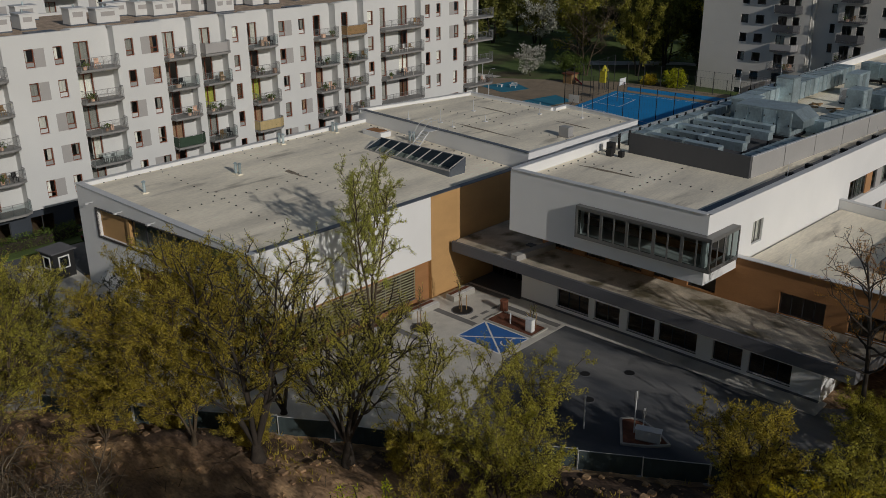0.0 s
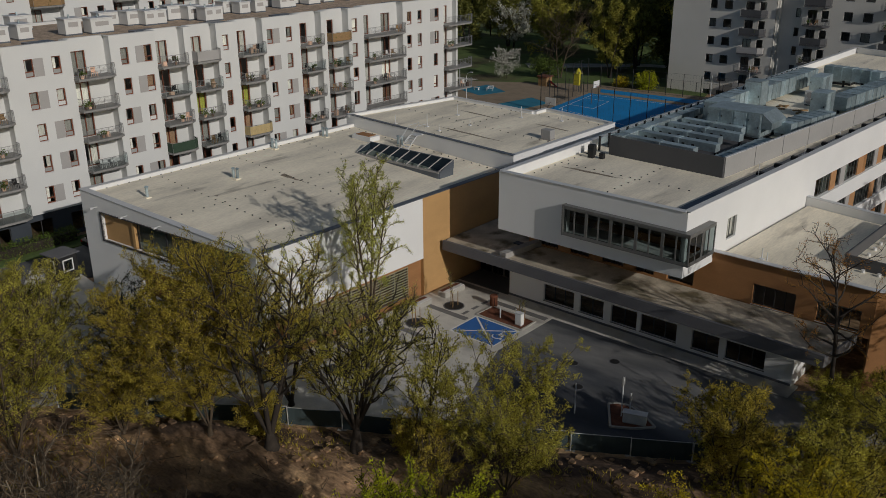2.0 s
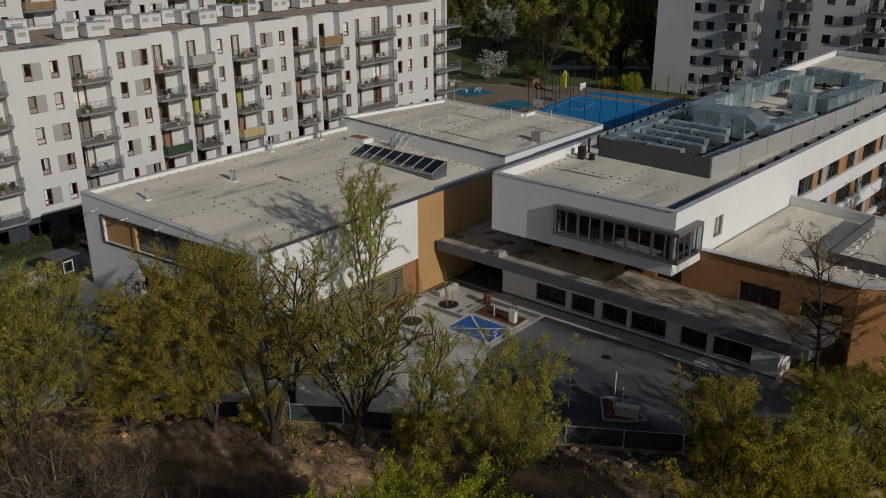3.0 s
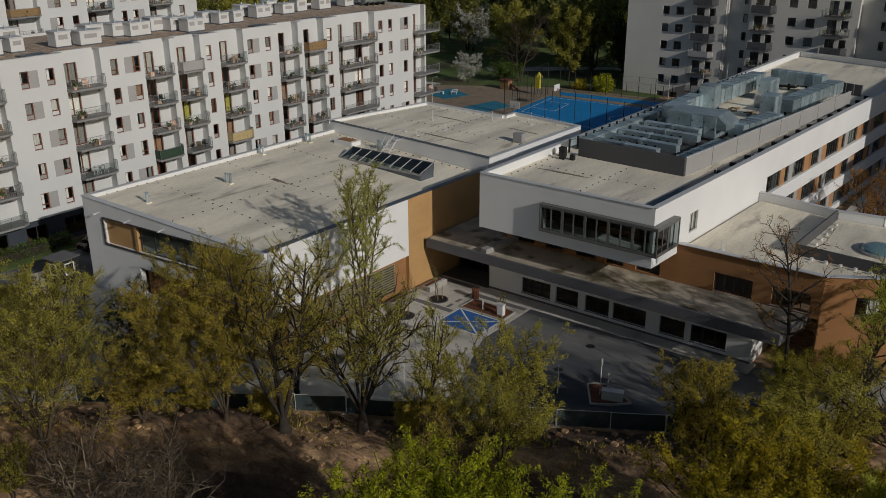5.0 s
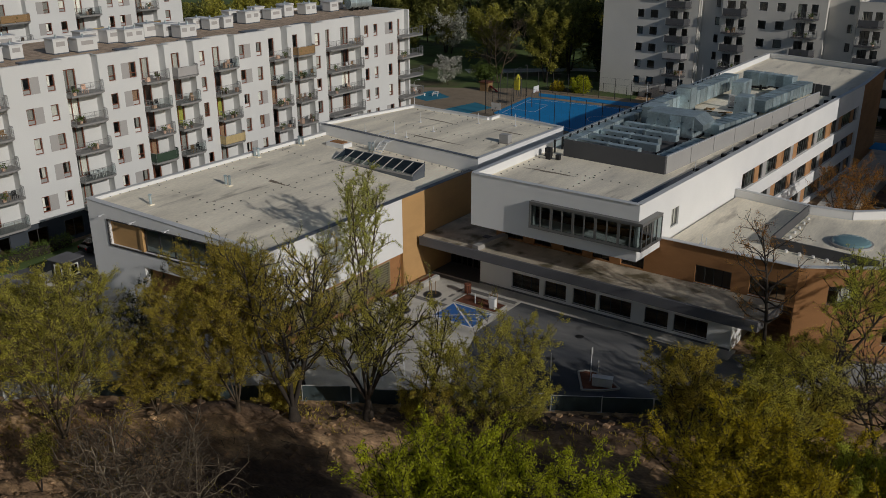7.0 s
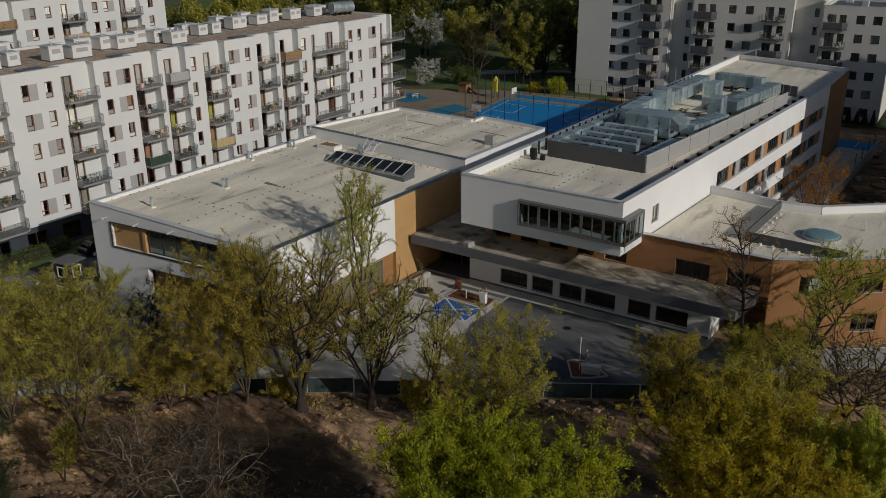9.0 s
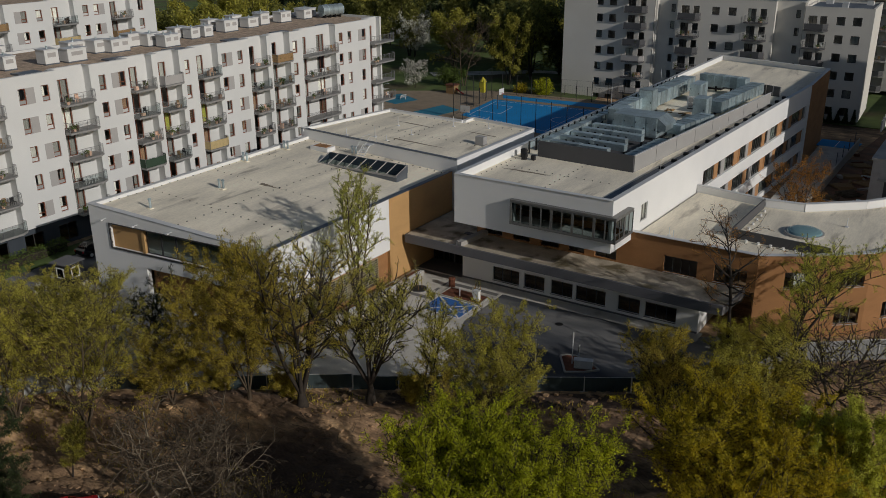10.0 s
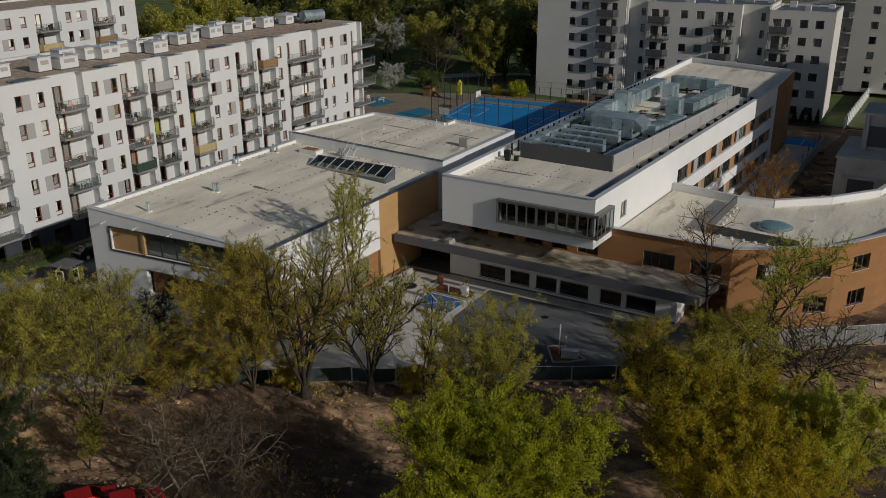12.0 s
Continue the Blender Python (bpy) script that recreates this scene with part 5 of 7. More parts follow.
DL = "galvanised rectangular air duct on feet on the flat roof"
for k in range(5):
    y = 15.4 + 2.45 * k
    dk = ribbed_duct("air_duct", (2.6 + 0.2 * k, y), (9.6 + 0.9 * (k % 2), y - 0.4), 0.42, RZ + 0.55, RZ + 1.25, DL, 3.4)
    for q in range(6):
        part("grille_slot", MB().box(3.2 + 0.2 * k + 0.95 * q, 3.45 + 0.2 * k + 0.95 * q, y - 0.52 - 0.05 * q, y - 0.40 - 0.05 * q, RZ + 0.75, RZ + 0.95), M_BLACK, dk, "dark grille slot")
ribbed_duct("air_duct", (11.6, 14.2), (12.2, 24.0), 0.5, RZ + 0.2, RZ + 0.8, DL)
ribbed_duct("air_duct", (2.3, 14.5), (2.3, 34.0), 0.45, RZ + 0.6, RZ + 1.3, DL)
ribbed_duct("air_duct", (4.2, 40.2), (4.4, 56.0), 0.95, RZ + 0.5, RZ + 2.2, DL, 1.1)
ribbed_duct("air_duct", (12.4, 42.0), (13.6, 58.0), 0.9, RZ + 0.4, RZ + 1.8, DL, 1.1)
ribbed_duct("air_duct", (5.6, 58.2), (12.4, 57.0), 0.75, RZ + 0.9, RZ + 2.4, DL, 1.1)
ribbed_duct("air_duct", (12.0, 28.0), (13.4, 36.0), 0.85, RZ + 0.4, RZ + 1.5, DL, 1.1)
ribbed_duct("air_duct", (3.4, 33.5), (3.4, 38.6), 0.8, RZ + 0.5, RZ + 2.0, DL, 1.1)


def air_unit(x, y, lx, ly, h, hood=True, rz=0):
    u = empty("air_handling_unit", x, y, PZ, rz, label="galvanised air handling unit with access panels on the roof", category="air conditioner", group="air units on the school roof")
    part("base_frame", MB().box(-lx / 2, lx / 2, -ly / 2, ly / 2, 0, 0.28), M_BLACK, u)
    nx, ny = max(1, round(lx / 1.3)), max(1, round(ly / 1.3))
    part("casing", MB().box(-lx / 2 + 0.04, lx / 2 - 0.04, -ly / 2 + 0.04, ly / 2 - 0.04, 0.284, h), M_GALV, u)
    for k in range(nx):
        a, b = -lx / 2 + lx * k / nx + 0.1, -lx / 2 + lx * (k + 1) / nx - 0.1
        p = part("access_panel", MB().box(a, b, -ly / 2, -ly / 2 + 0.036, 0.4, h - 0.15), M_GALV, u)
        part("latch", MB().box(b - 0.16, b - 0.08, -ly / 2 - 0.05, -ly / 2 - 0.003, h * 0.45, h * 0.45 + 0.2), M_BLACK, p)
        part("latch", MB().box(a + 0.06, a + 0.12, -ly / 2 - 0.05, -ly / 2 - 0.003, h * 0.7, h * 0.7 + 0.15), M_BLACK, p)
    for k in range(ny):
        a, b = -ly / 2 + ly * k / ny + 0.1, -ly / 2 + ly * (k + 1) / ny - 0.1
        part("access_panel", MB().box(lx / 2 - 0.036, lx / 2, a, b, 0.4, h - 0.15), M_GALV, u)
    if hood:
        hd = MB()
        x0, x1 = lx / 2 + 0.003, lx / 2 + 1.0
        hd.v = [(x0, -ly / 2 + .1, h * .45), (x1, -ly / 2 + .1, h * .45), (x1, -ly / 2 + .1, h * .7), (x0, -ly / 2 + .1, h), (x0, ly / 2 - .1, h * .45), (x1, ly / 2 - .1, h * .45), (x1, ly / 2 - .1, h * .7), (x0, ly / 2 - .1, h)]
        hd.f = [(0, 1, 2, 3), (7, 6, 5, 4), (1, 5, 6, 2), (3, 2, 6, 7), (0, 4, 5, 1), (0, 3, 7, 4)]
        part("intake_hood", hd, M_GALV, u)
    return u


air_unit(8.2, 27.2, 5.4, 3.6, 2.6)
air_unit(4.6, 39.2, 1.9, 1.9, 3.1, False)
air_unit(11.6, 39.4, 1.7, 2.4, 2.7, False)
air_unit(7.6, 50.5, 1.5, 3.4, 2.4, False)
air_unit(4.3, 31.0, 2.4, 2.6, 2.2, False)
air_unit(7.2, 60.0, 2.2, 2.0, 2.0, False)
ou = empty("condenser_unit", 8.6, 44.5, PZ, label="white outdoor condenser unit on the school roof", category="air conditioner")
part("casing", MB().box(-0.5, 0.5, -0.2, 0.2, 0.12, 1.6), M_LINE, ou)
part("fan_grille", MB().tube([(0, -0.23, 1.15), (0, -0.204, 1.15)], [0.33, 0.33], 16), M_PANEL, ou)
part("fan_grille", MB().tube([(0, -0.23, 0.5), (0, -0.204, 0.5)], [0.33, 0.33], 16), M_PANEL, ou)
part("foot", MB().box(-0.4, 0.4, -0.25, 0.25, 0, 0.118), M_BLACK, ou)
random.seed(21)
for k in range(7):
    x, y = random.uniform(6.2, 9.6), random.uniform(35.5, 42.5)
    thing("timber_offcut", MB().box(-random.uniform(0.4, 1.2), random.uniform(0.4, 1.2), -0.12, 0.12, 0, 0.12), M_WOOD, "loose timber board lying on the flat roof", "board", "boards on the roof", at=(x, y, PZ), rz=random.uniform(0, 180))
for k in range(14):
    y = 13.6 + 3.3 * k
    thing("roof_ballast_block", MB().box(-0.28, 0.28, -0.16, 0.16, 0, 0.24), M_BLACK, "small dark ballast block on the roof edge strip", "ballast block", "ballast blocks along the parapet", at=(15.6 + 0.0436 * y, y, PZ))
    thing("roof_ballast_block", MB().box(-0.24, 0.24, -0.2, 0.2, 0, 0.34), M_BLACK, "small dark ballast block on the roof edge strip", "ballast block", "ballast blocks along the parapet", at=(14.95 + 0.0436 * y, y + 0.9, PZ))
for y, h in ((14, 1.3), (23, 1.0), (31, 1.1), (36, 3.6), (46, 3.6), (54, 3.2)):
    thing("lightning_rod", MB().tube([(0, 0, 0.1), (0, 0, h)], [0.035, 0.02], 6).box(-0.2, 0.2, -0.2, 0.2, 0, 0.1), M_CAP, "slim metal lightning rod on a block foot", "lightning rod", "rods on the wing roof", at=(0.95 if h > 2 else 15.0 + 0.0436 * y, y, PZ))
dots = MB()
for a, b, n in (((1.0, 2.0), (15.5, 2.0), 0), ((1.2, 7.6), (13.5, 7.0), 14), ((8.4, 1.2), (8.4, 11.6), 10), ((1.0, 1.0), (1.0, 12.0), 11)):
    for k in range(n):
        t = (k + 0.5) / n
        x, y = a[0] + (b[0] - a[0]) * t, a[1] + (b[1] - a[1]) * t
        dots.box(x - 0.045, x + 0.045, y - 0.045, y + 0.045, RZ - 0.02, RZ + 0.06)
tagged(part("conductor_holders", dots, M_BLACK), "rows of small black conductor holders on the wing roof", "roof fitting", kind="stuff")
# dark sheet that paints the shade between plant screen and parapet
part("roof_strip", MB().prism([(14.3, 1.0), (15.9, 1.0), (18.4, 60), (17.5, 60)], RZ + 0.002, RZ + 0.03), M_CAPDARK, wing, "dark strip painted for the shade along the parapet")
for x, y, w, d, h in ((2.0, 10.6, 0.5, 0.4, 0.7), (2.9, 10.9, 0.4, 0.4, 0.5), (1.5, 11.5, 0.6, 0.5, 0.9)):
    thing("roof_cable_box", MB().box(-w / 2, w / 2, -d / 2, d / 2, 0, h), M_BLACK, "small dark service box beside the roof plant", "service box", "service boxes", at=(x, y, PZ))

# dirt streaks where water has stood on the hall roof
random.seed(31)


def stain(cx, cy, rx, ry, parent, roofz):
    """A flat irregular film of dried dirt."""
    pts = []
    for k in range(22):
        a = 2 * math.pi * k / 22
        q = 0.6 + 0.55 * random.random()
        pts.append((cx + rx * q * math.cos(a), cy + ry * q * math.sin(a)))
    mbs = MB().poly([(p[0], p[1], roofz(p[0], p[1]) + 0.006) for p in pts])
    part("dirt_streak", mbs, M_STREAK, parent, "dark dried dirt streak")


for cx, cy, rx, ry in ((-20.5, -14.0, 2.6, 0.22), (-20.0, -6.4, 3.4, 0.3), (-24.0, 2.2, 1.6, 0.2)):
    stain(cx, cy, rx, ry, hall, roof_here)
for cx, cy, rx, ry in ((-14.5, 13.4, 4.5, 0.2), (-18.5, 20.5, 3.0, 0.2), (-9.5, 21.6, 2.4, 0.18)):
    stain(cx, cy, rx, ry, rear, roof_here)
stain(4.6, 6.6, 3.0, 0.25, wing, lambda x, y: RZ)
stain(22.0, 12.5, 1.6, 0.2, wy, lambda x, y: 7.25)


# ---- the parking court ----
def flat(name, quads, material, parent, z=0.004):
    mbq = MB()
    for q in quads:
        mbq.poly([(x, y, z) for x, y in q])
    return part(name, mbq, material, parent)


def stripe(a, b, w=0.13):
    d = Vector((b[0] - a[0], b[1] - a[1])).normalized() * (w / 2)
    return [(a[0] + d.y, a[1] - d.x), (b[0] + d.y, b[1] - d.x), (b[0] - d.y, b[1] + d.x), (a[0] - d.y, a[1] + d.x)]


bayp = empty("disabled_parking_bay", label="blue painted disabled parking bay with white cross and wheelchair sign", category="parking bay")
c0, c1, c2, c3 = (0.15, -6.3), (4.5, -6.35), (4.5, -2.95), (0.12, -2.92)
flat("blue_field", [[c0, c1, c2, c3]], M_BLUE, bayp, 0.003)
for a, b in ((c0, c1), (c1, c2), (c2, c3), (c3, c0)):
    flat("border_line", [stripe(a, b)], M_LINE, bayp, 0.008)
flat("diagonal_line", [stripe(c0, c2, 0.15)], M_LINE, bayp, 0.007)
flat("diagonal_line", [stripe(c1, c3, 0.15)], M_LINE, bayp, 0.0075)
sg = MB()
cx, cy = 3.7, -4.7
ring = [(cx + 0.42 * math.cos(a * 0.35), cy + 0.42 * math.sin(a * 0.35)) for a in range(-9, 6)]
path = [(cx - 0.05, cy + 0.75), (cx - 0.05, cy + 0.2), (cx + 0.35, cy + 0.15), (cx + 0.55, cy - 0.4), (cx + 0.75, cy - 0.3)]
for line in (ring, path):
    for a, b in zip(line, line[1:]):
        sg.poly([(x, y, 0.0095) for x, y in stripe(a, b, 0.12)])
sg.poly([(cx - 0.05 + 0.14 * math.cos(k * 0.63), cy + 0.98 + 0.14 * math.sin(k * 0.63), 0.0095) for k in range(10)])
part("wheelchair_sign", sg, M_LINE, bayp)

bed = empty("mulch_bed", label="kerbed planting bed covered with red-brown bark mulch", category="planting bed")
B4 = [(0.0, -2.75), (4.55, -2.75), (4.5, -0.72), (0.02, -0.62)]
for k in range(4):
    part("kerb", MB().obox(B4[k], B4[(k + 1) % 4], 0.07, -0.05, 0.11 + 0.002 * k), M_KERB, bed)
part("mulch", MB().prism([(0.08, -2.67), (4.47, -2.67), (4.43, -0.8), (0.1, -0.7)], -0.05, 0.07), M_MULCH, bed)
isl = empty("mulch_island", label="kerbed traffic island with red-brown bark mulch", category="planting bed")
I4 = [(15.75, -8.0), (17.3, -10.35), (18.6, -9.55), (19.55, -8.55), (18.3, -7.75), (16.9, -7.3), (16.1, -7.55)]
for k in range(len(I4)):
    part("kerb", MB().obox(I4[k], I4[(k + 1) % len(I4)], 0.07, -0.05, 0.12 + 0.002 * k), M_KERB, isl)
part("mulch", MB().prism([(15.88, -8.0), (17.33, -10.2), (18.52, -9.48), (19.38, -8.57), (18.25, -7.85), (16.9, -7.42), (16.18, -7.62)], -0.05, 0.08), M_MULCH, isl)


def litter_bin(x, y):
    b = empty("litter_bin", x, y, 0, label="dark red-brown slatted litter bin with a lid", category="bin")
    for k in range(10):
        a = 2 * math.pi * k / 10
        part("slat", MB().obox((0.3 * math.cos(a), 0.3 * math.sin(a)), (0.3 * math.cos(a + 0.5), 0.3 * math.sin(a + 0.5)), 0.02, 0.08, 0.92), M_MULCH, b)
    part("body", MB().disc(0, 0, 0, 0.26, 0.88, 16), M_BLACK, b)
    part("lid", MB().disc(0, 0, 0.93, 0.36, 0.1, 16, 0.28), M_MULCH, b)


litter_bin(0.0, -0.45)
cab = empty("service_cabinet", 3.9, -2.1, 0.07, label="white meter cabinet standing in the mulch bed", category="cabinet")
part("body", MB().box(-0.3, 0.3, -0.2, 0.2, 0.08, 1.05), M_LINE, cab)
part("door", MB().box(-0.26, 0.26, -0.215, -0.203, 0.16, 1.0), M_LINE, cab)
part("cap", MB().box(-0.34, 0.34, -0.24, 0.24, 1.053, 1.1), M_CAP, cab)
part("plinth", MB().box(-0.27, 0.27, -0.17, 0.17, 0, 0.077), M_CONC, cab)
cab2 = empty("service_cabinet", 18.3, -9.0, 0.08, 20, label="white low service cabinet standing on the island", category="cabinet")
part("body", MB().box(-0.75, 0.75, -0.25, 0.25, 0.08, 0.75), M_LINE, cab2)
part("cap", MB().box(-0.8, 0.8, -0.3, 0.3, 0.753, 0.8), M_CAP, cab2)
part("plinth", MB().box(-0.7, 0.7, -0.2, 0.2, 0, 0.077), M_CONC, cab2)
for x, y, h in ((1.9, -2.0, 0.9), (2.9, -1.2, 0.8)):
    thing("bollard", MB().disc(0, 0, 0, 0.06, h, 10), M_CAP, "slim grey bollard in the planting bed", "bollard", "bollards", at=(x, y, 0.07))
for x, y, h in ((17.2, -8.8, 2.9), (17.7, -8.6, 1.8)):
    p = empty("sign_post", x, y, 0.08, label="galvanised post of a sign seen edge-on", category="sign post", group="sign posts on the island")
    part("post", MB().disc(0, 0, 0, 0.045, h, 8), M_CAP, p)
    part("sign_plate", MB().box(-0.02, 0.02, -0.22, 0.22, h - 0.6, h - 0.02), M_FRAMEG, p)
thing("bollard", MB().disc(0, 0, 0, 0.05, 2.3, 8), M_CAP, "slim grey pole at the edge of the court", "pole", at=(14.6, -10.4, 0))
for x, y, r in ((10.7, -4.6, 0.36), (12.9, -2.4, 0.36), (12.85, -7.3, 0.36), (8.6, -8.6, 0.3)):
    m = empty("manhole_cover", x, y, -0.01, label="round cast-iron manhole cover in the asphalt", category="manhole", group="manholes of the court")
    part("rim", MB().disc(0, 0, 0, r + 0.04, 0.014, 24), M_FASCIA, m)
    part("lid", MB().disc(0, 0, 0.0145, r, 0.008, 24), M_BLACK, m)


def tree_pit(x, y, r=1.0):
    g = empty("tree_grate", x, y, 0, label="round dark tree pit with a kerb ring in the paving", category="tree pit", group="tree pits of the forecourt")
    mbr = MB()
    n = 28
    for k in range(n):
        a, b = 2 * math.pi * k / n, 2 * math.pi * (k + 1) / n
        mbr.obox((r * math.cos(a), r * math.sin(a)), (r * math.cos(b), r * math.sin(b)), 0.05, -0.02, 0.035)
    part("ring", mbr, M_FASCIA, g)
    part("soil", MB().disc(0, 0, -0.02, r - 0.03, 0.045, 24), M_BLACK, g)


for x, y in ((-2.6, -2.6), (-2.8, -7.1), (-2.6, -12.0), (-2.0, -16.7)):
    tree_pit(x, y, 0.85)


def bench(x, y, rz, L=2.6):
    b = empty("planter_bench", x, y, 0, rz, label="long concrete planter bench with a timber strip by the wall", category="bench", group="benches of the forecourt")
    part("block", MB().box(-L / 2, L / 2, -0.45, 0.45, 0, 0.45), M_KERB, b)
    part("planting_strip", MB().box(-L / 2 + 0.15, L / 2 - 0.15, 0.0, 0.35, 0.453, 0.48), M_MULCH, b)
    for k in range(3):
        part("seat_slat", MB().box(-L / 2 + 0.05, L / 2 - 0.05, -0.42 + 0.13 * k, -0.31 + 0.13 * k, 0.453, 0.5), M_CAP, b)


bench(-4.6, -0.6, 90)
bench(-4.8, -5.0, 90, 3.2)
bench(-4.8, -10.0, 90, 3.2)
# white parking lines on the paving
pl = empty("parking_lines", label="thin white painted parking lines on the paving", category="road marking")
for k in range(4):
    flat("line", [stripe((2.6 + 1.5 * k, -18.9 + 0.9 * k), (-0.4 + 1.5 * k, -15.4 + 0.9 * k), 0.1)], M_LINE, pl, 0.006)
# bands of darker paving
flat_bands = empty("paving_band", label="darker grey paving bands across the light forecourt", category="paving")
for a, b in (((-5.9, -3.9), (-0.1, -3.9)), ((-5.9, -8.6), (-0.8, -8.6)), ((-5.9, -13.6), (-2.0, -13.6)), ((-1.1, 0.3), (4.9, 0.3)), ((-5.9, 1.6), (-1.2, 1.6))):
    part("band", MB().obox(a, b, 0.3, -0.03, 0.005), M_PAVED, flat_bands)
for k in range(3):
    part("band", MB().box(-1.15 + 0.3 * k * 0, -0.85, -3.4 + 1.3 * k, -2.6 + 1.3 * k, -0.03, 0.0045), M_PAVED, flat_bands)

# site booth, hedge and cars beside the apartment house
booth = empty("site_booth", -29.9, -22.9, lie(-29.9, -22.9), 8, label="small dark site booth with white-framed windows", category="booth")
part("wall", MB().box(-0.95, 0.95, -0.95, 0.95, 0.1, 2.4), M_BLACK, booth)
part("roof", MB().box(-1.15, 1.15, -1.15, 1.15, 2.403, 2.5), M_FASCIA, booth)
part("base", MB().box(-0.95, 0.95, -0.95, 0.95, 0, 0.097), M_CONC, booth)
for k, (a, b) in enumerate((((-0.95, -0.955), (0.95, -0.955)), ((0.955, -0.95), (0.955, 0.95)))):
    bfc = Face(a, b)
    wd = part("window_frame", bfc.box(bfc.box(bfc.box(bfc.box(MB(), 0.45, 1.45, 0.95, 1.05, 0, .04), 0.45, 1.45, 1.95, 2.05, 0, .04), 0.45, 0.55, 1.05, 1.95, 0, .04), 1.35, 1.45, 1.05, 1.95, 0, .04), M_LINE, booth)
    part("pane", bfc.box(MB(), 0.55, 1.35, 1.05, 1.95, 0.004, 0.02), M_GLASS, wd)


def car(x, y, z, rz, paint, label):
    c = empty("parked_car", x, y, z, rz, label=label, category="car", group="parked cars")
    prof = [(-2.1, 0.35), (2.1, 0.35), (2.15, 0.7), (1.95, 0.85), (1.1, 0.95), (0.35, 1.42), (-1.1, 1.45), (-1.85, 1.0), (-2.12, 0.9)]
    body = MB()
    n = len(prof)
    for s in (-1, 1):
        body.v += [(px, s * (0.86 if pz < 1.0 else 0.70), pz) for px, pz in prof]
    body.f += [tuple(reversed(range(n))) if False else tuple(range(n)), tuple(range(2 * n - 1, n - 1, -1))]
    body.f += [(k, k + n, (k + 1) % n + n, (k + 1) % n) for k in range(n)]
    bevelled(part("body", body, paint, c), 0.07, 2)
    part("windscreen", MB().poly([(1.04, -0.7, 1.0), (1.04, 0.7, 1.0), (0.40, 0.62, 1.40), (0.40, -0.62, 1.40)]), M_GLASS, c)
    part("rear_window", MB().poly([(-1.83, 0.68, 1.03), (-1.83, -0.68, 1.03), (-1.16, -0.6, 1.43), (-1.16, 0.6, 1.43)]), M_GLASS, c)
    for s in (-1, 1):
        part("side_window", MB().poly([(0.85, s * 0.835, 1.0), (0.25, s * 0.735, 1.36), (-1.05, s * 0.735, 1.38), (-1.5, s * 0.835, 1.02)]), M_CARBLK, c)
        for wx in (-1.3, 1.3):
            w = part("wheel", MB().tube([(wx, s * 0.72, 0.32), (wx, s * 0.92, 0.32)], [0.32, 0.32], 16), M_TYRE, c)
            part("rim", MB().tube([(wx, s * 0.921, 0.32), (wx, s * 0.93, 0.32)], [0.2, 0.2], 12), M_CAP, w)
        part("headlight", MB().box(2.05, 2.14, s * 0.62 - 0.14, s * 0.62 + 0.14, 0.66, 0.78), M_LINE, c)
        part("tail_light", MB().box(-2.14, -2.06, s * 0.66 - 0.12, s * 0.66 + 0.12, 0.7, 0.88), M_RED, c)
    return c


car(0.2, -44.9, ground_z(0.2, -44.9), 60, M_RED, "bright red car parked on the dirt track")
car(2.8, -43.6, ground_z(2.8, -43.6), 55, M_RED, "bright red car parked beside another on dirt")
car(-35.0, -16.0, lie(-35, -16), 90, M_CARBLK, "black car parked on the shaded lane")
car(-35.2, -9.5, lie(-35, -9), 90, M_CARSIL, "grey car parked on the shaded lane")
car(-35.0, -3.0, lie(-35, -3), 90, M_CARBLK, "black car parked on the shaded lane")

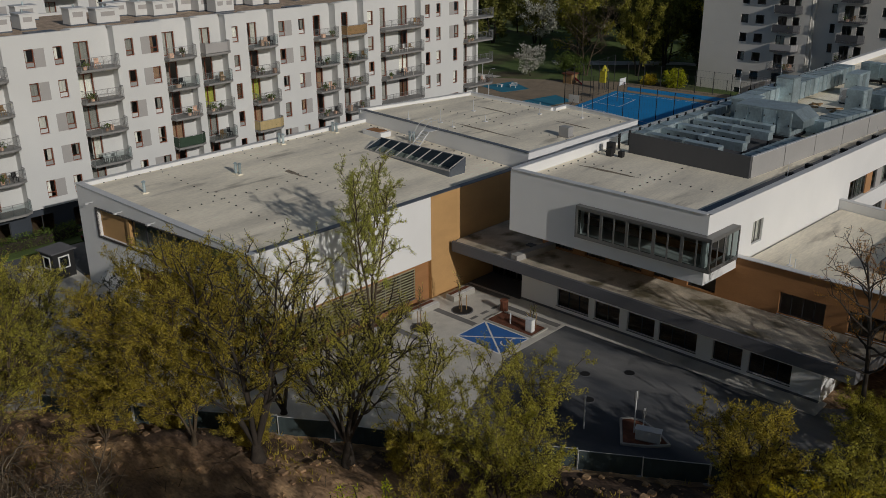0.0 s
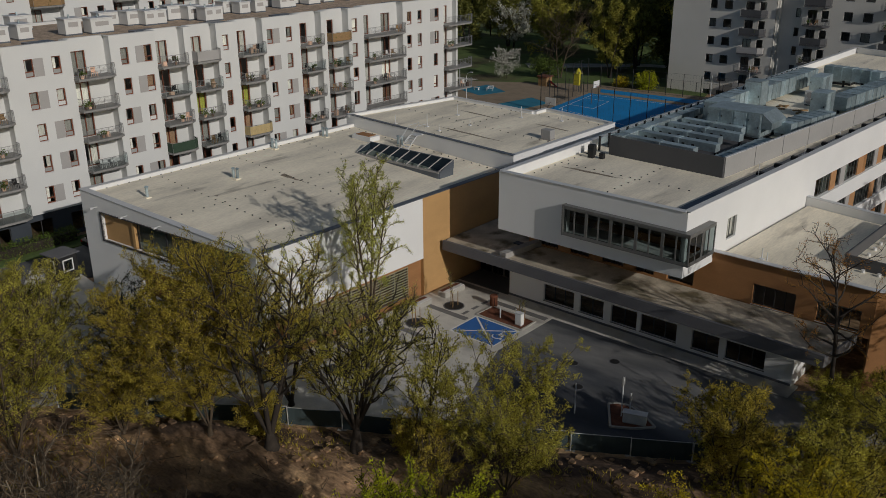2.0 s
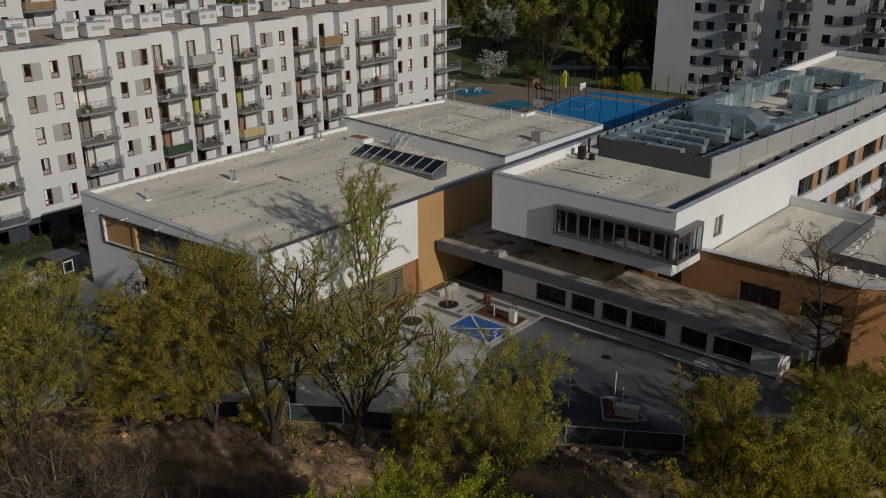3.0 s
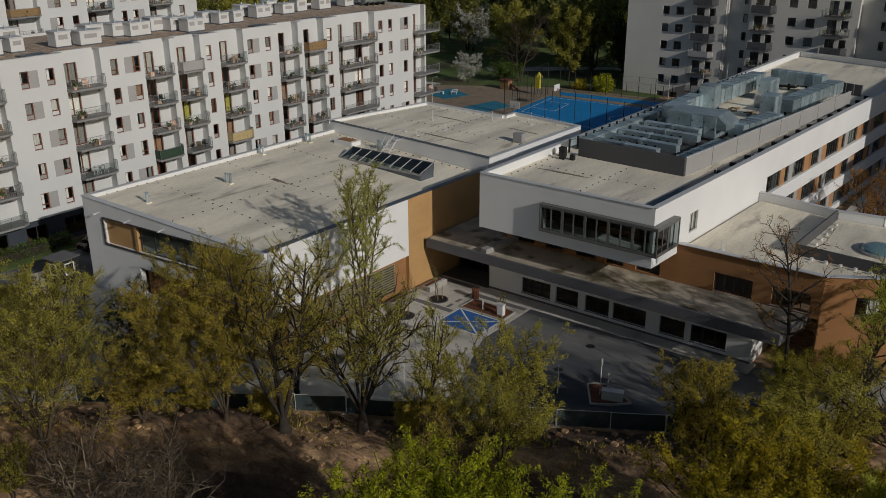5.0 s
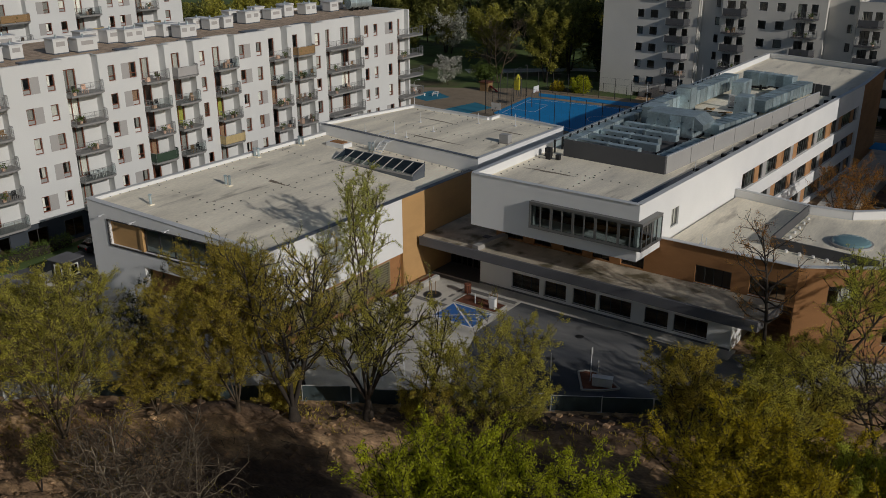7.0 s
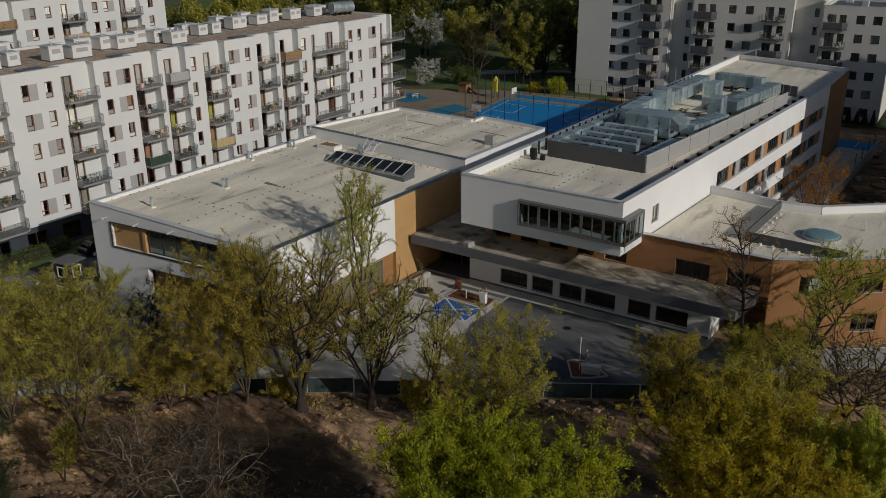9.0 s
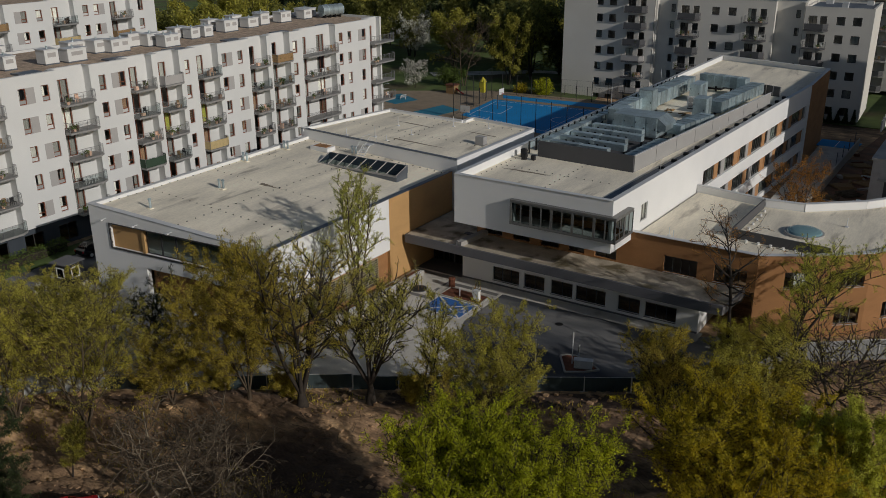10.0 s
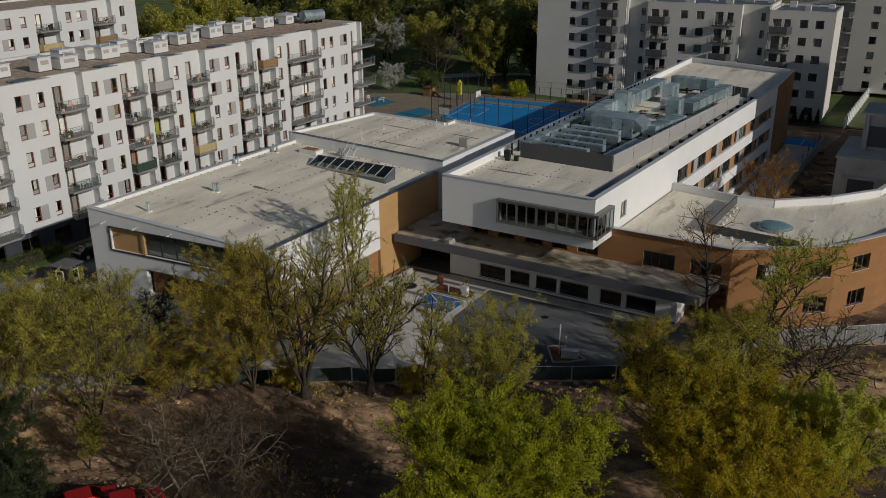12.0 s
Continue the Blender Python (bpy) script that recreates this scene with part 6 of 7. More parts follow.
# ---- site fence ----
def mesh_fence(a, b, screen_mat, label, height=2.0, ribs=False):
    f = empty("site_fence", a[0], a[1], 0, label=label, category="fence", group="panels of the site fence")
    dx, dy = b[0] - a[0], b[1] - a[1]
    L = math.hypot(dx, dy)
    zs = max(ground_z(a[0], a[1]), ground_z(b[0], b[1]))
    f.matrix_basis = pose(a[0], a[1], zs - 0.05, 0, random.uniform(-1.2, 1.2), math.degrees(math.atan2(dy, dx)) + random.uniform(-1.5, 1.5))
    if ribs:
        n = int(L / 0.16)
        mbz = MB()
        for k in range(n):
            x0, x1 = L * k / n, L * (k + 1) / n
            y0, y1 = 0.03 * (k % 2), 0.03 * ((k + 1) % 2)
            mbz.quad((x0, y0, 0.06), (x1, y1, 0.06), (x1, y1, height), (x0, y0, height))
            mbz.quad((x1, y1 + 0.004, 0.06), (x0, y0 + 0.004, 0.06), (x0, y0 + 0.004, height), (x1, y1 + 0.004, height))
        part("sheet", mbz, screen_mat, f)
    else:
        # cloth screen that sags a little between the posts
        mbz = MB()
        for k in range(8):
            x0, x1 = 0.05 + (L - 0.1) * k / 8, 0.05 + (L - 0.1) * (k + 1) / 8
            s0, s1 = 0.04 * math.sin(k * 1.9), 0.04 * math.sin((k + 1) * 1.9)
            d0, d1 = 0.06 * math.sin(math.pi * k / 8), 0.06 * math.sin(math.pi * (k + 1) / 8)
            mbz.quad((x0, s0, 0.1), (x1, s1, 0.1), (x1, s1 * 0.4, height - 0.04 - d1), (x0, s0 * 0.4, height - 0.04 - d0))
            mbz.quad((x1, s1 + .01, 0.1), (x0, s0 + .01, 0.1), (x0, s0 * 0.4 + .01, height - 0.04 - d0), (x1, s1 * 0.4 + .01, height - 0.04 - d1))
        part("screen_cloth", mbz, screen_mat, f)
    for x in (0.02, L - 0.02):
        part("post", MB().tube([(x, -0.05, 0.0), (x, -0.05, height + 0.06)], [0.024, 0.024], 6), M_CAP, f)
    part("top_rail", MB().tube([(0.02, -0.05, height), (L - 0.02, -0.05, height)], [0.02, 0.02], 6), M_CAP, f)
    part("foot", MB().box(-0.3, 0.3, -0.18, 0.1, -0.06, 0.1), M_CONC, f)


random.seed(41)
for (ax, ay), (bx, by), kind in zip(FENCE, FENCE[1:], (1, 1, 0, 0, 0, 0, 1, 1, 1)):
    L = math.hypot(bx - ax, by - ay)
    n = max(1, round(L / 3.4))
    for k in range(n):
        p, q = (ax + (bx - ax) * k / n, ay + (by - ay) * k / n), (ax + (bx - ax) * (k + 1) / n, ay + (by - ay) * (k + 1) / n)
        if kind:
            mesh_fence(p, q, M_FENCEG, "grey corrugated steel site fence panel", ribs=True)
        else:
            mesh_fence(p, q, M_FENCE, "site fence panel covered with dark green cloth", 1.4)

# ---- sports court and playground behind ----
CZ = 0.80
def slab(name, poly, material, label, z, parent=None):
    p = part(name, MB().prism(poly, z - 0.1, z), material, parent)
    return tagged(p, label, "sports court", kind="structure") if not parent else p


slab("playground_surface", [(-64, 61), (-41, 57.5), (-2.2, 52), (-2.2, 92), (-24, 90), (-46, 88), (-66, 76)], mat("tan_play_surface", (0.30, 0.235, 0.165), 0.9, var=0.15, scale=0.6, fine=8), "tan gravel surface round the courts", CZ - 0.03)
slab("sports_court", [(-39.6, 64.8), (-20, 59.6), (-2.6, 55.5), (-2.6, 83.0), (-21.5, 81.3), (-41.6, 80.3)], M_COURT, "bright blue sports court with white lines", CZ)
slab("running_track", [(-40.5, 82.2), (-21.0, 83.6), (-2.6, 85.0), (-2.6, 88.4), (-20.5, 87.0), (-42.0, 84.8)], M_COURT, "blue running track beside the court", CZ + 0.002)
slab("play_court", [(-48.5, 62.5), (-43.0, 61.2), (-42.2, 68.5), (-47.2, 70.6)], mat("teal_play_surface", (0.03, 0.20, 0.30), 0.8, var=0.1, scale=0.5), "small teal playground surface", CZ + 0.003)
slab("play_court", [(-62, 68.5), (-55.5, 66.5), (-54, 72.0), (-60.5, 75.5)], bpy.data.materials["teal_play_surface"], "small teal playground surface", CZ + 0.003)
lines = empty("court_lines", label="white painted lines of the blue sports court", category="court marking")
for a, b in (((-38.4, 66.0), (-3, 57)), ((-40.3, 79.2), (-3, 82)), ((-38.4, 66.0), (-40.3, 79.2)), ((-21.0, 61.5), (-22.0, 80.5)), ((-34.0, 69.5), (-35.0, 76.0)), ((-38.9, 69.9), (-34, 69.5)), ((-39.7, 76.2), (-35.0, 76.0))):
    flat("line", [stripe(a, b, 0.12)], M_LINE, lines, CZ + 0.006)
cir = [(-21.5 + 2.6 * math.cos(k * 0.2618), 71 + 2.6 * math.sin(k * 0.2618)) for k in range(25)]
flat("centre_circle", [stripe(a, b, 0.12) for a, b in zip(cir, cir[1:])], M_LINE, lines, CZ + 0.0065)


def court_fence(a, b, h=4.0, step=3.2, label="tall dark post fence round the sports court"):
    f = empty("court_fence", label=label, category="fence", group="fences of the sports court")
    L = math.hypot(b[0] - a[0], b[1] - a[1])
    n = max(1, round(L / step))
    for k in range(n + 1):
        t = k / n
        x, y = a[0] + (b[0] - a[0]) * t, a[1] + (b[1] - a[1]) * t
        part("post", MB().disc(x, y, CZ - 0.1, 0.06, h, 6), M_BLACK, f)
    for z in (CZ + 0.1, CZ + h - 0.15):
        part("rail", MB().obox(a, b, 0.012, z, z + 0.025), M_POST, f)
    wires = MB()
    m = int(L / 0.5)
    for k in range(m):
        t = (k + 0.5) / m
        x, y = a[0] + (b[0] - a[0]) * t, a[1] + (b[1] - a[1]) * t
        wires.box(x - 0.003, x + 0.003, y - 0.003, y + 0.003, CZ + 0.1, CZ + h - 0.15)
    part("wire_mesh", wires, M_POST, f, kind="stuff")
    return f


court_fence((-40.4, 63.6), (-2.4, 54.2), 6.0)
court_fence((-42.6, 81.2), (-40.4, 63.6), 6.0)
court_fence((-43.0, 86.2), (-2.4, 90.0))
court_fence((-44, 91.6), (-3, 93.2), 2.0, 2.4, "low dark fence before the apartment block")
for x, y in ((-36.5, 72.8), (-8.5, 70.0)):
    g = empty("basketball_hoop", x, y, CZ, label="basketball backboard with hoop on a steel post", category="basketball hoop", group="hoops of the court")
    part("post", MB().tube([(0, 0, 0), (0, 0, 2.6), (0.8, 0, 3.2)], [0.07, 0.07, 0.05], 8), M_POST, g)
    part("backboard", MB().box(0.8, 0.84, -0.9, 0.9, 2.8, 3.9), M_LINE, g)
    part("hoop", MB().disc(1.1, 0, 3.0, 0.23, 0.03, 14), M_RED, g)
hb = empty("basketball_hoop", -32.6, 54.2, CZ - 0.05, 90, label="white basketball backboard at the near end of the court", category="basketball hoop", group="hoops of the court")
part("post", MB().tube([(0, 0, 0), (0, 0, 3.0), (0.7, 0, 3.6)], [0.07, 0.07, 0.05], 8), M_POST, hb)
part("backboard", MB().box(0.7, 0.74, -0.9, 0.9, 3.2, 4.3), M_LINE, hb)
sail = empty("climbing_tower", -44.0, 80.2, CZ, label="yellow-green climbing tower of the playground", category="play equipment")
for dx, dy in ((-.5, -.5), (.5, -.5), (.5, .5), (-.5, .5)):
    part("post", MB().disc(dx, dy, 0, 0.06, 3.6, 8), M_POST, sail)
part("panel", MB().prism([(-0.55, -0.6), (0.55, -0.6), (0.6, 0.0), (0.0, 0.6), (-0.6, 0.0)], 1.2, 3.2), M_YELLOW, sail)
part("roof", MB().disc(0, 0, 3.25, 0.75, 0.9, 8, 0.1), M_YELLOW, sail)
hut = empty("play_hut", -52.0, 81.5, CZ - 0.2, label="small timber play hut with a slide", category="play equipment")
part("wall", MB().box(-0.9, 0.9, -0.9, 0.9, 0.0, 1.8), M_WOOD, hut)
part("roof", MB().prism([(-1.1, -1.1), (1.1, -1.1), (1.1, 1.1), (-1.1, 1.1)], 1.803, 2.0), M_MULCH, hut)
part("slide", MB().obox((0.95, 0), (2.8, 0), 0.25, 1.1, 1.2, 0.05, 0.15), M_RED, hut)
for k, (x, y) in enumerate(((-59.0, 70.0), (-56.8, 71.0), (-57.8, 72.6))):
    s = empty("play_bench", x, y, CZ, 30 * k, label="white tubular seat of the playground", category="bench", group="playground seats")
    part("seat", MB().box(-0.6, 0.6, -0.2, 0.2, 0.42, 0.5), M_LINE, s)
    for a in (-0.5, 0.45):
        part("leg", MB().box(a, a + 0.05, -0.15, 0.15, 0, 0.418), M_LINE, s)
for x, y in ((-55.2, 62.5), (-63.0, 70.0)):
    l = empty("street_lamp", x, y, CZ - 0.1, label="slim grey lamp post with a curved arm", category="street lamp", group="lamps of the playground")
    part("post", MB().tube([(0, 0, 0), (0, 0, 4.0), (0.3, 0, 4.6), (0.9, 0, 4.8)], [0.07, 0.05, 0.04, 0.035], 8), M_CAP, l)
    part("lamp_head", MB().box(0.8, 1.3, -0.1, 0.1, 4.75, 4.85), M_CAP, l)
sheet("footpath", [(-70, 100), (-66, 96), (-48, 112), (-30, 118), (-30, 120), (-50, 115)], M_PAVE, "pale footpath through the park", 0.06, 20.0)
sheet("footpath", [(-120, 70), (-66, 77), (-66, 79), (-120, 73)], M_PAVE, "pale footpath through the park", 0.06, 20.0)

# ---- yard east of the wing ----
shell = empty("concrete_building", label="unfinished raw concrete house with open terraces", category="building")
part("ground_wall", MB().box(30.5, 42.99, 51.6, 64.0, 0, 5.6), M_RAW, shell)
part("terrace_slab", MB().box(30.3, 42.6, 51.4, 64.2, 5.603, 5.9), M_RAW, shell)
part("upper_wall", MB().box(32.6, 42.99, 56.6, 64.0, 5.903, 10.7), M_RAW, shell)
part("roof_slab", MB().box(32.2, 42.6, 56.2, 64.3, 10.703, 11.0), M_RAW, shell)
part("tower_wall", MB().box(43.0, 60.0, 50.0, 92.0, 0, 22.0).box(46.0, 60.0, 43.0, 49.99, 0, 16.0), M_RAW, shell)
part("tower_roof", MB().box(42.7, 60.2, 49.7, 92.2, 22.003, 22.3).box(45.7, 60.2, 42.7, 49.6, 16.003, 16.3), M_RAW, shell)
for k in range(4):
    part("window", MB().box(33.4 + 4.2 * k, 36.2 + 4.2 * k, 56.52, 56.597, 6.4, 9.2), M_SCREEND, shell)
    part("column", MB().box(33.0 + 4.2 * k, 33.3 + 4.2 * k, 56.25, 56.55, 5.903, 10.7), M_RAW, shell)
for k in range(6):
    part("wall_joint", MB().box(30.44, 30.497, 52.0 + 2.0 * k, 52.06 + 2.0 * k, 0.1, 5.5), M_RAW, shell)
for k in range(3):
    part("opening", MB().box(32.2 + 4.6 * k, 35.4 + 4.6 * k, 51.52, 51.597, 0.4, 3.0), M_SCREEND, shell)
    part("slab_edge", MB().box(31.4 + 4.6 * k, 35.6 + 4.6 * k, 50.9, 51.5, 3.1, 3.35), M_RAW, shell)
# retaining wall of precast panels with posts, path and court behind the wing
ret = empty("retaining_wall", label="precast concrete retaining wall with slim posts beside the path", category="wall")
for k in range(17):
    y = 40.0 + 2.4 * k
    part("panel", MB().box(24.5 + 0.012 * k, 24.68 + 0.012 * k, y, y + 2.36, -0.1, 1.5), M_KERB, ret)
    if k % 2 == 0:
        part("post", MB().box(24.2 + 0.012 * k, 24.3 + 0.012 * k, y - 0.05, y + 0.05, 0.1, 2.9), M_POST, ret)
slab("yard_path", [(20.0, 36.0), (24.45, 36.0), (24.6, 78.3), (19.4, 78.3)], M_PAVE, "light concrete path behind the wing", 0.2)
slab("sports_court", [(18.9, 78.4), (24.6, 78.4), (25.0, 83.0), (18.9, 83.0)], M_COURT, "strip of blue sports surface behind the wing", 0.22)
part("court_line", MB().box(21.6, 21.7, 78.5, 82.9, 0.222, 0.226), M_LINE, bpy.data.objects["sports_court"])
random.seed(51)


def stack(x, y, rz):
    """Planks or pipes piled crosswise."""
    st = empty("material_stack", x, y, 0.06, rz, "stack of used planks and pipes in the muddy yard", "building material", "stacks in the yard")
    L = random.uniform(1.6, 3.0)
    mtl = random.choice((M_WOOD, M_BARKL, M_CONC, M_WOOD))
    for layer in range(random.randint(2, 4)):
        n = random.randint(4, 7)
        for k in range(n):
            c = (k - n / 2) * 0.34 + random.uniform(-0.06, 0.06)
            e = random.uniform(-0.3, 0.3)
            z = 0.13 * layer
            part("plank", MB().box(-L / 2 + e, L / 2 + e, c, c + 0.2, z, z + 0.125), mtl, st)


for x, y in ((26.5, 50), (28.4, 53), (27.0, 56.5), (29.0, 59.5), (26.8, 62), (28.8, 65.5), (27.2, 69), (29.4, 73), (27.0, 46.5), (28.8, 48.2)):
    stack(x + random.uniform(-0.5, 0.5), y, random.uniform(-25, 60))
for k in range(22):
    x, y = random.uniform(25.4, 30.2), random.uniform(42, 76)
    L, w = random.uniform(0.6, 2.4), random.uniform(0.1, 0.6)
    thing("building_rubbish", MB().box(-L / 2, L / 2, -w / 2, w / 2, 0, random.uniform(0.1, 0.4)), random.choice((M_WOOD, M_CONC, M_GALV, M_MULCH, M_KERB)), "loose building material lying in the muddy yard", "building material", "materials in the yard", at=(x, y, lie(x, y) + 0.05), rz=random.uniform(0, 180))
# white stepped boundary wall beyond the yard
bw = empty("boundary_wall", label="white rendered boundary wall with stepped panels", category="wall")
for k in range(16):
    y = 94.0 + 2.5 * k
    part("panel", MB().box(26.0, 26.2, y, y + 2.4, 0, 1.9), M_WHITE, bw)
    part("pier", MB().box(25.85, 26.35, y + 2.403, y + 2.497, 0, 2.1), M_WHITE, bw)


# ---- trees ----
def leaf_mesh(name, pts, size, material, rng, droop=0.0):
    """Many small pointed leaves, one slim triangle each, facing every way."""
    n = len(pts)
    a = rng.normal(size=(n, 3))
    a /= np.linalg.norm(a, axis=1, keepdims=True)
    b = rng.normal(size=(n, 3))
    b -= a * (a * b).sum(1, keepdims=True)
    b /= np.linalg.norm(b, axis=1, keepdims=True)
    s = size * rng.uniform(0.6, 1.3, (n, 1))
    v = np.stack([pts - a * s * 0.8, pts + b * s * 0.5 - a * s * 0.1, pts + a * s * 0.8], 1).reshape(-1, 3)
    me = bpy.data.meshes.new(name)
    me.vertices.add(3 * n)
    me.vertices.foreach_set("co", v.astype(np.float32).ravel())
    me.loops.add(3 * n)
    me.loops.foreach_set("vertex_index", np.arange(3 * n, dtype=np.int32))
    me.polygons.add(n)
    me.polygons.foreach_set("loop_start", np.arange(0, 3 * n, 3, dtype=np.int32))
    me.materials.append(material)
    me.update(calc_edges=True)
    return me


def tree(name, x, y, H, R, seed, leaves, leaf_material, label, bark=None, stems=1, base=0.18, up=0.55, leaf=0.15, n1=13, n2=6, n3=4,
         category="tree", group="", z=None, flare=0.25, thick=1.0, bushy=1.0, wob=0.13, fork=0.0, tilt=(0.0, 0.0), twig=None):
    """A tree with tapered stems, three orders of limbs and a crown of small leaves along the twigs."""
    if leaf < 0.19:
        leaves, leaf = int(leaves * 4.2), leaf * 0.56
    rng = np.random.default_rng(seed)
    rnd = random.Random(seed)
    bark = bark or M_BARK
    trunk, limbs, twigs = MB(), MB(), MB()
    spots = []

    def limb(p, d, L, r, mb, sides, segs, lift, wob):
        pts, rad = [p.copy()], [r]
        for k in range(segs):
            d = (d + Vector((rnd.gauss(0, wob), rnd.gauss(0, wob), rnd.gauss(0, wob) + lift))).normalized()
            p = p + d * (L / segs)
            pts.append(p.copy())
            rad.append(max(0.011, r * (1 - 0.78 * (k + 1) / segs)))
        mb.tube(pts, rad, sides, False)
        return pts

    def along(pts, t):
        f = t * (len(pts) - 1)
        k = min(int(f), len(pts) - 2)
        return pts[k].lerp(pts[k + 1], f - k), (pts[k + 1] - pts[k]).normalized()

    if fork:
        limb(Vector((0, 0, -0.3)), Vector((0, 0, 1)), fork + 0.35, 0.021 * H * thick, trunk, 8, 3, 0.0, 0.03)
    for s in range(stems):
        az = 2 * math.pi * (s + rnd.random() * 0.6) / stems
        lean = (flare if stems > 1 else 0.05) * rnd.uniform(0.6, 1.2)
        d = Vector((math.cos(az) * lean, math.sin(az) * lean, 1)).normalized()
        h = H * (rnd.uniform(0.68, 0.84) if s else 0.84)
        r0 = 0.0145 * H * thick / math.sqrt(stems)
        st = limb(Vector((0.1 * math.cos(az) * (stems > 1), 0.1 * math.sin(az) * (stems > 1), fork - 0.3)), d, h + 0.3 - fork, r0, trunk, 7, 9, 0.03 if stems > 1 else 0.0, 0.05)
        m1 = max(5, int(n1 * 1.25 / math.sqrt(stems)))
        for i in range(m1):
            t = base + (0.97 - base) * (i + rnd.random()) / m1
            p, sd = along(st, t)
            a1 = i * 2.4 + rnd.uniform(-0.5, 0.5) + az
            rel = (t - base) / (1 - base)
            L = R * (0.45 + 0.75 * math.sin(math.pi * (0.18 + 0.74 * rel))) * rnd.uniform(0.55, 0.95) * (0.82 if stems > 1 else 0.95)
            d1 = (Vector((math.cos(a1), math.sin(a1), 0)) * (1.25 - up * 0.55) + sd * (0.15 + up * 0.6 + 0.35 * rel)).normalized()
            b1 = limb(p, d1, L, r0 * (0.5 - 0.28 * rel), limbs, 5, 5, 0.10 * up, wob)
            m2 = max(3, int(n2 * (0.6 + 0.5 * L / R)))
            for j in range(m2):
                t2 = 0.22 + 0.78 * (j + rnd.random()) / m2
                p2, sd2 = along(b1, min(t2, 0.99))
                d2 = (sd2 * 0.8 + Vector((rnd.gauss(0, .55), rnd.gauss(0, .55), rnd.gauss(0.25 * up, .4)))).normalized()
                L2 = L * rnd.uniform(0.28, 0.5) * bushy
                b2 = limb(p2, d2, L2, 0.026 * thick, twigs, 3, 3, 0.06 * up, wob * 1.5)
                spots.append((b2, L2))
                for _ in range(n3):
                    p3, sd3 = along(b2, rnd.uniform(0.2, 1.0))
                    d3 = (sd3 * 0.7 + Vector((rnd.gauss(0, .6), rnd.gauss(0, .6), rnd.gauss(0.2 * up if up < 1.2 else 1.1, .5)))).normalized()
                    L3 = rnd.uniform(0.35, 0.85) * (0.6 + 0.08 * R) * bushy
                    b3 = limb(p3, d3, L3, 0.016, twigs, 3, 2 if leaf < 0.4 else 1, 0.05 * up, 0.2)
                    spots.append((b3, L3))
    # bring the crown to its true height and radius
    ends = np.array([tuple(s[0][-1]) for s in spots])
    kz = H / np.percentile(ends[:, 2], 99.5)
    kr = R / np.percentile(np.hypot(ends[:, 0], ends[:, 1]), 95)
    for mb in (trunk, limbs, twigs):
        mb.v = [(v[0] * kr + tilt[0] * (v[2] * kz / H) ** 1.3 if v[2] > 0 else v[0] * kr, v[1] * kr + tilt[1] * (v[2] * kz / H) ** 1.3 if v[2] > 0 else v[1] * kr, v[2] * kz) for v in mb.v]
    turn = rnd.uniform(0, 360)
    t = empty(name, x, y, (ground_z(x, y) if z is None else z), 0.0 if tilt != (0.0, 0.0) else turn, label, category, group)
    for nm, mb, mt in (("trunk", trunk, bark), ("limbwork", limbs, bark), ("twig_mass", twigs, twig or bark)):
        o = part(nm, mb, mt, t, kind="" if nm == "trunk" else "stuff")
        for pl in o.data.polygons:
            pl.use_smooth = True
    if leaves:
        w = np.array([s[1] for s in spots]) * rng.gamma(2.5, 1.0, len(spots))
        tuft = 4 if leaf < 0.19 else 3
        m = leaves // tuft
        pick = rng.choice(len(spots), m, p=w / w.sum())
        arr = np.array([[tuple(s[0][0]), tuple(s[0][-1])] for s in spots]) * (kr, kr, kz)
        arr[..., :2] += np.array(tilt) * (np.clip(arr[..., 2:] / H, 0, None) ** 1.3)
        f = rng.random((m, 1)) ** 0.8
        pts = arr[pick, 0] * (1 - f) + arr[pick, 1] * f + rng.normal(scale=0.02 + leaf * 0.35, size=(m, 3))
        pts = np.repeat(pts, tuft, axis=0) + rng.normal(scale=leaf * 0.85, size=(m * tuft, 3))
        part("foliage", leaf_mesh("foliage", pts, leaf, leaf_material, rng), None, t, kind="stuff")
    return t


G_ROW = "trees along the site fence"
tree("tree", -0.2, -28.7, 12.4, 4.8, 2, 25000, L_OLIVE, "spreading willow with olive-brown young leaves on the bank", M_BARKL, stems=7, fork=0.9, base=0.14, up=0.6, group=G_ROW, flare=0.5, n1=30, n2=8, tilt=(-0.6, -0.4))
tree("tree", 3.4, -26.8, 13.8, 4.3, 3, 6000, L_OLIVE, "tall tree with thin yellow-brown leaves on upright stems", M_BARK, stems=5, base=0.2, up=0.8, group=G_ROW, n1=22, n2=5, n3=3, fork=1.4, flare=0.4, thick=1.8)
tree("tree", -0.6, -22.0, 12.6, 3.9, 4, 4200, L_POPLAR, "tree with dark upright stems and sparse pale spring leaves", M_BARK, stems=4, base=0.25, up=0.8, group=G_ROW, flare=0.36, leaf=0.13, n1=18, n2=5, n3=3, thick=1.4, fork=0.8)
tree("tree", 7.2, -23.3, 11.6, 4.6, 5, 6600, L_WILLOW, "candelabra tree with dark forked limbs and sparse pale green leaves", M_BARK, stems=8, base=0.22, up=0.85, group=G_ROW, flare=0.68, leaf=0.14, n1=20, n2=6, n3=4, thick=2.4, fork=2.0)
tree("tree", -2.0, -13.0, 15.0, 2.6, 6, 10000, L_POPLAR, "tall slender young poplar with light green leaves", M_BARKL, stems=4, base=0.3, up=0.85, leaf=0.12, n1=26, n2=5, n3=3, flare=0.16, fork=2.0)
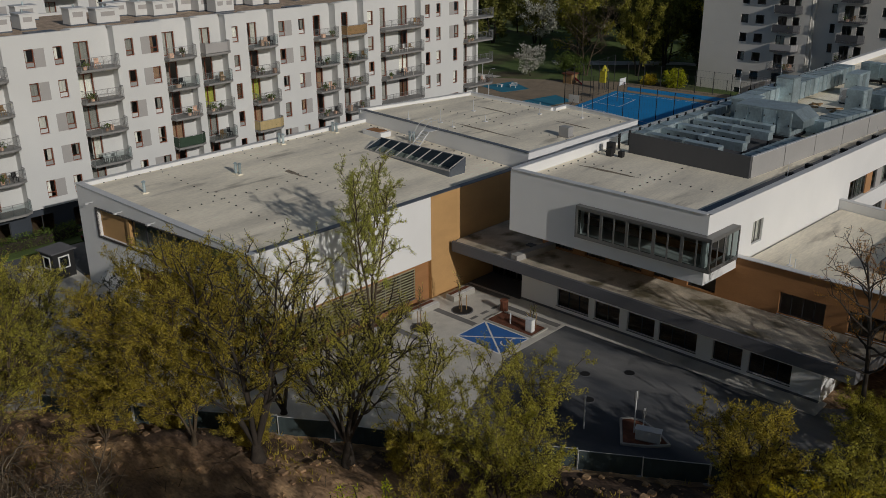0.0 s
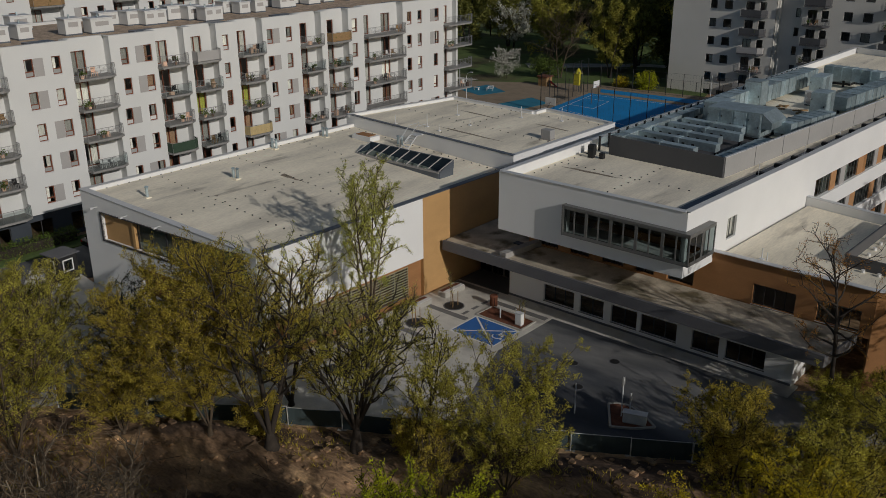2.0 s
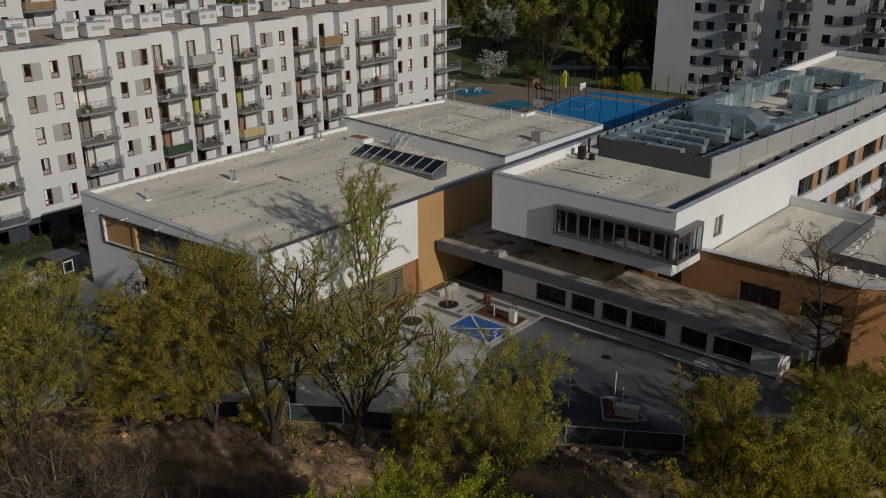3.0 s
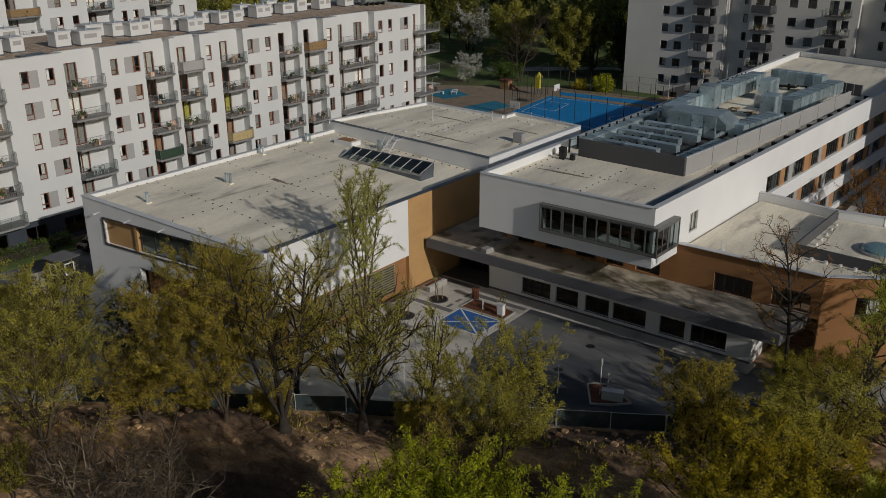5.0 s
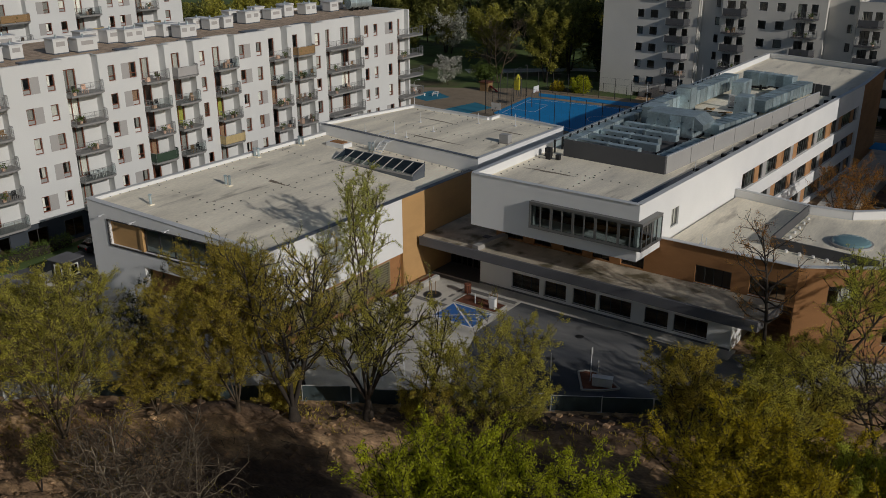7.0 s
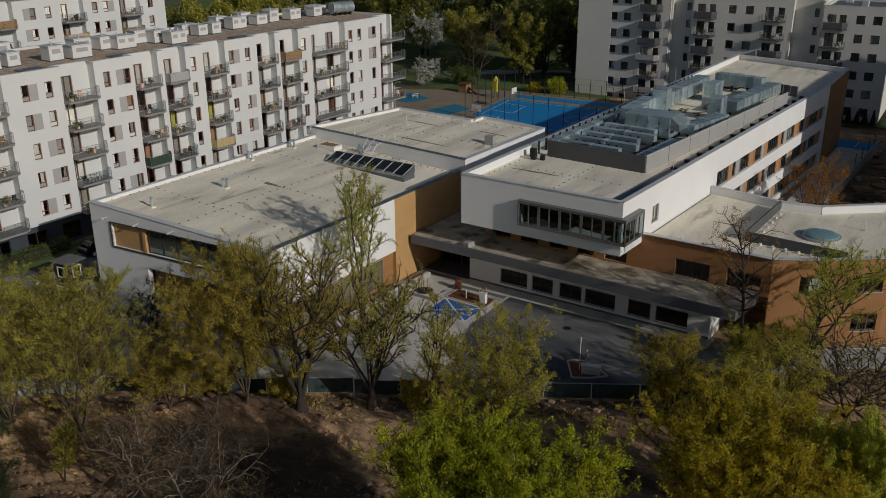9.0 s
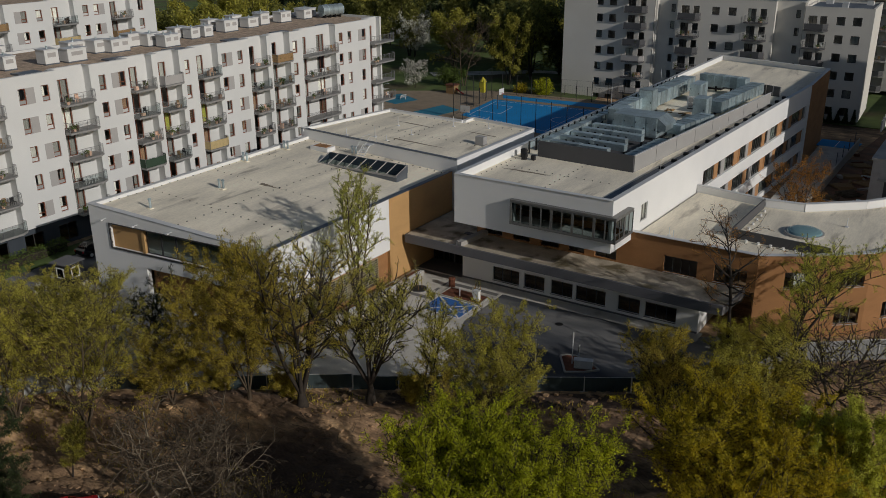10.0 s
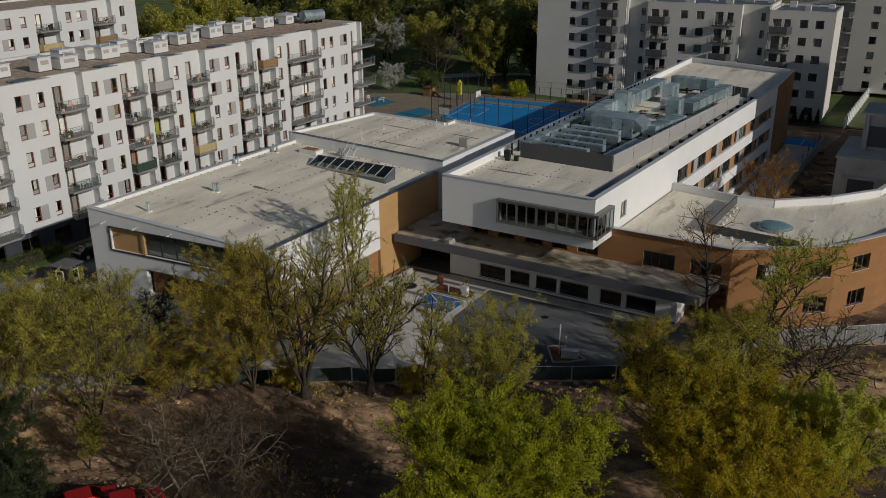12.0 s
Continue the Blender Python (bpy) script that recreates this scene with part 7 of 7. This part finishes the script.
tree("tree", 32.4, -13.4, 7.8, 3.8, 27, 9000, L_WILLOW, "loose leafing tree beside the grey site fence", M_BARK, stems=4, base=0.12, up=0.9, group=G_ROW, flare=0.45, n1=20, n2=6, fork=0.5)
tree("tree", 11.7, -22.4, 9.6, 2.6, 7, 2300, L_WILLOW, "thin forked tree with sparse green leaves", M_BARK, stems=3, base=0.25, up=1.0, group=G_ROW, flare=0.34, leaf=0.14, n1=14, n2=5, n3=3, fork=1.0, thick=1.1)
tree("tree", 16.7, -20.8, 9.4, 4.2, 8, 11000, L_WILLOW, "bushy tree with olive-green spring leaves on many stems", M_BARKL, stems=6, base=0.15, up=0.9, group=G_ROW, flare=0.5, n1=22, n2=6, n3=4, fork=0.5)
tree("tree", 14.0, -23.4, 6.0, 2.0, 9, 2000, L_OLIVE, "small bushy tree with brownish leaves", M_BARKL, stems=3, base=0.1, up=0.6, group=G_ROW)
tree("tree", 25.3, -37.4, 11.0, 5.9, 10, 62000, L_GREEN, "broad hornbeam with fresh bright green upright shoots", M_BARK, stems=7, base=0.16, up=1.35, leaf=0.16, group="near trees", flare=0.36, n1=44, n2=8, n3=5, bushy=1.0, fork=1.2)
tree("tree", 33.4, -23.6, 9.3, 4.6, 11, 34000, L_YELLOW, "round dense maple with yellow-green flowers and leaves", M_BARK, stems=6, base=0.12, up=1.0, leaf=0.16, group="near trees", flare=0.4, n1=36, n2=8, n3=5, fork=0.8)
tree("tree", 36.8, -22.8, 9.0, 3.2, 12, 16000, L_YELLOW, "round yellow-green leafing tree", M_BARK, stems=4, base=0.12, up=1.0, leaf=0.16, group="near trees", flare=0.35, n1=24, n2=7, fork=0.8)
tree("tree", 40.5, -22.6, 10.4, 3.0, 13, 36000, L_FRESH, "upright tree with fresh light green leaves", M_BARK, stems=5, base=0.1, up=1.25, leaf=0.15, group="near trees", flare=0.3, n1=28, n2=7, fork=0.8)
tree("tree", 37.6, -29.8, 9.6, 5.4, 14, 34000, L_YELLOW, "low round yellow-green leafing tree", M_BARK, stems=6, base=0.1, up=0.9, leaf=0.16, group="near trees", flare=0.45, n1=32, n2=7)
tree("tree", 26.6, -13.4, 7.8, 2.8, 15, 6000, L_OLIVE, "loose bushy tree with small green leaves", M_BARK, stems=3, base=0.2, up=0.7, group=G_ROW, flare=0.3, n1=20, fork=0.8)
tree("shrub", 25.6, -11.2, 4.4, 2.4, 16, 5000, L_WILLOW, "loose shrub with small green leaves by the fence", M_BARK, stems=4, base=0.06, up=0.6, category="shrub", group="shrubs by the fence", flare=0.45)
tree("shrub", 28.6, -1.6, 4.4, 2.8, 17, 7000, L_WILLOW, "dense green shrub before the canopy end", M_BARK, stems=4, base=0.05, up=0.6, category="shrub", group="shrubs by the fence", flare=0.45)
tree("shrub", 31.8, 1.8, 4.6, 2.4, 18, 4500, L_WILLOW, "dense green shrub by the clad wall", M_BARK, stems=4, base=0.05, up=0.6, category="shrub", group="shrubs by the fence", flare=0.45)
tree("tree", 28.0, -1.4, 13.6, 3.6, 19, 1300, L_RUST, "tall dark bare tree with few reddish buds", M_BARK, stems=1, base=0.42, up=0.5, group="bare trees", n1=18, n2=5, n3=2, thick=0.95, leaf=0.11, wob=0.2)
tree("tree", 37.0, -7.4, 8.6, 5.8, 20, 1500, L_WILLOW, "low bare tree with spreading dark limbs", M_BARK, stems=4, base=0.3, up=0.55, group="bare trees", n1=20, n2=7, n3=3, flare=0.6, thick=2.0, fork=2.0, leaf=0.12, wob=0.2)
tree("tree", 32.6, -0.6, 11.4, 4.4, 24, 8000, L_FRESH, "half-bare tree with arching limbs and fine green leaves by the fence", M_BARK, stems=3, base=0.3, up=0.7, group="bare trees", n1=20, n2=6, n3=3, flare=0.3, leaf=0.12, thick=1.3, fork=2.6, tilt=(2.2, 1.4))
G_W = "willows on the left bank"
tree("tree", -8.2, -37.2, 12.4, 5.0, 31, 10080, L_WILLOW, "tall willow with thin yellow-green leaves", M_BARKL, stems=5, fork=0.6, base=0.15, up=0.85, group="willows on the bank", n1=20, n2=7, flare=0.3)
tree("tree", -5.4, -31.6, 6.8, 4.0, 32, 8640, L_OLIVE, "bushy willow with olive leaves on the bank", M_BARKL, stems=5, fork=0.6, base=0.1, up=0.8, group="willows on the bank", n1=18, n2=7, flare=0.35)
tree("tree", -12.6, -39.8, 11.0, 4.8, 33, 9360, L_WILLOW, "willow with thin yellow-green leaves at the track", M_BARKL, stems=5, fork=0.6, base=0.12, up=0.85, group="willows on the bank", n1=18, n2=7, flare=0.3)
tree("tree", -13.0, -33.0, 9.6, 4.4, 34, 7920, L_WILLOW, "willow with thin yellow-green leaves behind the fence", M_BARKL, stems=5, fork=0.6, base=0.15, up=0.85, group="willows on the bank", n1=18, n2=7, flare=0.3)
tree("tree", -10.6, -29.4, 8.4, 3.4, 35, 2500, L_DARK, "dark thin tree with few leaves", M_BARK, stems=2, base=0.25, up=0.6, group="willows on the bank", n1=16, flare=0.25)
tree("tree", -19.5, -38.0, 9.0, 4.4, 36, 7920, L_WILLOW, "willow with thin yellow-green leaves by the lane", M_BARKL, stems=5, fork=0.6, base=0.12, up=0.85, group="willows on the bank", n1=18, n2=7, flare=0.3)
tree("tree", -21.5, -31.0, 6.8, 3.2, 37, 6500, L_WILLOW, "small willow with thin yellow-green leaves", M_BARKL, stems=3, base=0.12, up=0.55, group="willows on the bank", flare=0.3)
tree("tree", 7.0, -39.6, 7.6, 4.6, 41, 0, L_DARK, "bare twisted tree beside the dirt track", M_TWIG, stems=4, base=0.22, up=0.45, group="bare trees", twig=M_TWIGD, n1=20, n2=7, n3=4, flare=0.45, thick=1.7, bushy=1.1, wob=0.3)
tree("tree", 4.6, -40.6, 7.8, 4.2, 42, 0, L_DARK, "bare tree with crooked limbs", M_TWIG, stems=3, base=0.25, up=0.4, group="bare trees", twig=M_TWIGD, n1=18, n2=7, n3=4, flare=0.4, thick=1.7, bushy=1.1, wob=0.3)
tree("shrub", 12.4, -41.4, 5.0, 3.4, 43, 500, L_OLIVE, "bare twiggy shrub beside the dirt track", M_TWIG, stems=7, base=0.08, up=0.5, category="shrub", group="bare shrubs", twig=M_TWIGD, n1=22, n2=7, n3=5, flare=0.55, thick=1.5, wob=0.25)
tree("shrub", -3.6, -48.0, 5.4, 3.6, 44, 14000, L_DARK, "dark evergreen shrub beside the track", M_BARK, stems=4, base=0.05, up=0.5, category="shrub", group="evergreen shrubs", flare=0.45, n1=20)
tree("shrub", -8.0, -46.0, 6.4, 3.6, 45, 14000, L_DARK, "dark evergreen shrub beside the track", M_BARK, stems=4, base=0.05, up=0.5, category="shrub", group="evergreen shrubs", flare=0.45, n1=20)
tree("tree", -4.0, -41.4, 4.4, 1.3, 46, 1300, L_WILLOW, "small sapling with green leaves on bare soil", M_BARK, stems=1, base=0.3, up=0.7, n1=12)
for k, (x, y, h) in enumerate(((-4.5, -27.6, 2.6), (1.2, -25.9, 2.8), (9.8, -21.2, 2.2), (-8.6, -30.4, 3.0), (33.0, -6.0, 3.2), (30.2, -9.6, 3.6), (35.5, -19.5, 4.0))):
    tree("shrub", x, y, h, h * 0.62, 60 + k, int(1500 * h), L_OLIVE, "low scrubby shrub with small spring leaves", M_BARKL, stems=5, base=0.05, up=0.45, category="shrub", group="low scrub", n1=16, n2=5, n3=3, flare=0.5)
# saplings in the tree pits
for k, (x, y) in enumerate(((-2.6, -2.6), (-2.8, -7.1), (-2.6, -12.0), (3.5, -1.4))):
    s = tree("sapling", x, y, 3.6 if k < 3 else 2.0, 0.6, 80 + k, 45, L_POPLAR, "young staked tree with few leaves in its pit", M_BARKL, stems=1, base=0.35, up=0.9, n1=9, n2=3, n3=1, group="saplings of the forecourt", z=0.02, thick=0.8, leaf=0.1)
    for a in (0, 2.1, 4.2):
        part("stake", MB().disc(0.35 * math.cos(a), 0.35 * math.sin(a), 0, 0.035, 1.3, 6), M_WOOD, s)

# park behind: single trees near the courts, woods beyond
P = 0.5
tree("tree", -54.5, 90.0, 15.0, 6.0, 101, 0, L_DARK, "tall bare tree behind the sports court", M_BARKL, stems=2, base=0.3, up=0.6, n1=18, n2=7, n3=4, flare=0.2, z=P, group="park trees")
tree("tree", -47.0, 96.0, 15.0, 4.6, 102, 7000, L_PARK, "tree with brownish young leaves behind the court", M_BARK, stems=2, base=0.2, up=0.6, leaf=0.3, z=P, group="park trees", flare=0.2)
tree("tree", -62.0, 82.5, 6.0, 3.2, 103, 2400, L_BLOSSOM, "blossoming white cherry tree in the park", M_BARK, stems=2, base=0.2, up=0.5, leaf=0.22, z=P, group="blossoming trees", flare=0.3)
tree("tree", -86.0, 117.0, 11.5, 6.5, 104, 6000, L_BLOSSOM, "large blossoming white tree in the park", M_BARK, stems=2, base=0.2, up=0.5, leaf=0.28, z=P, group="blossoming trees", flare=0.3)
tree("tree", -80.0, 128.0, 11.5, 5.0, 105, 5000, L_BLOSSOM, "large blossoming white tree in the park", M_BARK, stems=2, base=0.2, up=0.5, leaf=0.28, z=P, group="blossoming trees", flare=0.3)
tree("shrub", -36.0, 90.2, 3.4, 2.2, 106, 5000, L_GREEN, "round bright green shrub before the apartment block", M_BARK, stems=4, base=0.05, up=0.5, leaf=0.2, z=P, category="shrub", flare=0.5, group="park shrubs")
tree("shrub", -40.6, 89.6, 2.0, 1.4, 107, 2500, L_YELLOW, "small yellow flowering shrub", M_BARK, stems=4, base=0.05, up=0.5, leaf=0.2, z=P, category="shrub", flare=0.5, group="park shrubs")
tree("shrub", -57.0, 89.0, 4.4, 3.4, 108, 5000, L_HEDGE, "green shrub in the park", M_BARK, stems=4, base=0.05, up=0.5, leaf=0.25, z=P, category="shrub", flare=0.5, group="park shrubs")
tree("tree", 24.5, 37.0, 8.6, 3.4, 109, 3600, L_RUST, "tree with rusty brown young leaves in the yard", M_BARK, stems=3, base=0.15, up=0.6, n1=18, n2=7, n3=4, flare=0.3, z=0.0, leaf=0.16)
tree("tree", 27.5, 33.0, 6.0, 2.6, 110, 2200, L_RUST, "small tree with rusty brown leaves in the yard", M_BARK, stems=3, base=0.15, up=0.6, n1=14, flare=0.3, z=0.0, leaf=0.16)
base_a = tree("tree", -52.0, 106.0, 15.0, 6.5, 111, 4200, L_WOODS, "dark green tree at the edge of the woods", M_BARK, stems=2, base=0.15, up=0.5, leaf=0.58, n1=9, n2=4, n3=1, z=P, group="trees at the edge of the woods", flare=0.2)
base_b = tree("tree", -70.0, 110.0, 13.0, 6.0, 112, 4200, L_PARK, "light green tree at the edge of the woods", M_BARK, stems=2, base=0.15, up=0.5, leaf=0.58, n1=9, n2=4, n3=1, z=P, group="trees at the edge of the woods", flare=0.25)
base_c = tree("tree", -34.0, 112.0, 14.0, 5.5, 113, 4200, L_DARK, "dark evergreen tree at the edge of the woods", M_BARK, stems=1, base=0.08, up=0.3, leaf=0.58, n1=9, n2=4, n3=1, z=P, group="trees at the edge of the woods")
rw = random.Random(9)
spots_w = [(-30, 104, base_c), (-38, 106, base_c), (-43, 112, base_c), (-26, 112, base_c), (-46, 104, base_a), (-58, 116, base_a), (-96, 112, base_a), (-66, 36, base_b), (-67, 44, base_a), (-69, 52, base_b), (-72, 62, base_a), (-90, 40, base_a), (-92, 52, base_b), (-95, 64, base_b)]
for x in (-106, -122, -140):
    for y in range(24, 116, 13):
        spots_w.append((x + rw.uniform(-5, 5), y + rw.uniform(-4, 4), rw.choice((base_a, base_b, base_b))))
for x in range(-150, -20, 13):
    for y in range(118, 250, 18):
        if x < -110 + (y - 118) * 0.2 and y < 150:
            continue
        spots_w.append((x + rw.uniform(-5, 5) - (y - 118) * 0.42, y + rw.uniform(-6, 6), rw.choice((base_a, base_b, base_c, base_a))))
for x, y, src in spots_w:
    s = rw.uniform(0.75, 1.25)
    c = copy_thing(src, pose(x, y, lie(x, y) + 0.05, 0, 0, rw.uniform(0, 360)))
    c.scale = (s, s, s * rw.uniform(0.9, 1.15))
# small cypresses before the block
for k in range(9):
    rng = np.random.default_rng(300 + k)
    h, q = rng.uniform(2.0, 2.7), rng.random((1500, 1))
    a = rng.uniform(0, 6.283, (1500, 1))
    cp = np.hstack([np.cos(a), np.sin(a)]) * 0.55 * (1 - q) * np.sqrt(rng.random((1500, 1)))
    c = empty("cypress", 11.0 + 1.3 * k, 95.4, 0.35, 0, "small dark conical cypress before the apartment block", "cypress", "cypresses before the block")
    part("trunk", MB().tube([(0, 0, 0), (0, 0, h * 0.8)], [0.06, 0.02], 5), M_BARK, c)
    part("foliage", leaf_mesh("foliage", np.hstack([cp, 0.15 + q * h]), 0.2, L_DARK, rng), None, c, kind="stuff")
# hedge by the apartment house
rng = np.random.default_rng(77)
hp = rng.uniform((-39.6, -36.0, 1.5), (-37.9, -17.0, 2.9), (7000, 3))
hedge = empty("hedge", label="clipped green hedge before the apartment house", category="hedge")
part("foliage", leaf_mesh("foliage", hp, 0.16, L_HEDGE, rng), None, hedge)
part("stem_core", MB().box(-39.2, -38.3, -35.8, -17.2, 1.3, 2.5), M_BARK, hedge)

# ---- loose ground cover on the bank ----
rng = np.random.default_rng(78)


def scatter(n, x0, x1, y0, y1, keep):
    out = []
    while len(out) < n:
        x, y = rng.uniform(x0, x1), rng.uniform(y0, y1)
        if keep(x, y):
            out.append((x, y, ground_z(x, y)))
    return out


st = MB()
for x, y, z in scatter(1900, -25, 45, -46, 4, lambda x, y: 0.6 < past_fence(x, y) < 15):
    r = 0.04 + 0.2 * rng.random() ** 3
    st.box(x - r, x + r * 0.8, y - r * 0.7, y + r, z - r * 0.4, z + r * 0.7)
tagged(part("stones", st, M_SOIL), "scattered stones and clods on the bare bank", "stones", kind="stuff")
gr = MB()
for x, y, z in scatter(2600, -25, 46, -48, 5, lambda x, y: 0.3 < past_fence(x, y) < 22 and noise.noise(Vector((x * 0.12, y * 0.12, 0))) > 0.02):
    for _ in range(3):
        a = rng.uniform(0, 6.28)
        h, w = rng.uniform(0.12, 0.4), 0.03
        dx, dy = rng.normal(0, 0.1), rng.normal(0, 0.1)
        gr.poly([(x + dx - w * math.cos(a), y + dy - w * math.sin(a), z), (x + dx + w * math.cos(a), y + dy + w * math.sin(a), z), (x + 2.2 * dx, y + 2.2 * dy, z + h)])
tagged(part("weeds", gr, L_OLIVE), "dry weeds and grass tufts on the bank", "grass", kind="stuff")
br = MB()
for x, y, z in scatter(260, -20, 40, -44, 2, lambda x, y: 0.8 < past_fence(x, y) < 14):
    a, L = rng.uniform(0, 6.28), rng.uniform(0.4, 1.8)
    br.tube([(x, y, z + 0.03), (x + L * math.cos(a), y + L * math.sin(a), z + 0.03 + rng.uniform(0, 0.35))], [0.025, 0.012], 4, False)
tagged(part("dead_branches", br, M_BARKL), "dead branches lying on the bare bank", "branches", kind="stuff")
